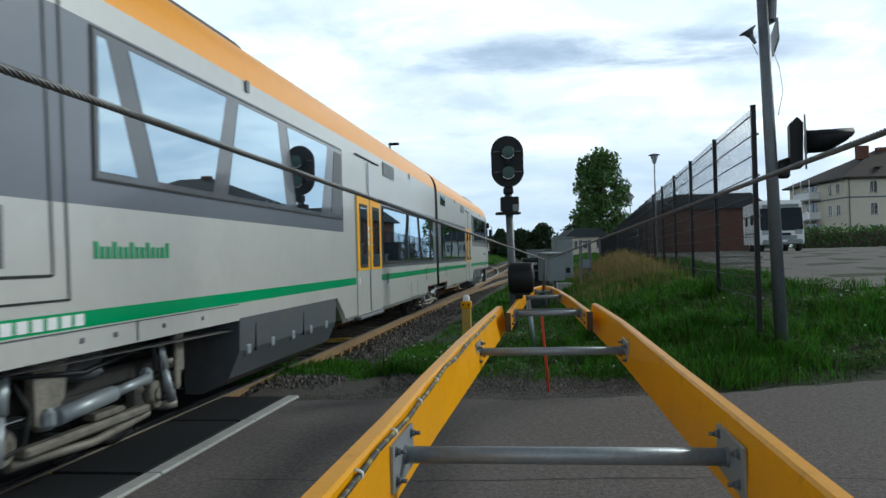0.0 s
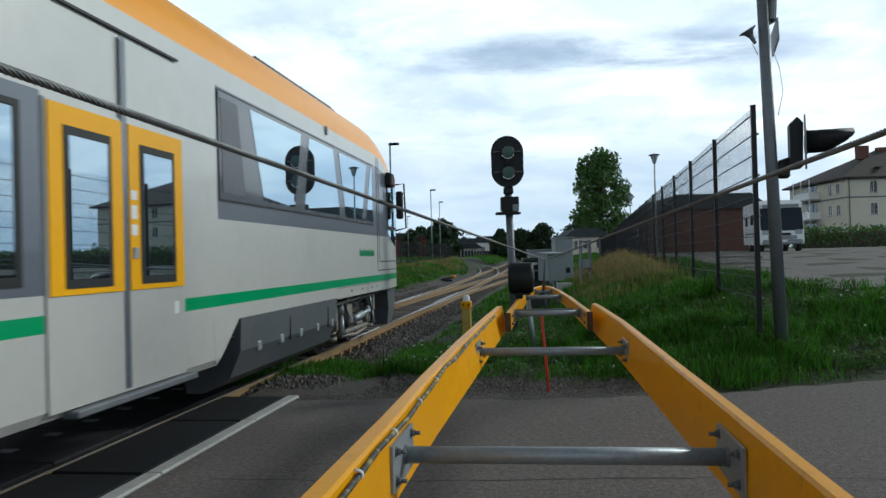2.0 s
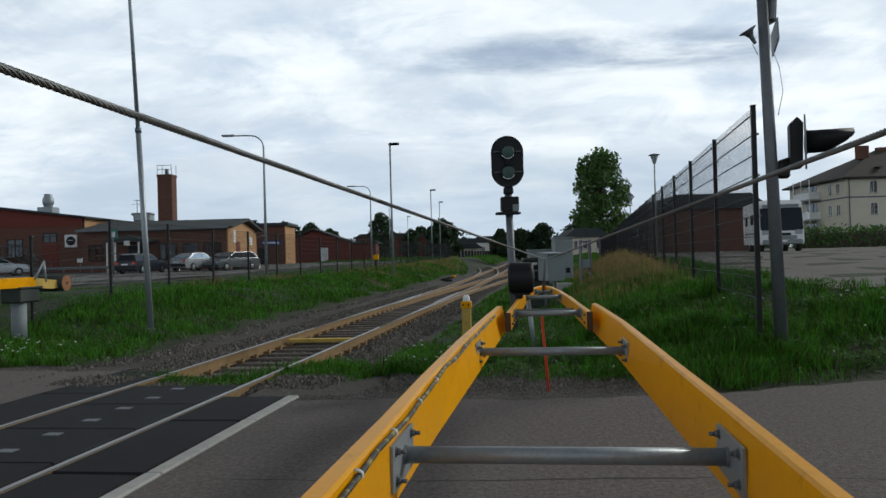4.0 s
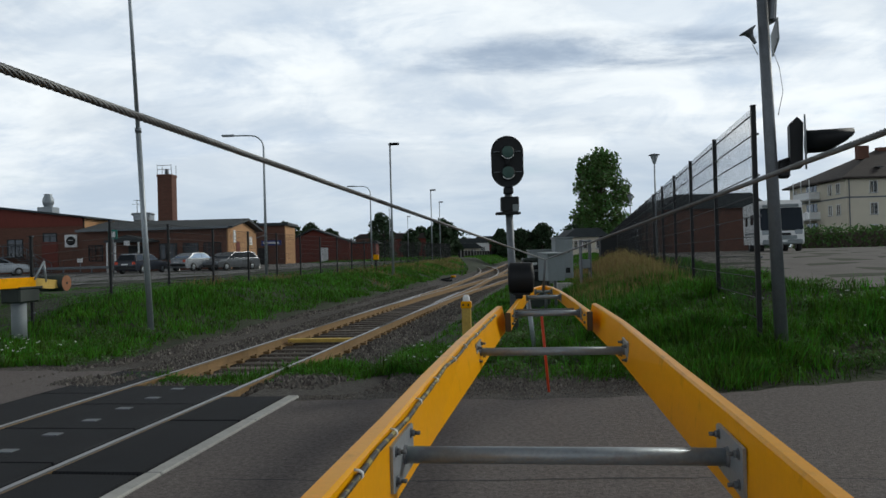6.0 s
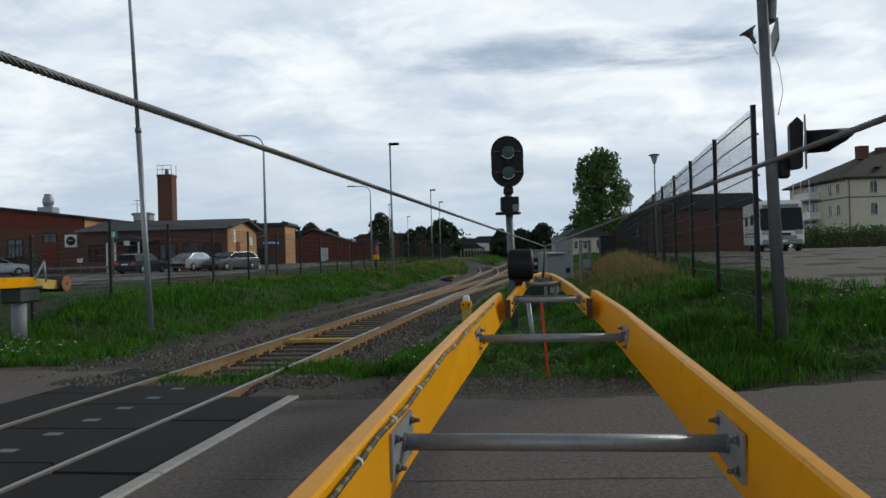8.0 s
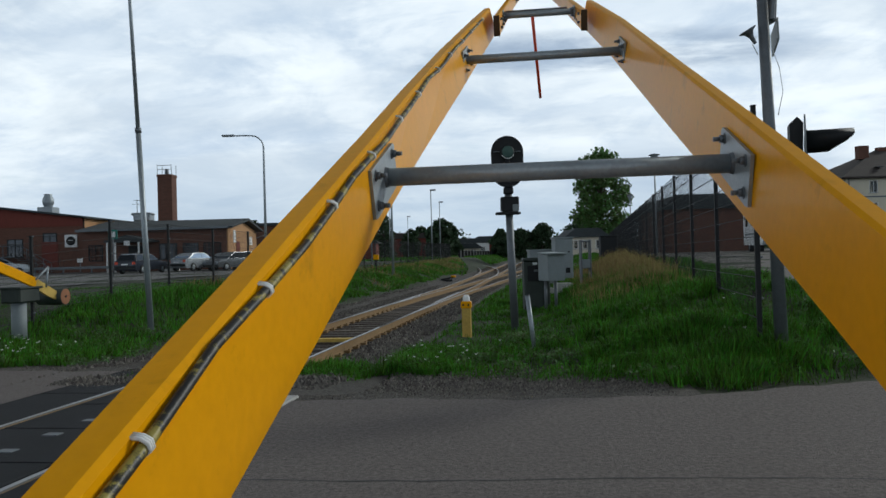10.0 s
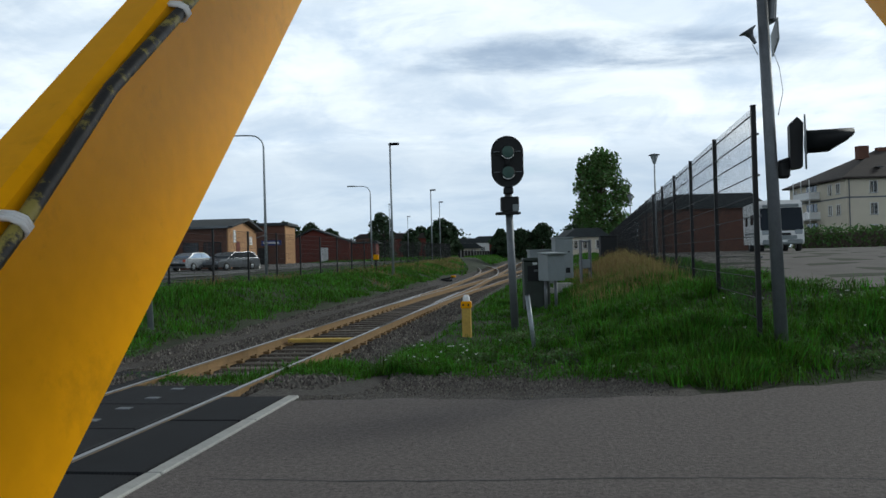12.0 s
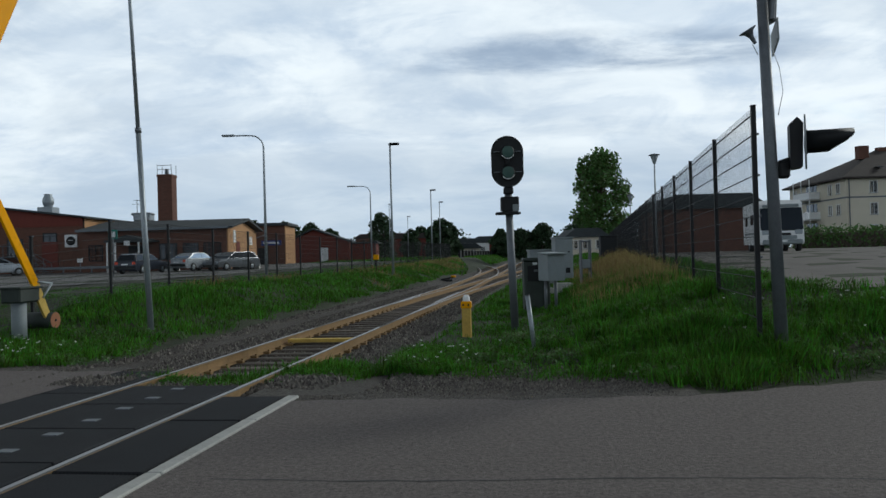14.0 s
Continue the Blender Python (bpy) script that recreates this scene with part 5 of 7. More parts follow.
def make_bollard():
    b = thing("marker_post", place(-1.6, 15.05), "short yellow marker post with a pale cap", "marker post")
    part("post", Shape().box((0, 0, 0.32), (0.17, 0.17, 0.72), 0.015), PLANK_Y, b, "faded yellow post")
    part("head", Shape().box((0, 0, 0.62), (0.2, 0.2, 0.14), 0.02), YELLOW, b)
    part("cap", Shape().lathe([(0.07, 0.69), (0.07, 0.77), (0.04, 0.81), (0.0, 0.815)], 12), WHITE, b)
    for sx in (-0.05, 0.05):
        part("stud", Shape().tube((sx, -0.1, 0.62), (sx, -0.115, 0.62), 0.02, n=8), BLACK, b)
    p = thing("leaning_pipe", place(-0.25, 12.25), "leaning galvanised steel pipe stuck in the grass", "pipe")
    part("pipe", Shape().tube((0, 0, -0.1), (-0.10, 0.05, 0.80), 0.037, n=14), GALV, p)
    part("rim", Shape().tube((-0.10, 0.05, 0.80), (-0.102, 0.051, 0.815), 0.041, n=14), GALV_DULL, p)
    s = thing("switch_stand", place(-9.9, 44.5), "small yellow-topped marker in the grass", "marker post")
    part("post", Shape().tube((0, 0, -0.1), (0, 0, 0.75), 0.03, n=8), BLACK, s)
    part("head", Shape().box((0, 0, 0.86), (0.3, 0.25, 0.3), 0.03), YELLOW, s, "yellow head")
    q = thing("point_lever", place(-6.6, 50), "low dark point lever with a yellow weight", "point lever")
    part("base", Shape().box((0, 0, 0.1), (0.9, 0.3, 0.2), 0.04).tube((-0.3, 0, 0.2), (0.6, 0, 0.35), 0.05, n=8), BLACK, q)
    part("weight", Shape().lathe([(0.0, 0.32), (0.16, 0.33), (0.16, 0.44), (0.0, 0.45)], 12, Matrix.Translation((0.5, 0, 0))), YELLOW, q)


make_bollard()


def make_cabinets():
    a = thing("equipment_bin", place(-0.35, 20.6, 0, YAW), "dark green lidded trackside equipment box", "equipment box")
    part("body", Shape().box((0, 0, 0.62), (0.66, 0.55, 1.3), 0.03), DARK_GREEN, a)
    part("lid", Shape().box((0, -0.02, 1.3), (0.7, 0.6, 0.1), 0.03), DARK_GREEN, a)
    part("latch", Shape().box((-0.03, -0.29, 1.02), (0.1, 0.03, 0.06), 0.008), GALV_DULL, a)
    part("label_plate", Shape().box((-0.05, -0.285, 1.2), (0.12, 0.01, 0.06)), WHITE, a)
    part("panel", Shape().box((-0.02, -0.285, 0.95), (0.45, 0.02, 0.4), 0.01), BLACK, a)
    b = thing("signal_cabinet", place(0.04, 19.8, 0, YAW + 14), "pale grey metal signal cabinet on a post", "cabinet")
    part("body", Shape().prism([(-0.36, 0.72), (0.30, 0.72), (0.30, 1.40), (-0.36, 1.36)], "x", -0.22, 0.22), CABINET, b)
    part("roof", Shape().box((0, -0.03, 1.40), (0.5, 0.78, 0.04), 0.01, pose(0, 0, 0, 2.5)), CABINET, b)
    part("post", Shape().tube((0.12, 0, -0.1), (0.12, 0, 0.74), 0.04, n=10).tube((-0.15, 0, -0.1), (-0.15, 0, 0.74), 0.04, n=10), GALV_DULL, b)
    part("door_seam", Shape().box((0, -0.363, 1.02), (0.36, 0.006, 0.52)), CABINET, b)
    for ax, w, h, y in ((-0.15, 0.80, 1.4, 25.6), (0.52, 0.55, 1.6, 25.1)):
        c = thing("relay_cabinet", place(ax - 0.1, y, 0, YAW + 4), "tall pale grey relay cabinet with small window", "cabinet", "relay cabinets")
        part("plinth", Shape().box((0, 0, 0.1), (w * 0.96, 0.5, 0.5), 0.02), CONCRETE, c)
        part("body", Shape().box((0, 0, 0.33 + h / 2), (w, 0.6, h - 0.35), 0.015), CABINET, c)
        part("roof", Shape().box((0, 0, h + 0.17), (w + 0.06, 0.66, 0.05), 0.012), CABINET, c)
        part("door", Shape().box((0, -0.305, 0.33 + h / 2), (w * 0.88, 0.012, h - 0.5), 0.004), CABINET, c)
        part("vent", Shape().box((0.1, -0.316, 0.75), (0.14, 0.01, 0.16)), BLACK, c)
        part("handle", Shape().box((-w * 0.35, -0.325, 0.33 + h / 2), (0.03, 0.03, 0.14), 0.006), BLACK, c)
        for k in range(3):
            part("mark", Shape().box((-0.12 + 0.13 * k, -0.314, h - 0.35 + 0.04 * k), (0.05, 0.006, 0.05)), BLACK, c)
    d = thing("low_enclosure", place(1.05, 26.5, 0, YAW), "small grey wire cable enclosure", "enclosure")
    part("frame", Shape().box((0, 0, 0.75), (0.04, 0.4, 1.5), 0.01).box((0.3, 0, 0.75), (0.04, 0.4, 1.5), 0.01).box((0.15, 0, 1.45), (0.34, 0.4, 0.05), 0.01), GALV_DULL, d)
    part("shelf", Shape().box((0.15, 0, 0.7), (0.3, 0.36, 0.3), 0.02), CABINET, d)
    e = thing("electrical_box", place(3.5, 47.5, 0, YAW), "black upright box at the yard edge", "electrical box")
    part("body", Shape().box((0, 0, 0.6), (1.0, 0.6, 1.2), 0.03), BLACK, e)
    part("roof", Shape().box((0, 0, 1.22), (1.08, 0.68, 0.06), 0.02), BLACK, e)


make_cabinets()


def make_crossing_signal():
    x, y = 2.87, 10.35
    z0 = float(height(x, y))
    sg = thing("crossing_signal", pose(x, y, z0, 0, 0, YAW), "grey level crossing signal mast with hooded lamp and horn", "crossing signal")
    lean = -0.026
    H_ = 5.6

    def at(z, dx=0.0, dy=0.0):
        return (lean * z + dx, dy, z)
    part("mast", Shape().tube(at(-0.1), at(H_), 0.082, 0.062, 20), GALV_DULL, sg, "weathered grey steel mast")
    zl = 2.86 - z0
    part("lamp_bracket", Shape().box(at(zl - 0.38, 0.15), (0.14, 0.12, 0.22), 0.03).tube(at(zl - 0.30, 0.1), at(zl - 0.22, 0.36), 0.04, n=10), BLACK, sg)
    turn = Matrix.Translation((0.3 + lean * zl, 0, 0)) @ pose(0, 0, 0, 0, 0, -19) @ Matrix.Translation((-0.3 - lean * zl, 0, 0))
    lamp = part("lamp_housing", Shape().prism([(0.24, zl - 0.38), (0.38, zl - 0.36), (0.40, zl + 0.18), (0.33, zl + 0.26), (0.24, zl + 0.18)], "y", -0.16, 0.16, turn @ pose(lean * zl, 0, 0)), BLACK, sg, "black lamp housing")
    rz = turn @ Matrix.Translation((lean * zl + 0.42, 0, zl - 0.04)) @ Euler((0, radians(90), radians(0))).to_matrix().to_4x4()
    part("background_disc", Shape().lathe([(0.0, 0.0), (0.34, 0.0), (0.345, 0.012), (0.34, 0.024), (0.0, 0.024)], 32, rz @ pose(0, 0, 0, 6)), CABINET, lamp, "pale round background disc")
    hood = Shape()
    n = 14
    vs = []
    for k in range(n + 1):
        a = math.pi * (-0.25 + 1.5 * k / n)
        for r, xx in ((0.17, 0.0), (0.165, 0.54 if math.sin(a) > 0.35 else 0.54 - 0.26 * (0.35 - math.sin(a)))):
            vs.append((lean * zl + 0.43 + xx, r * math.cos(a), zl - 0.06 + r * math.sin(a) * 0.95))
    hood.add(vs, [(2 * k, 2 * k + 2, 2 * k + 3, 2 * k + 1) for k in range(n)], True, turn)
    ho = part("hood", hood, BLACK, lamp, "long black hood over the lamp")
    md = ho.modifiers.new("thick", "SOLIDIFY")
    md.thickness = 0.012
    part("lens", Shape().lathe([(0.16, 0.0), (0.0, 0.03)], 20, rz @ Matrix.Translation((0, 0, 0.03))), LENS, lamp)
    zs = 3.72
    sign = part("side_sign", Shape().box((0, 0, 0), (0.02, 0.5, 0.3), 0.005, Matrix.Translation(at(zs - z0 + 0.46, 0.18, 0.1)) @ pose(0, 0, 0, -12, 0, -14)), CABINET, sg, "small grey sign seen from its edge")
    part("cross_arm", Shape().box((0, 0, 0), (0.05, 0.16, 1.3), 0.008, Matrix.Translation(at(4.65 - z0 + 0.35, 0.13, -0.05)) @ pose(0, 0, 0, 0, 4)), GALV_DULL, sg, "crossbuck arm seen edge-on")
    part("cross_arm", Shape().box((0, 0, 0), (0.05, 0.16, 1.3), 0.008, Matrix.Translation(at(4.65 - z0 + 0.35, 0.19, 0.05)) @ pose(0, 0, 0, 0, 4)), GALV_DULL, sg, "crossbuck arm seen edge-on")
    zh = 4.22 - z0
    part("horn", Shape().lathe([(0.02, -0.16), (0.03, -0.06), (0.06, 0.0), (0.115, 0.03), (0.11, 0.04), (0.0, 0.0)], 18, Matrix.Translation(at(zh, -0.19)) @ pose(0, 0, 0, 0, -30)), GALV_DULL, sg, "grey warning horn")
    part("horn_wire", Shape().pipe([at(zh - 0.05, -0.1), at(zh - 0.15, -0.15), at(zh - 0.28, -0.09)], 0.006, 5), WHITE, sg)
    part("loose_wire", Shape().pipe([at(zs + 0.3 - z0, 0.09), at(zs + 0.05 - z0, 0.17), at(zs - 0.25 - z0, 0.2), at(zs - 0.55 - z0, 0.12)], 0.005, 5), WHITE, sg)


make_crossing_signal()


def make_left_barrier():
    """The barrier across the tracks: a stand, and a boom with its counterweight that turns on it."""
    gz = float(height(-10.28, 14.1))
    st = thing("far_barrier_stand", pose(-10.28, 14.1, gz), "pale grey post with a dark drive box", "barrier stand")
    part("post", Shape().tube((0, 0, -0.2), (0, 0, 0.86 - gz), 0.14, n=18), CABINET, st, "pale grey round post")
    part("drive_box", Shape().box((0, 0.05, 0.98 - gz), (0.42, 0.62, 0.3), 0.03).box((0, 0.05, 1.12 - gz), (0.5, 0.7, 0.04), 0.01), DARK_GREEN, st, "dark drive box")
    bo = thing("far_barrier_boom", pose(*FAR_PIVOT), "yellow barrier boom with a drum counterweight", "barrier")
    part("beam", Shape().box((0.0, -3.05, 0.05), (0.06, 6.2, 0.2), 0.01), YELLOW, bo, "long yellow beam")
    for x in (0.0,):
        part("tail", Shape().prism([(-0.05, -0.05), (0.5, -0.1), (0.8, -0.1), (0.8, 0.06), (0.2, 0.12), (-0.05, 0.15)], "x", x - 0.025, x + 0.025), PLANK_Y, bo, "worn yellow tail arm")
    part("stay", Shape().tube((0.03, 0.0, 0.1), (0.03, 0.3, 0.46), 0.02, n=8).tube((0.03, 0.3, 0.46), (0.03, 0.36, 0.05), 0.02, n=8), GALV, bo, "galvanised brace")
    cw = part("counterweight", Shape().tube((-0.45, 0.894, 0), (0.12, 0.894, 0), 0.17, n=28), DARK_GREEN, bo, "drum counterweight")
    part("weight_face", Shape().tube((0.121, 0.894, 0), (0.127, 0.894, 0), 0.16, n=28), RUST_FACE, cw, "rust-brown end face")
    part("hub", Shape().tube((0.127, 0.894, 0), (0.14, 0.894, 0), 0.025, n=10), BLACK, cw)
    return bo


FAR_PIVOT = (-10.1, 14.29, 1.17)
far_boom = make_left_barrier()


# ---- lamp posts and poles ----
def street_lamp(a, b, hgt, arm=0.0, head="flat", label="grey street lamp"):
    ob = thing("street_lamp", far_pose(a, b, -0.05), label, "street lamp", "street lamps")
    if arm:
        pts = [(0, 0, 0), (0, 0, hgt * 0.55), (0, 0, hgt - 0.7)] + [(-0.7 * (1 - math.cos(k * math.pi / 10)), 0, hgt - 0.7 + 0.7 * math.sin(k * math.pi / 10)) for k in range(1, 6)] + [(-arm, 0, hgt + 0.02)]
        part("pole", Shape().pipe(pts, [0.085, 0.07, 0.055] + [0.04] * 6, 10), GALV, ob)
        part("lamp_head", Shape().box((-arm - 0.25, 0, hgt + 0.03), (0.75, 0.24, 0.12), 0.05), GALV, ob)
    else:
        part("pole", Shape().tube((0, 0, 0), (0, 0, hgt), 0.075, 0.05, 12), GALV, ob)
        if head == "flat":
            part("lamp_head", Shape().box((0.24, 0, hgt), (0.62, 0.26, 0.14), 0.05), BLACK, ob)
            part("bracket", Shape().box((-0.02, 0, hgt - 0.02), (0.16, 0.1, 0.12), 0.03), GALV_DULL, ob)
        else:
            part("lamp_glass", Shape().lathe([(0.07, hgt - 0.05), (0.12, hgt + 0.05), (0.26, hgt + 0.5), (0.0, hgt + 0.52)], 14), CABINET, ob, "pale conical lamp glass")
            part("lamp_hat", Shape().lathe([(0.0, hgt + 0.62), (0.36, hgt + 0.54), (0.37, hgt + 0.5), (0.0, hgt + 0.5)], 16), GALV_DULL, ob)
    return ob


street_lamp(-10.07, 44.7, 8.0, arm=1.75, label="grey street lamp with a long curved arm")
street_lamp(-2.95, 46.0, 7.7, label="slim grey street lamp beside the track")
street_lamp(-6.9, 76, 7.6, arm=1.6, label="grey street lamp with a long curved arm")
street_lamp(-1.15, 84, 7.7, label="slim grey street lamp beside the track")
street_lamp(-0.35, 112, 8.1, label="slim grey street lamp far along the track")
street_lamp(-8.6, 128, 9.0, label="slim grey street lamp far along the track")
street_lamp(-6.6, 150, 8.0, label="slim grey street lamp far along the track")
street_lamp(13.75, 50.5, 5.9, head="cone", label="grey lamp post with a conical lantern")
street_lamp(18.6, 77.5, 5.3, head="cone", label="grey lamp post with a conical lantern")


def make_flagpole():
    ob = thing("leaning_mast", place(-8.35, 15.6), "tall thin grey mast leaning slightly", "mast")
    part("mast", Shape().tube((0, 0, -0.1), (-0.19, 0, 4.2), 0.065, 0.055, 14).tube((-0.19, 0, 4.2), (-0.42, 0, 9.5), 0.045, 0.03, 12), GALV, ob)
    part("collar", Shape().tube((-0.187, 0, 4.15), (-0.192, 0, 4.25), 0.066, n=14), GALV_DULL, ob)


make_flagpole()


# ---- buildings ----
def window(parent, x, z, w, h, y=0.0, bars=1, face="y"):
    """A window set in a wall; it faces -y, or -x where face is 'x'."""
    def P(cx, cy, cz, sx, sy, sz, b=0.0):
        return Shape().box((cx, cy, cz), (sx, sy, sz), b) if face == "y" else Shape().box((cy, cx, cz), (sy, sx, sz), b)
    fr = P(x, y, z + h / 2, w + 0.12, 0.1, 0.07)
    for q in (P(x, y, z - h / 2, w + 0.12, 0.1, 0.07), P(x - w / 2, y, z, 0.07, 0.1, h), P(x + w / 2, y, z, 0.07, 0.1, h)):
        fr.add(q.v, q.f)
    for k in range(bars):
        q = P(x - w / 2 + w * (k + 1) / (bars + 1), y, z, 0.05, 0.08, h)
        fr.add(q.v, q.f)
    ob = part("window", fr, WHITE, parent, "white-framed window")
    part("pane", P(x, y + 0.03, z, w, 0.02, h), GLASS, ob)
    part("sill", P(x, y - 0.06, z - h / 2 - 0.05, w + 0.2, 0.14, 0.04), GALV_DULL, ob)
    return ob


def dark_window(parent, x, z, w, h, y=0.0):
    s = Shape().box((x, y, z + h / 2), (w + 0.1, 0.1, 0.08)).box((x, y, z - h / 2), (w + 0.1, 0.1, 0.08)).box((x - w / 2, y, z), (0.08, 0.1, h)).box((x + w / 2, y, z), (0.08, 0.1, h)).box((x, y, z), (0.05, 0.08, h)).box((x, y, z + h * 0.2), (w, 0.08, 0.05))
    ob = part("window", s, BLACK, parent, "dark-framed barred window")
    part("pane", Shape().box((x, y + 0.03, z), (w, 0.02, h)), GLASS, ob)


def make_brick_hall():
    g = far_pose(-32.9, 72)
    h = thing("brick_hall", g, "brown brick hall with red boarded gable", "building")
    part("wall", Shape().prism([(-22, -0.3), (0, -0.3), (0, 5.0), (-22, 5.0)], "y", 0, 26), BRICK, h, "brown brick wall")
    part("gable", Shape().prism([(-22, 4.3), (-0.05, 4.3), (-0.05, 5.05), (-8, 6.1), (-22, 4.9)], "y", -0.06, -0.01), RED_WOOD, h, "dark red boarded gable")
    # sunlight on the right-hand wall, given by the paler brick colour
    part("lit_wall", Shape().box((0.03, 13, 4.0), (0.06, 26, 2.2)), BRICK_LIT, h, "brick upper wall with warm sunlight in its colour")
    part("roof", Shape().prism([(0.5, 5.0), (0.5, 5.16), (-8.2, 6.32), (-22.4, 5.0), (-22.4, 4.85), (-8.2, 6.12)], "y", -0.5, 26.5), ROOF_FELT, h, "dark felt roof")
    v = part("roof_vent", Shape().box((-6.2, 6, 6.1), (1.5, 1.5, 0.9), 0.05).lathe([(0.35, 6.3), (0.52, 6.7), (0.55, 7.1), (0.35, 7.5), (0.42, 7.65), (0.0, 7.7)], 18, Matrix.Translation((-6.2, 6, 0.2))), GALV, h, "metal roof ventilator")
    part("roof_unit", Shape().box((1.0, 12, 5.6), (1.8, 1.4, 0.7), 0.1).box((0.9, 12, 6.0), (2.2, 1.2, 0.3), 0.12), GALV, h, "metal roof unit")
    part("aerial", Shape().tube((0.3, 12, 5.5), (0.3, 12, 7.6), 0.04, n=6).box((0.3, 12, 7.1), (1.0, 0.04, 0.04)).box((0.3, 12, 7.5), (0.7, 0.04, 0.04)), GALV_DULL, h)
    sign = part("wall_sign", Shape().box((-1.15, -0.06, 2.95), (1.15, 0.08, 1.15), 0.02), WHITE, h, "white square sign with dark round emblem")
    part("emblem", Shape().lathe([(0.0, 0.0), (0.42, 0.0), (0.42, 0.01), (0.0, 0.012)], 28, Matrix.Translation((-1.15, -0.10, 2.95)) @ pose(0, 0, 0, 90)), BLACK, sign)
    part("emblem_bar", Shape().box((-1.2, -0.115, 3.02), (0.42, 0.01, 0.05)), WHITE, sign)
    part("door", Shape().box((-3.1, -0.05, 1.6), (1.5, 0.08, 2.6), 0.02), RED_WOOD, h, "dark red door")
    dark_window(h, -3.1, 3.2, 1.2, 1.0, -0.03)
    window(h, -9.2, 2.4, 1.0, 1.2, -0.03)
    dark_window(h, -6.3, 2.4, 1.4, 1.6, -0.03)
    part("downpipe", Shape().tube((0.08, -0.1, 0), (0.08, -0.1, 4.9), 0.06, n=8), BLACK, h)
    # outside stair
    st = part("stair", Shape().box((-7.0, -0.7, 1.62), (2.6, 1.2, 0.08)), GALV_DULL, h, "grey steel outside stair")
    for k in range(9):
        part("tread", Shape().box((-5.55 + k * 0.31, -0.7, 1.48 - k * 0.18), (0.3, 1.2, 0.05)), GALV_DULL, st)
    rl = Shape()
    for yy in (-1.3, -0.12):
        rl.tube((-8.2, yy, 2.6), (-5.7, yy, 2.6), 0.03, n=6).tube((-5.7, yy, 2.6), (-3.0, yy, 1.0), 0.03, n=6).tube((-5.7, yy, 2.1), (-3.0, yy, 0.5), 0.02, n=6)
        for k in range(8):
            xx = -8.2 + k * 0.75
            zb = 1.6 if xx < -5.7 else 1.6 - (xx + 5.7) * 0.59
            rl.tube((xx, yy, zb - 0.1), (xx, yy, zb + 1.0), 0.025, n=6)
    part("railing", rl, GALV_DULL, st)
    part("pillar", Shape().box((-9.9, -3, 1.9), (0.5, 0.5, 4.2), 0.04).lathe([(0.32, 3.9), (0.36, 4.4), (0.2, 4.8), (0.0, 4.85)], 14, Matrix.Translation((-9.9, -3, 0))), RED_WOOD, h, "reddish pillar with a rounded head")


make_brick_hall()


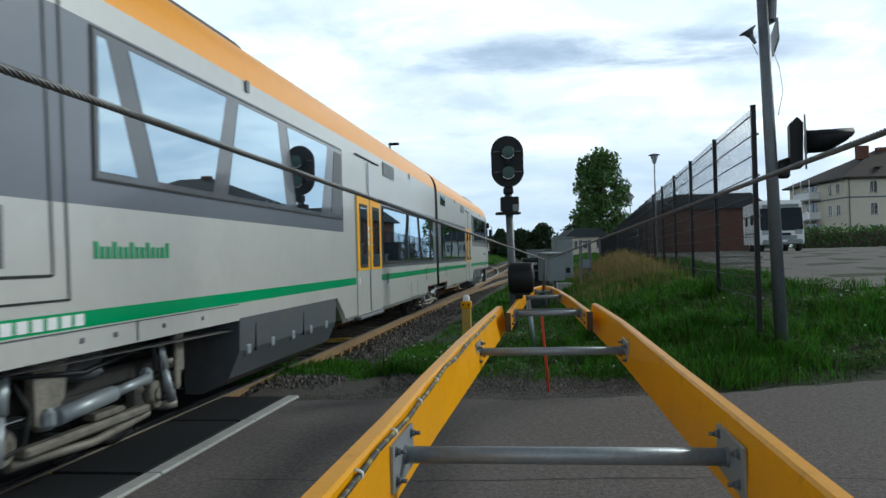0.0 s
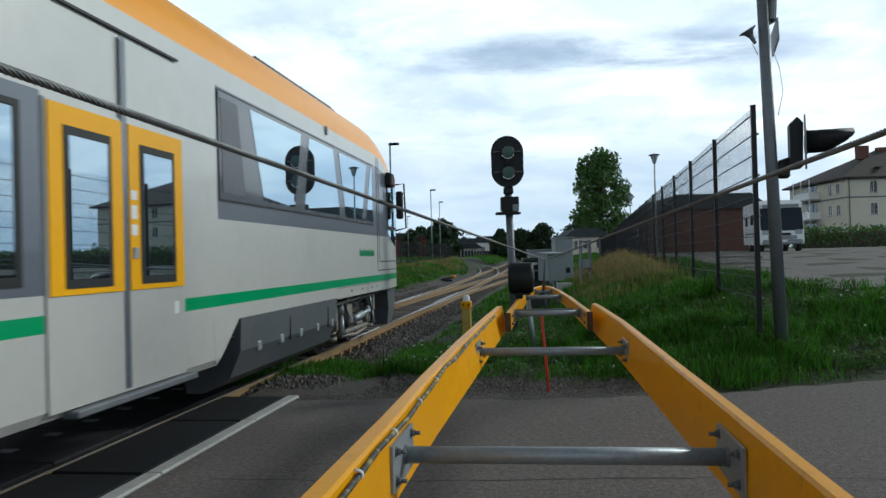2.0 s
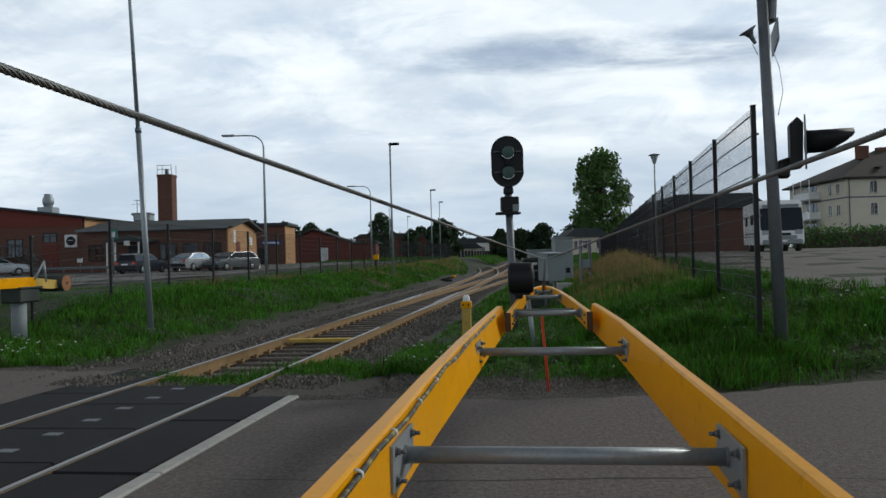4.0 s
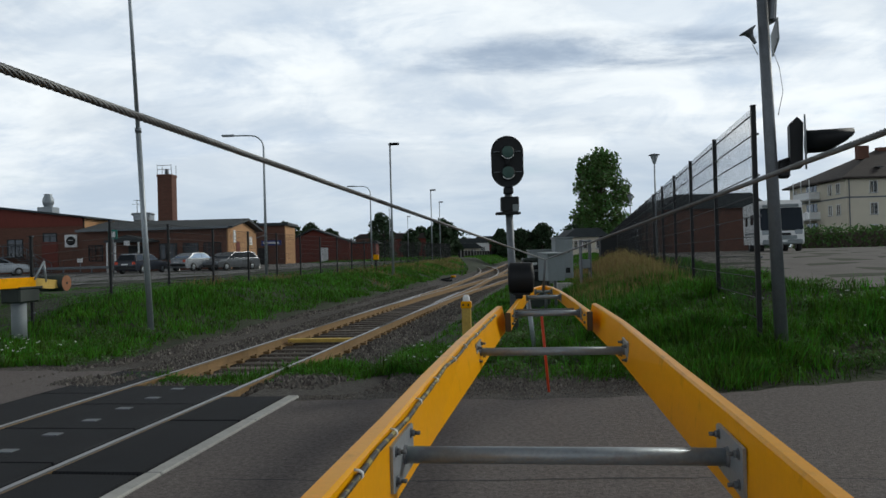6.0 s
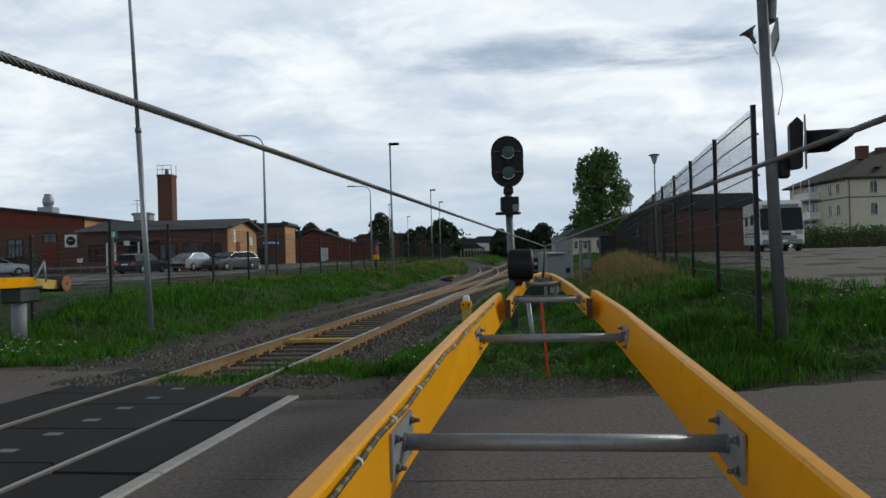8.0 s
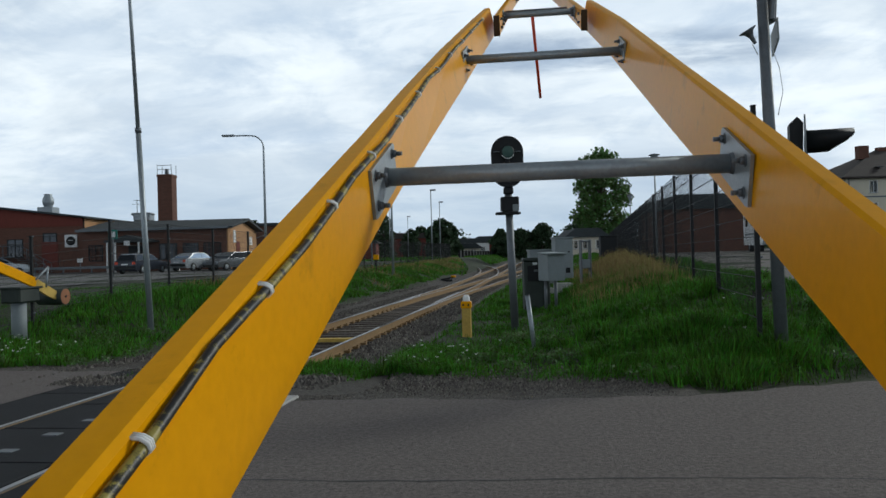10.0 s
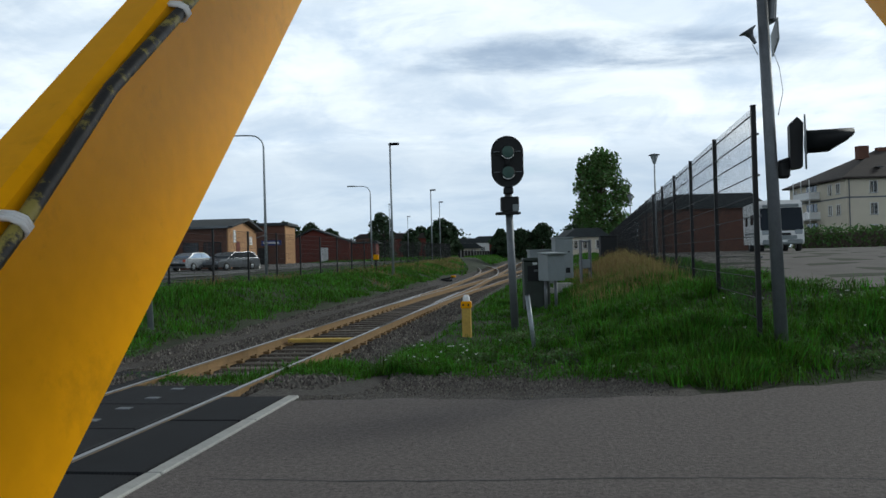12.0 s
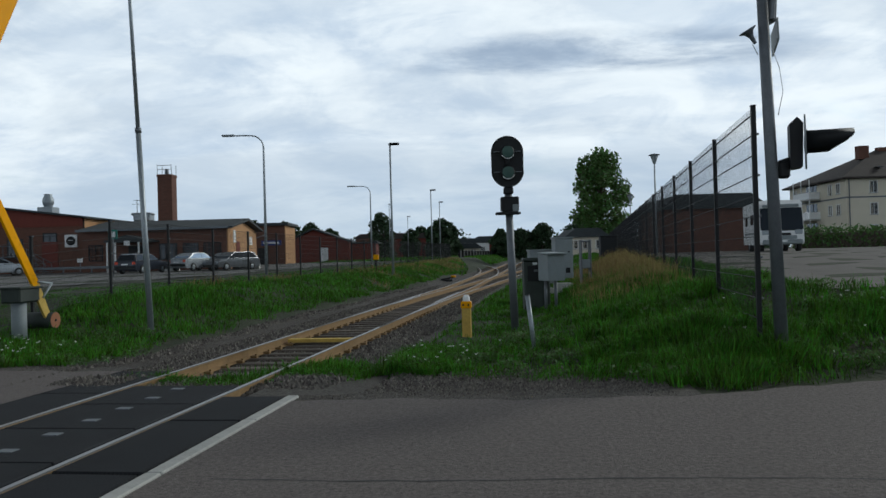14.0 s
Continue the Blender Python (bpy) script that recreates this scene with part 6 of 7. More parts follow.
def make_annex():
    g = far_pose(-31.9, 69.5)
    W, D = 12.8, 10.5
    h = thing("brick_annex", g, "low brown brick building with porch and shallow gable roof", "building")
    part("wall", Shape().box((W / 2, D / 2, 1.7), (W, D, 4.0)), BRICK, h, "brown brick wall")
    # this end faces the sun; its glow is in the brick colour
    part("end_wall", Shape().prism([(0.0, -0.3), (D, -0.3), (D, 3.65), (D / 2, 4.45), (0.0, 3.65)], "x", W + 0.005, W + 0.12), BRICK_LIT, h, "brick end wall with warm sunlight in its colour")
    part("roof", Shape().prism([(-0.7, 3.68), (D / 2, 4.55), (D + 0.6, 3.68), (D + 0.6, 3.82), (D / 2, 4.78), (-0.7, 3.84)], "x", -0.1, W + 0.7), ROOF_FELT, h, "dark felt roof")
    part("fascia", Shape().box((W / 2, -0.72, 3.74), (W + 0.6, 0.05, 0.2)), GALV_DULL, h)
    for x, w in ((1.2, 1.2), (7.6, 1.5), (9.6, 1.3), (11.5, 1.5)):
        dark_window(h, x, 1.75, w, 1.35, -0.02)
    # porch
    po = part("porch", Shape().prism([(3.0, 2.75), (4.9, 3.2), (6.8, 2.75), (6.8, 2.6), (3.0, 2.6)], "y", -2.6, 0), ROOF_FELT, h, "dark porch roof on white posts")
    for x in (3.2, 3.9, 5.9, 6.6):
        part("porch_post", Shape().box((x, -2.4, 1.25), (0.14, 0.14, 2.8), 0.03), WHITE, po)
    part("porch_sign", Shape().box((5.0, -2.65, 2.5), (0.5, 0.05, 0.4)), WHITE, po)
    part("porch_door", Shape().box((4.9, -0.06, 1.1), (1.6, 0.1, 2.4), 0.02), BLACK, po)
    # end wall fittings
    part("end_door", Shape().box((W + 0.14, 3.2, 1.4), (0.06, 1.2, 2.3)), RED_WOOD, h)
    part("end_plate", Shape().box((W + 0.15, 2.0, 3.0), (0.06, 0.8, 1.1)), WHITE, h)
    part("end_plate", Shape().box((W + 0.15, 8.0, 2.7), (0.06, 1.0, 0.8)), WHITE, h)
    part("wall_lamp", Shape().tube((W + 0.1, D - 0.3, 3.0), (W + 0.9, D - 0.3, 3.3), 0.04, n=6).box((W + 1.0, D - 0.3, 3.25), (0.4, 0.3, 0.2), 0.08), GALV, h)
    c = thing("chimney_stack", far_pose(-27.6, 79), "tall square red brick chimney", "chimney")
    part("shaft", Shape().box((0, 0, 4.5), (1.45, 1.45, 9.6), 0.03), BRICK, c, "red-brown brick shaft")
    part("crown", Shape().box((0, 0, 9.35), (1.55, 1.55, 0.3), 0.04), BRICK, c)
    rl = Shape()
    for sx in (-0.7, 0.7):
        for sy in (-0.7, 0.7):
            rl.tube((sx, sy, 9.4), (sx, sy, 10.5), 0.03, n=6)
    rl.tube((-0.7, -0.7, 10.4), (0.7, -0.7, 10.4), 0.025, n=6).tube((-0.7, -0.7, 10.0), (0.7, -0.7, 10.0), 0.025, n=6).tube((0, 0, 9.4), (0, 0, 10.1), 0.2, n=10)
    part("railing", rl, GALV_DULL, c)
    b = thing("small_brick_house", far_pose(-20.6, 94), "small flat-roofed brick house with blue sign", "building")
    part("wall", Shape().box((0, 3, 2.2), (3.4, 6, 5.0)), BRICK, b)
    # sunlit end, painted with the lighter brick
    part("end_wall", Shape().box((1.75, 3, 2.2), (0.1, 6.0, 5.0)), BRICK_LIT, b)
    part("roof", Shape().box((0.1, 3, 4.8), (4.2, 6.8, 0.35), 0.05), ROOF_FELT, b)
    part("sign", Shape().box((0.1, -0.1, 2.6), (2.4, 0.1, 0.6)), SIGN_BLUE, b, "blue sign with unreadable white writing")
    part("sign_bar", Shape().box((0.1, -0.16, 2.6), (1.9, 0.02, 0.22)), WHITE, b)
    part("door", Shape().box((-0.9, -0.05, 0.9), (1.2, 0.08, 2.2)), BLACK, b)
    s = thing("red_shed", far_pose(-17.6, 110), "long dark red wooden shed with white door", "shed")
    part("wall", Shape().box((0, 4, 1.1), (9.0, 8, 3.2)), RED_WOOD, s)
    part("gable", Shape().prism([(-4.5, 2.7), (4.5, 2.7), (-0.5, 4.5)], "y", -0.03, 7.9), RED_WOOD, s)
    part("roof", Shape().prism([(-5.0, 2.6), (-0.5, 4.55), (4.9, 2.6), (4.9, 2.75), (-0.5, 4.75), (-5.0, 2.75)], "y", -0.6, 8.5), ROOF_FELT, s)
    part("door", Shape().box((0.9, -0.06, 0.9), (1.2, 0.08, 2.2)), WHITE, s, "white door")
    part("gate", Shape().box((-2.6, -0.05, 1.0), (3.2, 0.08, 2.3)), RED_WOOD, s)
    w = thing("red_wing", far_pose(-11.4, 112), "low red wooden building wing", "shed")
    part("wall", Shape().box((0, 3, 1.0), (3.6, 6, 3.0)), RED_WOOD, w)
    part("roof", Shape().box((0, 3, 2.6), (4.2, 6.8, 0.25), 0.05), ROOF_FELT, w)
    sg = thing("exit_sign", far_pose(-21.2, 50.5), "green rectangular sign on a thin post", "sign")
    part("post", Shape().tube((0, 0, 0), (0, 0, 2.9), 0.04, n=8), GALV_DULL, sg)
    part("plate", Shape().box((0, 0, 2.75), (0.6, 0.05, 0.6), 0.01), SIGN_GREEN, sg)
    part("plate_mark", Shape().box((0.02, -0.03, 2.75), (0.28, 0.01, 0.34)), WHITE, sg)


make_annex()


def make_blocks():
    s = Shape().prism([(-0.3, 0), (0.3, 0), (0.22, 0.5), (-0.22, 0.5)], "y", -0.3, 0.3)
    me = s.mesh("block", CONCRETE)
    for a, b in ((-22.0, 64.5), (-17.0, 64.6), (-16.4, 64.8), (-15.7, 66.0), (-23.2, 66.5)):
        ob = new("concrete_block", me)
        ob.matrix_basis = far_pose(a, b, 0.03)
        tagged(ob, "pale concrete block on the parking lot", "concrete block", "concrete blocks")
    r = thing("guard_rail", far_pose(-34.0, 66.5), "low grey rail before the brick hall", "guard rail")
    part("rail", Shape().box((5.5, 0, 0.5), (13.0, 0.08, 0.22), 0.02), GALV_DULL, r)
    for k in range(6):
        part("post", Shape().box((-0.6 + k * 2.4, 0.06, 0.2), (0.1, 0.1, 0.7), 0.01), GALV_DULL, r)
    n = thing("notice_board", far_pose(-30.5, 66.0), "small white notice on a thin post", "sign")
    part("post", Shape().tube((0, 0, 0), (0, 0, 1.0), 0.04, n=8), GALV_DULL, n)
    part("plate", Shape().box((0, -0.03, 1.1), (0.45, 0.04, 0.35), 0.01), WHITE, n)


make_blocks()


def make_white_house():
    g = far_pose(50.5, 98, 0.0, turn=-1)
    H_ = 8.6
    h = thing("apartment_house", g, "cream plastered three-storey apartment house with brown hipped roof", "apartment house")
    W, D = 22.0, 16.5
    part("wall", Shape().box((W / 2, D / 2, H_ / 2 - 0.2), (W, D, H_ + 0.4)), PLASTER, h, "cream plaster wall")
    o = 0.8
    part("roof", Shape().add([(-o, -o, H_), (W + o, -o, H_), (W + o, D + o, H_), (-o, D + o, H_), (D / 2, D / 2, H_ + 4.3), (W - D / 2, D / 2, H_ + 4.3), (-o, -o, H_ - 0.2), (W + o, -o, H_ - 0.2), (W + o, D + o, H_ - 0.2), (-o, D + o, H_ - 0.2)],
                             [(0, 1, 5, 4), (1, 2, 5), (2, 3, 4, 5), (3, 0, 4), (6, 7, 1, 0), (7, 8, 2, 1), (8, 9, 3, 2), (9, 6, 0, 3), (9, 8, 7, 6)]), ROOF_TILE, h, "brown tiled hipped roof")
    for x, y in ((5.2, 6.0), (9.0, 8.2)):
        part("chimney", Shape().box((x, y, H_ + 3.7), (1.4, 1.0, 1.8), 0.04), BRICK, h, "brick chimney")
    for x in (5, 9):
        part("skylight", Shape().box((x, 1.6, H_ + 1.35), (0.8, 1.0, 0.1), 0.02, None), GLASS, h)
    part("belt", Shape().box((W / 2, -0.03, 6.1), (W + 0.1, 0.12, 0.18)).box((-0.03, D / 2, 6.1), (0.12, D + 0.1, 0.18)), GALV_DULL, h, "dark string course")
    part("downpipe", Shape().tube((0.35, -0.1, 0), (0.35, -0.1, H_), 0.07, n=8), GALV_DULL, h)
    for z in (7.35, 4.65, 1.9):
        for x in (3.4, 8.0, 12.5):
            window(h, x, z, 0.95, 1.45, -0.02)
        for y in (2.0, 4.2, 14.6):
            window(h, y, z, 1.0, 1.3, -0.02, face="x")
    for z in (6.35, 3.65, 1.0):
        b = part("balcony", Shape().box((-0.75, 9.5, z), (1.5, 5.0, 0.16)), CONCRETE, h, "balcony with white front")
        part("front", Shape().box((-1.45, 9.5, z + 0.55), (0.06, 5.0, 0.9)).box((-0.75, 7.0, z + 0.55), (1.4, 0.06, 0.9)), WHITE if z > 2 else BLACK, b)
        part("rail", Shape().tube((-1.45, 7.0, z + 1.05), (-1.45, 12.0, z + 1.05), 0.03, n=6), GALV_DULL, b)
        for y in (7.0, 9.5, 12.0):
            part("column", Shape().box((-1.42, y, z + 1.35), (0.1, 0.1, 2.6)), WHITE, b)
        part("recess_door", Shape().box((-0.02, 9.5, z + 1.15), (0.05, 3.2, 2.1)), GLASS, b)


make_white_house()


# ---- vehicles ----
def wheel(parent, x, y, r=0.32, w=0.2):
    m = Matrix.Translation((x, y, r)) @ Euler((0, radians(90), 0)).to_matrix().to_4x4()
    wh = part("wheel", Shape().lathe([(r * 0.6, -w / 2), (r * 0.95, -w / 2), (r, -w / 2 + 0.03), (r, w / 2 - 0.03), (r * 0.95, w / 2), (r * 0.6, w / 2)], 20, m), TYRE, parent)
    part("rim", Shape().lathe([(0.0, -w * 0.4), (r * 0.6, -w * 0.45), (r * 0.62, w * 0.45), (0.0, w * 0.4)], 14, m), GALV, wh)


def make_car(m, paint, label, estate=False, lorry=1.0):
    """A car along its own y axis, its rear at -y."""
    c = thing("parked_car", m, label, "car", "parked cars")
    Lh, hw = 2.3, 0.88
    if estate:
        upper = [(-2.2, 0.95), (-1.95, 1.42), (-1.6, 1.5), (0.3, 1.48), (1.15, 0.98)]
    else:
        upper = [(-1.9, 0.98), (-1.1, 1.38), (-0.7, 1.43), (0.2, 1.41), (1.1, 0.98)]
    lower = [(-Lh, 0.35), (-Lh - 0.03, 0.6), (-Lh, 0.85), (-Lh + 0.1, 0.97), (1.1, 0.98), (2.0, 0.86), (Lh - 0.05, 0.72), (Lh, 0.5), (Lh - 0.1, 0.28), (-Lh + 0.1, 0.25)]
    s = Shape()

    def loft(outline, wz):
        n = len(outline)
        for lat in (1, -1):
            s.add([(lat * wz(z), y, z) for y, z in outline], [tuple(range(n)) if lat > 0 else tuple(range(n - 1, -1, -1))])
        s.add([(wz(z), y, z) for y, z in outline] + [(-wz(z), y, z) for y, z in outline], [(i, (i + 1) % n, n + (i + 1) % n, n + i) for i in range(n)], False)
    loft(lower, lambda z: hw - 0.04 * abs(z - 0.65) / 0.35)
    loft(upper + [], lambda z: hw - 0.06 - 0.22 * max(0, z - 0.96) / 0.5)
    body = part("body", s, paint, c)
    g = [(y * 0.93, 0.99 + (z - 0.98) * 0.86 if z > 1.0 else 1.0) for y, z in upper]
    for lat in (1, -1):
        xx = lat * (hw - 0.06)
        pts = [(xx - lat * (0.2 * max(0, z - 0.96) / 0.5) + lat * 0.012, y, z) for y, z in g]
        part("side_window", Shape().add(pts, [tuple(range(len(pts)))]).add([(p[0] - lat * 0.01, p[1], p[2]) for p in pts], [tuple(range(len(pts)))]), CAR_GLASS, c)
    (y0, z0), (y1, z1) = upper[0], upper[1]
    part("rear_window", Shape().add([(-0.66, y0 - 0.01 + 0.1 * (y1 - y0), z0 + 0.12 * (z1 - z0)), (0.66, y0 - 0.01 + 0.1 * (y1 - y0), z0 + 0.12 * (z1 - z0)), (0.55, y1 - 0.03, z1 - 0.03), (-0.55, y1 - 0.03, z1 - 0.03)], [(0, 1, 2, 3)]), CAR_GLASS, c)
    part("windscreen", Shape().add([(-0.7, 1.1, 1.02), (0.7, 1.1, 1.02), (0.58, 0.32, 1.44), (-0.58, 0.32, 1.44)], [(0, 1, 2, 3)]), CAR_GLASS, c)
    for sx in (-0.7, 0.7):
        part("tail_light", Shape().box((sx, -Lh - 0.01, 0.8), (0.26, 0.06, 0.2), 0.02), RED_ORANGE, c)
        part("headlight", Shape().box((sx, Lh - 0.06, 0.66), (0.3, 0.08, 0.14), 0.03), GALV, c)
        part("mirror", Shape().box((sx * 1.36, 0.75, 1.0), (0.2, 0.1, 0.14), 0.03), paint, c)
    part("bumper", Shape().box((0, -Lh - 0.02, 0.48), (1.6, 0.1, 0.2), 0.04).box((0, Lh - 0.04, 0.42), (1.6, 0.1, 0.18), 0.04), BLACK, c)
    part("plate_bar", Shape().box((0, -Lh - 0.06, 0.7), (0.5, 0.02, 0.11)), WHITE, c)
    for sx in (-0.8, 0.8):
        for yy in (-1.4, 1.42):
            wheel(c, sx, yy)
    return c


make_car(far_pose(-23.0, 60, 0.03, -10), CAR_BLUE, "dark blue estate car parked on the lot", True)
make_car(far_pose(-19.7, 62.5, 0.03, -20), CAR_SILVER, "silver saloon car parked on the lot")
make_car(far_pose(-18.2, 67.5, 0.03, -24), CAR_SILVER, "pale silver car parked between two others")
make_car(far_pose(-17.1, 63.5, 0.03, 150), CAR_GREY, "grey estate car parked on the lot", True)
make_car(far_pose(-35.3, 62, 0.03, -50), CAR_SILVER, "silver car parked by the brick hall")
def make_motorhome():
    c = thing("motorhome", far_pose(19.0, 44.2, 0.03, 166), "white motorhome parked on the gravelled yard", "motorhome")
    # its front at +y
    prof = [(-6.6, 0.45), (-6.7, 2.75), (-6.5, 2.92), (-0.4, 2.92), (0.08, 2.7), (0.25, 2.4), (0.52, 1.28), (0.64, 1.15), (0.66, 0.55), (0.55, 0.4)]
    part("body", Shape().prism(prof, "x", -1.13, 1.13), WHITE, c, "white body")
    part("windscreen", Shape().add([(-1.09, 0.27, 2.46), (1.09, 0.27, 2.46), (1.11, 0.56, 1.24), (-1.11, 0.56, 1.24)], [(0, 1, 2, 3)]), CAR_GLASS, c)
    for sx in (-1, 1):
        part("cab_window", Shape().box((sx * 1.135, -0.55, 1.75), (0.02, 0.9, 0.7), 0.005), CAR_GLASS, c)
        part("side_window", Shape().box((sx * 1.135, -2.6, 1.9), (0.02, 1.2, 0.6), 0.005), CAR_GLASS, c)
        part("side_window", Shape().box((sx * 1.135, -5.0, 1.9), (0.02, 1.0, 0.6), 0.005), CAR_GLASS, c)
        part("headlight", Shape().box((sx * 0.85, 0.63, 1.08), (0.42, 0.1, 0.26), 0.06), GALV, c, "clear headlight")
        part("mirror", Shape().box((sx * 1.33, 0.35, 1.95), (0.2, 0.16, 0.45), 0.06), WHITE, c)
        part("side_stripe", Shape().box((sx * 1.134, -3.0, 1.1), (0.01, 6.0, 0.12)), CABINET, c)
        for yy in (-0.35, -4.4):
            wheel(c, sx * 0.98, yy, 0.36, 0.24)
    part("wiper_panel", Shape().box((0, 0.60, 1.2), (2.1, 0.06, 0.08), 0.02), BLACK, c)
    part("lower_panel", Shape().box((0, 0.67, 0.80), (1.5, 0.03, 0.2), 0.01), CABINET, c)
    part("sun_blind", Shape().box((0, 0.24, 2.58), (1.9, 0.12, 0.16), 0.03), CABINET, c)
    part("grille", Shape().box((0, 0.66, 0.98), (0.9, 0.06, 0.14), 0.02), BLACK, c)
    part("bumper", Shape().box((0, 0.62, 0.55), (2.1, 0.16, 0.3), 0.06), CABINET, c)
    part("plate_bar", Shape().box((0, 0.71, 0.6), (0.5, 0.02, 0.11)), WHITE, c)
    part("roof_hatch", Shape().box((0, -2.5, 3.0), (0.8, 0.8, 0.14), 0.05).box((0, -5.2, 3.0), (0.6, 0.6, 0.14), 0.05), WHITE, c)


make_motorhome()


# ---- trees, hedge, woods ----
def leaf_cloud(centres, radii, count, size, seed, squash=1.0):
    rng = np.random.default_rng(seed)
    centres, radii = np.array(centres, float), np.array(radii, float)
    w = radii ** 2
    idx = rng.choice(len(centres), count, p=w / w.sum())
    d = rng.normal(size=(count, 3))
    d /= np.linalg.norm(d, axis=1)[:, None]
    r = radii[idx] * (0.45 + 0.6 * rng.random(count) ** 0.6)
    P = centres[idx] + d * r[:, None] * np.array([1, 1, squash])
    u = rng.normal(size=(count, 3))
    u /= np.linalg.norm(u, axis=1)[:, None]
    v = np.cross(u, rng.normal(size=(count, 3)))
    v /= np.linalg.norm(v, axis=1)[:, None]
    s = size * rng.uniform(0.5, 1.4, count)[:, None]
    V = np.stack([P - u * s, P + v * s * 0.6, P + u * s, P - v * s * 0.6], 1).reshape(-1, 3)
    F = np.arange(count * 4).reshape(-1, 4)
    return V, F


def make_tree(m, hgt, rad, seed, label, clumps=26, leaves=7000, leaf=0.2, material=None, low=0.22, taper=0.75):
    rng = np.random.default_rng(seed)
    t = thing("tree", m, label, "tree")
    s = Shape()
    s.pipe([(0, 0, -0.3), (0.05, 0.02, hgt * 0.25), (-0.05, 0.05, hgt * 0.55), (0.05, 0, hgt * 0.85)], [hgt * 0.028, hgt * 0.02, hgt * 0.013, hgt * 0.004], 8)
    cs, rs = [], []
    for k in range(clumps):
        f = low + (0.97 - low) * (k + 0.5) / clumps
        prof = rad * (math.sin(math.pi * min(1, (f - low + 0.12) / (1.12 - low))) ** 0.6) * (1 - 0.25 * f)
        a = k * 2.4 + rng.uniform(-0.4, 0.4)
        q = prof * rng.uniform(0.35, 0.8)
        c = (q * math.cos(a), q * math.sin(a), hgt * f)
        cs.append(c)
        rs.append(rad * rng.uniform(0.24, 0.42))
        s.pipe([(0, 0, hgt * f * 0.72), (c[0] * 0.55, c[1] * 0.55, hgt * f * 0.88), c], [hgt * 0.008, hgt * 0.005, hgt * 0.002], 5)
    part("trunk", s, BARK, t, "dark trunk and limbs")
    V, F = leaf_cloud(cs, rs, leaves, leaf, seed + 1, 0.85)
    me = flat("crown", V, F.tolist(), material or LEAF, False)
    part("crown", me, material or LEAF, t, "uneven leafy crown")
    return t


make_tree(far_pose(21.6, 106, -0.2), 13.6, 4.9, 11, "large dense leafy tree by the yard", 34, 10500, 0.25, LEAF, 0.16)
FAR_TREES = [(-11.7, 150, 12, 4.2), (-1.5, 150, 8.3, 3.0), (-0.2, 140, 9.5, 3.6), (2.0, 160, 8.5, 3.2), (-6.5, 160, 8, 3.0), (-4.5, 175, 9.5, 3.4), (5.0, 190, 6.5, 2.6),
             (-26, 130, 8.6, 3.8), (-31, 128, 9.2, 4.2), (-22.5, 135, 8.5, 3.5), (-19.5, 136, 7.6, 2.4), (-45, 100, 8.0, 2.4), (-34.5, 112, 8.5, 2.2), (11, 150, 7.0, 2.8), (15, 150, 8.5, 3.2), (19, 150, 9.0, 3.6), (25, 140, 10, 4.0), (13, 170, 7.5, 3)]
for i, (a, b, hh, r) in enumerate(FAR_TREES):
    make_tree(far_pose(a, b, -0.3), hh * 0.72, r * 0.85, 40 + i, "distant dark green leafy tree", 16, 2600, 0.32, LEAF_FAR, 0.12)


def make_hedge():
    rng = np.random.default_rng(9)
    h = thing("hedge", far_pose(32.5, 71), "dense dark green clipped hedge with stray shoots", "hedge")
    V, F = leaf_cloud([(x, y, z) for x in np.arange(0, 34, 0.8) for y in (0, 0.9) for z in (0.5, 1.3)], [0.75 + 0.18 * math.sin(k * 1.7) for k in range(43 * 4)], 17000, 0.13, 5)
    part("foliage", flat("foliage", V, F.tolist(), LEAF, False), LEAF, h)
    part("stem", Shape().box((17, 0.4, 0.7), (34, 0.9, 1.5), 0.2), BARK, h, "dark woody inside")


make_hedge()


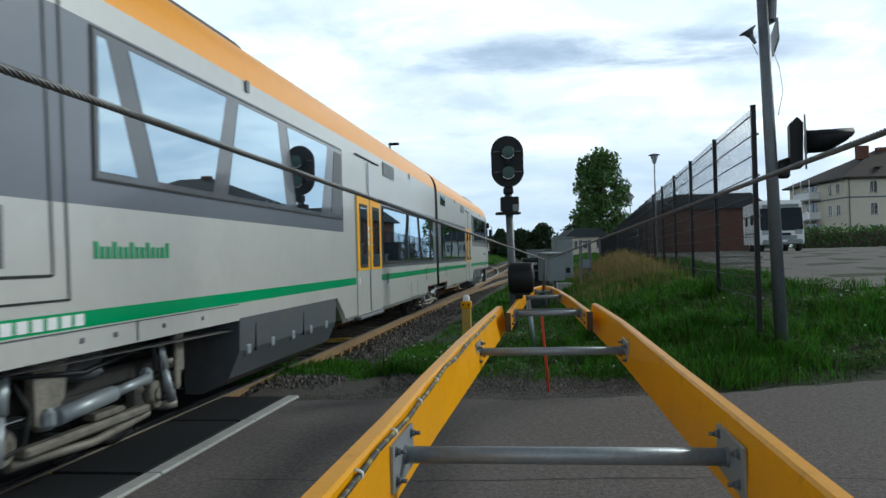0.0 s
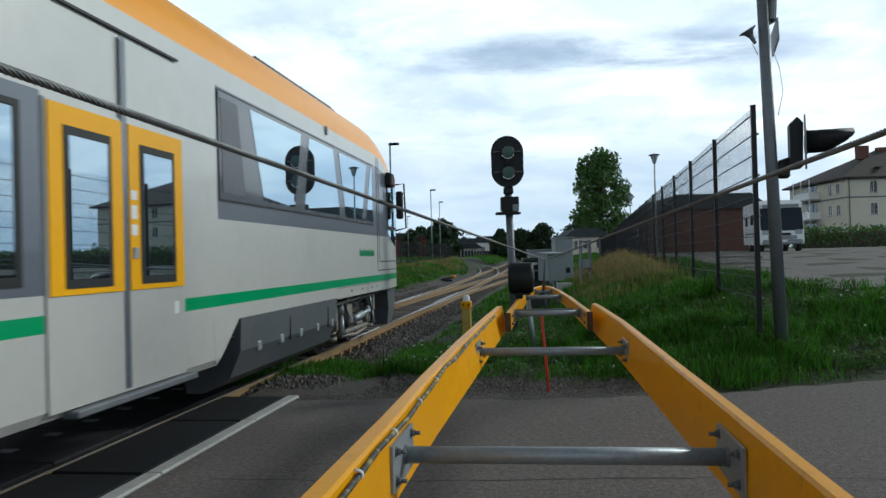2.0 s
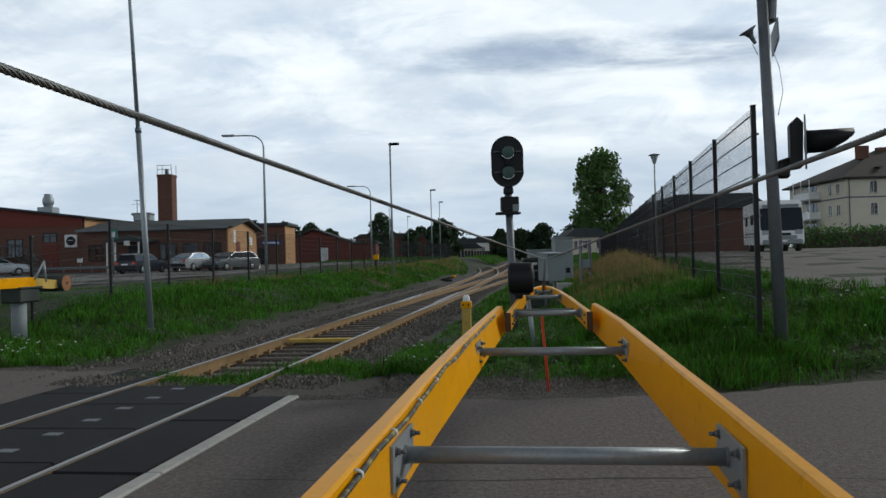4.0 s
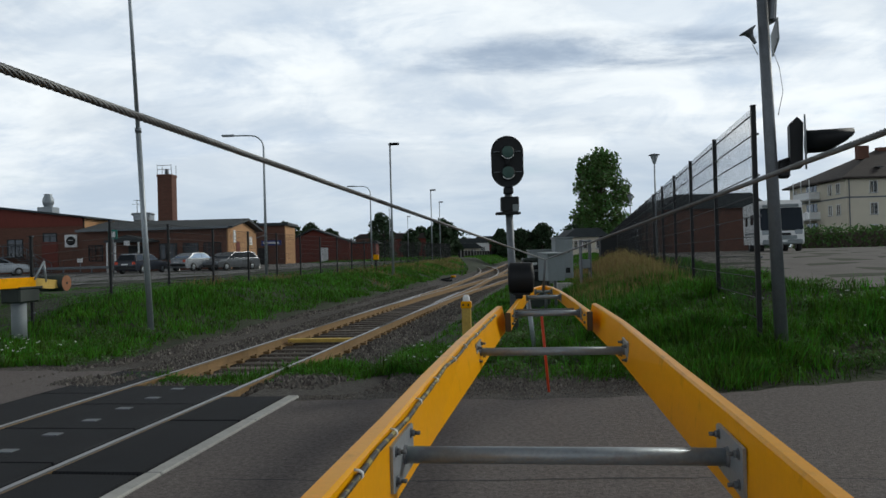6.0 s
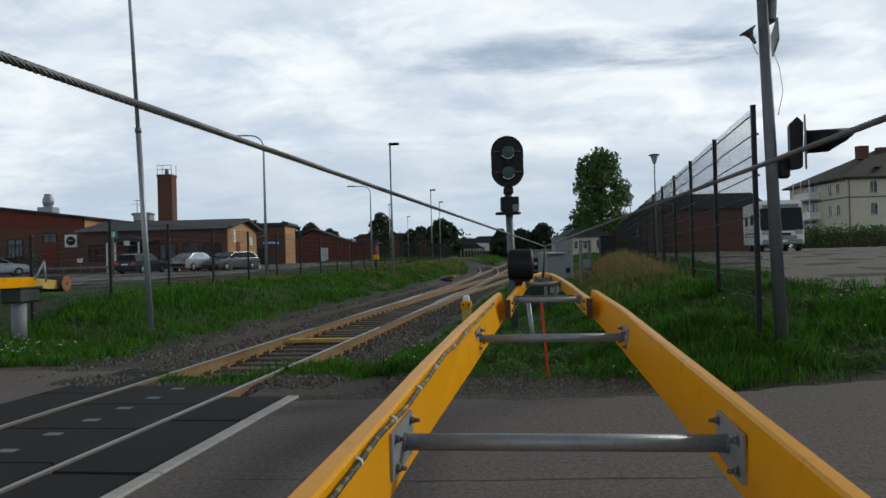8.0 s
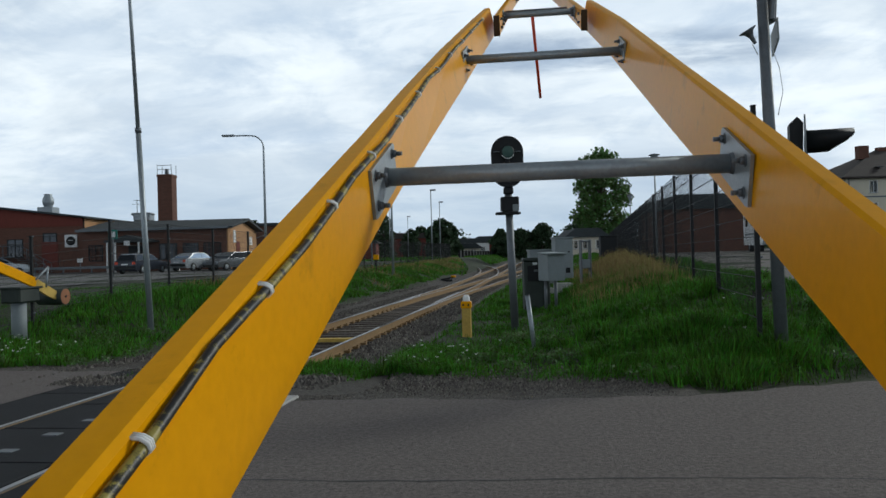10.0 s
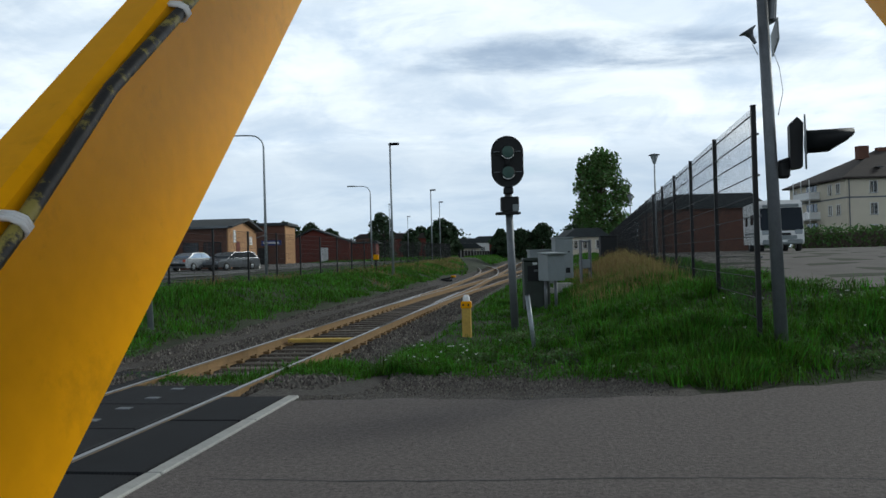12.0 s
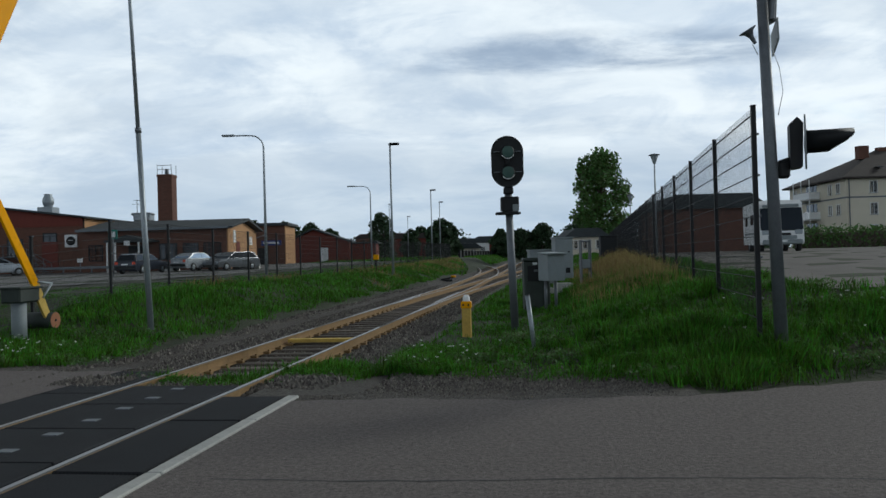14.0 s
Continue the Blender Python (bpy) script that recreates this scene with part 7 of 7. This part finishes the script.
def make_distance():
    """Far woods and houses along the skyline."""
    cs, rs = [], []
    rng = np.random.default_rng(2)
    for k in range(260):
        a = -420 + 840 * k / 260 + rng.uniform(-3, 3)
        b = 330 + 60 * rng.random()
        x, y = far(a, b)
        hh = 4 + 6 * rng.random()
        for q in range(3):
            cs.append((x + rng.uniform(-3, 3), y, 1.4 + hh * (0.25 + 0.3 * q)))
            rs.append(2.2 + 2.2 * rng.random())
    V, F = leaf_cloud(cs, rs, 26000, 0.9, 3)
    tagged(new("far_woods", flat("far_woods", V, F.tolist(), LEAF_FAR, False)), "low dark line of distant woods", "woods", kind="stuff")
    for a, b, w, hh, ma, rf, la in ((3.4, 165, 9, 1.7, PLASTER, ROOF_FELT, "long pale building far along the track"), (-13, 190, 16, 5.0, BRICK, ROOF_TILE, "distant brown house with dark roof"), (6.4, 185, 9, 3.2, WHITE, ROOF_FELT, "distant white house beyond the tracks"),
                                (17.6, 96, 4.8, 2.0, PLASTER, ROOF_FELT, "low beige building behind the yard"), (20.7, 60, 7.5, 3.3, BRICK, ROOF_FELT, "brown building behind the mesh fence"), (-6, 170, 8, 4.2, RED_WOOD, ROOF_TILE, "distant red house among trees"), (16, 200, 16, 4, RED_WOOD, ROOF_FELT, "distant low red house among trees")):
        h = thing("distant_house", far_pose(a, b), la, "house")
        part("wall", Shape().box((0, 4, hh / 2), (w, 8, hh + 0.6)), ma, h)
        part("roof", Shape().prism([(-w / 2 - 0.5, hh), (w / 2 + 0.5, hh), (w / 2 - 1, hh + 1.1), (-w / 2 + 1, hh + 1.1)], "y", -0.5, 8.5), rf, h)
        for k in range(3 if b > 90 else 0):
            window(h, -w / 3 + k * w / 3, hh * 0.55, 1.0, 1.0, -0.02)
    wn = thing("green_noise_wall", pose(0, 0, 0), "long dark fence along the far tracks", "fence")
    s = Shape()
    for k in range(40):
        x, y = -13.5 - 0.3 * k + 0.55 * k, 120 + 2.5 * k
        s.box((x, y, 1.55), (0.3, 2.6, 1.7), 0.02)
    part("boards", s, BLACK, wn)


make_distance()


# ---- grass ----
_table = np.random.default_rng(99).random((128, 128))


def lumps(X, Y, scale, shift=0.0):
    """Smooth random hills and hollows between 0 and 1; scale is their number per metre."""
    u, v = X * scale + shift + 500, Y * scale + shift * 1.7 + 500
    i, j = np.floor(u).astype(int), np.floor(v).astype(int)
    fu, fv = u - i, v - j
    fu, fv = fu * fu * (3 - 2 * fu), fv * fv * (3 - 2 * fv)
    def at(p, q):
        return _table[p % 128, q % 128]
    return (at(i, j) * (1 - fu) + at(i + 1, j) * fu) * (1 - fv) + (at(i, j + 1) * (1 - fu) + at(i + 1, j + 1) * fu) * fv


def tuft(X, Y):
    return np.clip(0.55 * lumps(X, Y, 0.75, 3.0) + 0.5 * lumps(X, Y, 2.1, 11.0) + 0.25 * lumps(X, Y, 5.5, 23.0) - 0.12, 0, 1.2)


def blades(name, X, Y, hmin, hmax, width, material, label, seed, lean=0.85, kind_cat="grass", sink=0.02):
    rng = np.random.default_rng(seed)
    n = len(X)
    Z = height(X, Y) - sink
    a = rng.random(n) * 6.283
    hh = hmin + (hmax - hmin) * np.clip(1.15 * tuft(X, Y) - 0.12 + 0.22 * rng.normal(size=n), 0, 1.3)
    w = width * rng.uniform(0.6, 1.3, n) * (1 + 0.035 * np.maximum(0, Y - 10))
    dx, dy = np.cos(a) * w, np.sin(a) * w
    # blades of a tuft lean the same way, more or less
    la = 12.0 * lumps(X, Y, 1.3, 41.0) + rng.normal(0, 1.0, n)
    ln = hh * lean * rng.random(n)
    lx, ly = np.cos(la) * ln, np.sin(la) * ln
    P = np.empty((n, 5, 3))
    P[:, 0] = np.stack([X - dx, Y - dy, Z], 1)
    P[:, 1] = np.stack([X + dx, Y + dy, Z], 1)
    P[:, 2] = np.stack([X + lx * 0.35 + dx * 0.75, Y + ly * 0.35 + dy * 0.75, Z + hh * 0.6], 1)
    P[:, 3] = np.stack([X + lx * 0.35 - dx * 0.75, Y + ly * 0.35 - dy * 0.75, Z + hh * 0.6], 1)
    P[:, 4] = np.stack([X + lx * 1.3, Y + ly * 1.3, Z + hh * (1 - 0.45 * np.clip(ln / (hh + 1e-6), 0, 1) - 0.1 * rng.random(n))], 1)
    o = np.arange(n)[:, None] * 5
    F = [tuple(q) for q in (o + np.array([[0, 1, 2, 3]])).tolist()] + [tuple(q) for q in (o + np.array([[3, 2, 4]])).tolist()]
    return tagged(new(name, flat(name, P.reshape(-1, 3), F, material, False)), label, kind_cat, kind="stuff")


def patchy(X, Y, rng, scale=0.5, bias=0.0):
    v = 3.2 * (lumps(X, Y, 0.9 * scale, 7.0) - 0.5) + 1.2 * (lumps(X, Y, 2.7 * scale, 17.0) - 0.5)
    return v + bias + rng.normal(0, 0.35, len(X)) > -0.2


def right_fence_x(y):
    return RF[0][0] + (y - RF[0][1]) * (RF[5][0] - RF[0][0]) / (RF[5][1] - RF[0][1])


def grass_edge(x):
    """Where the grass of the bank begins, behind the gravel along the road."""
    return np.interp(x, [-3.4, -2.1, -1.55, -0.8, 0.3, 0.9, 1.4, 1.8], [10.35, 10.45, 10.0, 9.55, 9.45, 9.25, 8.75, 8.6]) + np.maximum(0, road_edge(x) - 8.35) * (np.asarray(x) > 1.2)


def make_grass():
    rng = np.random.default_rng(21)
    # bank on the camera's side of the track: short by the track, lush to the right
    n = 250000
    X, Y = rng.uniform(-2.9, 9.0, n), 8.3 + 22 * rng.random(n) ** 1.35
    ok = (Y > grass_edge(X) + 0.35 * (lumps(X, Y, 2.5, 5.0) - 0.4) + 0.2 * rng.exponential(1.0, n)) & ((X > -2.2 + 0.5 * rng.random(n)) | (rng.random(n) < 0.25))
    ok &= ~((X > right_fence_x(Y) + 1.6) & (Y > 12.6))
    ok &= X > turned_edge(Y) - 0.3
    ok &= rng.random(n) < 0.12 + 1.25 * tuft(X, Y)
    ok &= (X > -0.9) | (Y < 13.2) | (lumps(X, Y, 1.1, 31.0) + 0.15 * rng.normal(size=n) > 0.42)
    X, Y = X[ok], Y[ok]
    low = X < 0.4
    blades("trackside_grass", X[low], Y[low], 0.03, 0.20, 0.0052, GRASS, "short patchy green grass beside the track", 32, 1.1)
    blades("bank_grass", X[~low], Y[~low], 0.05, 0.33, 0.0055, GRASS, "lush green unmown grass on the bank", 22, 1.15)
    # taller tufts
    n = 60000
    X, Y = rng.uniform(0.2, 6.5, n), 8.9 + 6.0 * rng.random(n)
    ok = (Y > grass_edge(X) + 0.3) & (lumps(X, Y, 1.5, 61.0) + 0.5 * lumps(X, Y, 4.0, 13.0) + 0.06 * rng.normal(size=n) > 0.98)
    blades("grass_tufts", X[ok], Y[ok], 0.16, 0.46, 0.006, GRASS, "tall green grass tufts", 23, 1.3)
    n = 26000
    X, Y = rng.normal(-2.0, 0.55, n), rng.normal(11.1, 0.65, n)
    ok = (Y > grass_edge(X) + 0.1) & (X > -3.3) & (lumps(X, Y, 2.2, 71.0) + 0.08 * rng.normal(size=n) > 0.42)
    blades("grass_tufts", X[ok], Y[ok], 0.08, 0.34, 0.0055, GRASS, "green grass tufts at the edge of the gravel", 33, 1.2)
    # dry grass on the crest
    n = 26000
    X, Y = rng.uniform(0.2, 4.6, n), rng.uniform(14.5, 40, n)
    ok = (X < right_fence_x(Y) - 0.1) & (X > 0.35 + 0.02 * (Y - 14) + rng.exponential(0.55, n)) & (Y > 14.8 + rng.exponential(1.6, n)) & (patchy(X, Y, rng, 0.9, 0.2))
    blades("dry_grass", X[ok], Y[ok], 0.12, 0.66, 0.0032, DRY, "tall dry straw-coloured grass on the crest", 24, 0.7)
    # across the track
    n = 200000
    X, Y = rng.uniform(-17.0, -6.3, n), 10.6 + 55 * rng.random(n) ** 1.7
    ok = (Y > road_edge(X) + 0.35 + 0.5 * lumps(X, Y, 1.4, 9.0)) & (X < -7.0 - 0.55 * lumps(X, Y, 0.8, 19.0) - 0.35 * rng.random(n) + (straight_x(Y)))
    ok &= X < np.array([third_centre(float(v)) for v in Y]) - 1.9
    ok &= rng.random(n) < 0.35 + 1.0 * tuft(X, Y)
    near = ok & (X > -11.0)
    low = ok & (X <= -11.0)
    blades("verge_grass", X[near], Y[near], 0.04, 0.30, 0.0068, GRASS, "green grass verge beside the track", 25, 1.1)
    blades("mown_grass", X[low], Y[low], 0.02, 0.07, 0.007, GRASS, "short mown grass beyond the fence", 29)
    n = 22000
    X, Y = rng.uniform(-17, -7, n), rng.uniform(22, 95, n)
    ok = patchy(X, Y, rng, 0.5, -0.2) & (X < -7.6 + straight_x(Y)) & (X < np.array([third_centre(float(v)) for v in Y]) - 2.2) & (X > -11.2) & ((Y > 34) | (X < -10.3))
    blades("verge_dry_grass", X[ok], Y[ok], 0.15, 0.55, 0.006, DRY, "straw-coloured grass by the fence", 26, 0.6)
    # beyond the points, between the tracks and the bank
    n = 30000
    X, Y = rng.uniform(-3.0, 4.0, n), rng.uniform(24, 80, n)
    ok = X > turned_edge(Y) + 0.2
    blades("far_grass", X[ok], Y[ok], 0.08, 0.3, 0.007, GRASS, "green grass beside the diverging track", 27)
    # rough grass about the siding
    n = 30000
    X, Y = rng.uniform(-30, -6.3, n), 60 + 90 * rng.random(n) ** 1.3
    mids = np.array([third_centre(float(v)) for v in Y])
    ok = (X < mids - 1.9) & ((X > -13) | (Y > 96)) | ((X > mids + 2.2) & (X < MID - 2.4) & (Y > 90))
    blades("rough_grass", X[ok], Y[ok], 0.10, 0.38, 0.010, GRASS, "rough grass about the siding", 35)
    # weeds between the rails at the crossing
    n = 24000
    X = np.concatenate([rng.uniform(-5.75, -3.8, n // 2), rng.normal(-3.25, 0.3, n - n // 2)])
    Y = np.concatenate([rng.normal(9.85, 0.22, n // 2), rng.normal(10.65, 0.45, n - n // 2)])
    ok = (Y > 9.5) & (Y < 12.6) & (np.abs(X + 3.735) > 0.06) & (lumps(X, Y, 3.0, 4.0) > 0.3)
    blades("track_weeds", X[ok], Y[ok], 0.08, 0.30, 0.009, GRASS, "bright green weeds growing between the rails", 28, 1.0, sink=-0.1)
    # dead grass trodden into the gravel
    n = 5000
    X, Y = rng.normal(-0.15, 0.4, n), rng.normal(8.75, 0.14, n)
    ok = (lumps(X, Y, 2.5, 3.0) > 0.45) & (Y > road_edge(X) + 0.05)
    blades("dead_grass", X[ok], Y[ok], 0.01, 0.07, 0.004, DRY, "dead trodden grass on the gravel", 34, 2.2)
    # white flower heads
    rng = np.random.default_rng(31)
    pts = [(rng.normal(-1.7, 0.5), rng.normal(11.5, 0.8)) for _ in range(26)] + [(rng.normal(-9.0, 0.5), rng.normal(11.8, 0.35)) for _ in range(40)] + [(rng.uniform(2.5, 6), rng.uniform(10.2, 12.5)) for _ in range(12)]
    s = Shape()
    for x, y in pts:
        z = float(height(x, y)) + rng.uniform(0.14, 0.32)
        for k in range(9):
            a, q = rng.uniform(0, 6.28), rng.uniform(0.0, 0.028)
            r = rng.uniform(0.005, 0.011)
            s.box((x + q * math.cos(a), y + q * math.sin(a), z + rng.uniform(-0.008, 0.008)), (r, r, 0.005))
    tagged(new("white_flowers", s.mesh("white_flowers", FLOWER)), "small white umbel flowers in the grass", "flowers", kind="stuff")


def straight_x(y):
    return np.array([straight_centre(float(v)) - MID for v in np.atleast_1d(y)])


def turned_edge(y):
    return np.array([turned_centre(float(v)) + 1.7 for v in np.atleast_1d(y)])


make_grass()


def make_weeds():
    rng = np.random.default_rng(77)
    spots = [(rng.uniform(-1.6, 5.5), rng.uniform(9.4, 14.0)) for _ in range(110)] + [(rng.uniform(-9.5, -6.9), rng.uniform(11.2, 15)) for _ in range(40)] + [(-3.05 + rng.normal(0, 0.12), 10.5 + rng.normal(0, 0.25)) for _ in range(26)] + [(rng.normal(-4.5, 0.4), rng.normal(9.85, 0.2)) for _ in range(60)] + [(rng.normal(-2.4, 0.4), rng.normal(11.0, 0.4)) for _ in range(30)]
    spots = [(x, y) for x, y in spots if y > float(grass_edge(x)) + 0.2 or -5.2 < x < -2.8]
    cs = [(x, y, float(height(x, y)) + (0.14 if -6 < x < -2.6 else 0.08)) for x, y in spots]
    V, F = leaf_cloud(cs, [rng.uniform(0.08, 0.22) for _ in cs], 17000, 0.026, 78, 0.6)
    tagged(new("weeds", flat("weeds", V, F.tolist(), LEAF, False)), "low broad-leaved green weeds in the grass", "weeds", kind="stuff")


make_weeds()


# ---- what moves ----
def motions():
    speed, start = 12.2, 21.4
    walk(train, [(t, pose(MID, start - speed * t, 0)) for t in (0.0, 2.0, 4.0, 8.0, 14.0)])
    rows = [(0.0, 0), (7.8, 0), (8.0, 0.97), (8.2, 2.7), (8.5, 5.5), (9.3, 13.7), (10.3, 24.2), (10.5, 26.1), (11.0, 30.6), (11.5, 36.1), (12.0, 41.4), (12.5, 46.3), (13.0, 51.6), (13.5, 56.5), (14.0, 61.0)]
    far_rows = [(0.0, 0), (7.8, 0), (8.2, 1.6), (8.6, 4.6), (9.4, 12.2), (10.5, 23.0), (11.0, 28.0), (12.0, 37.0), (13.0, 45.5), (13.5, 50.5), (14.0, 56.0)]
    walk(far_boom, [(t, pose(*FAR_PIVOT, -a)) for t, a in far_rows])
    walk(boom, [(t, pose(*BOOM_PIVOT, a)) for t, a in rows])


motions()
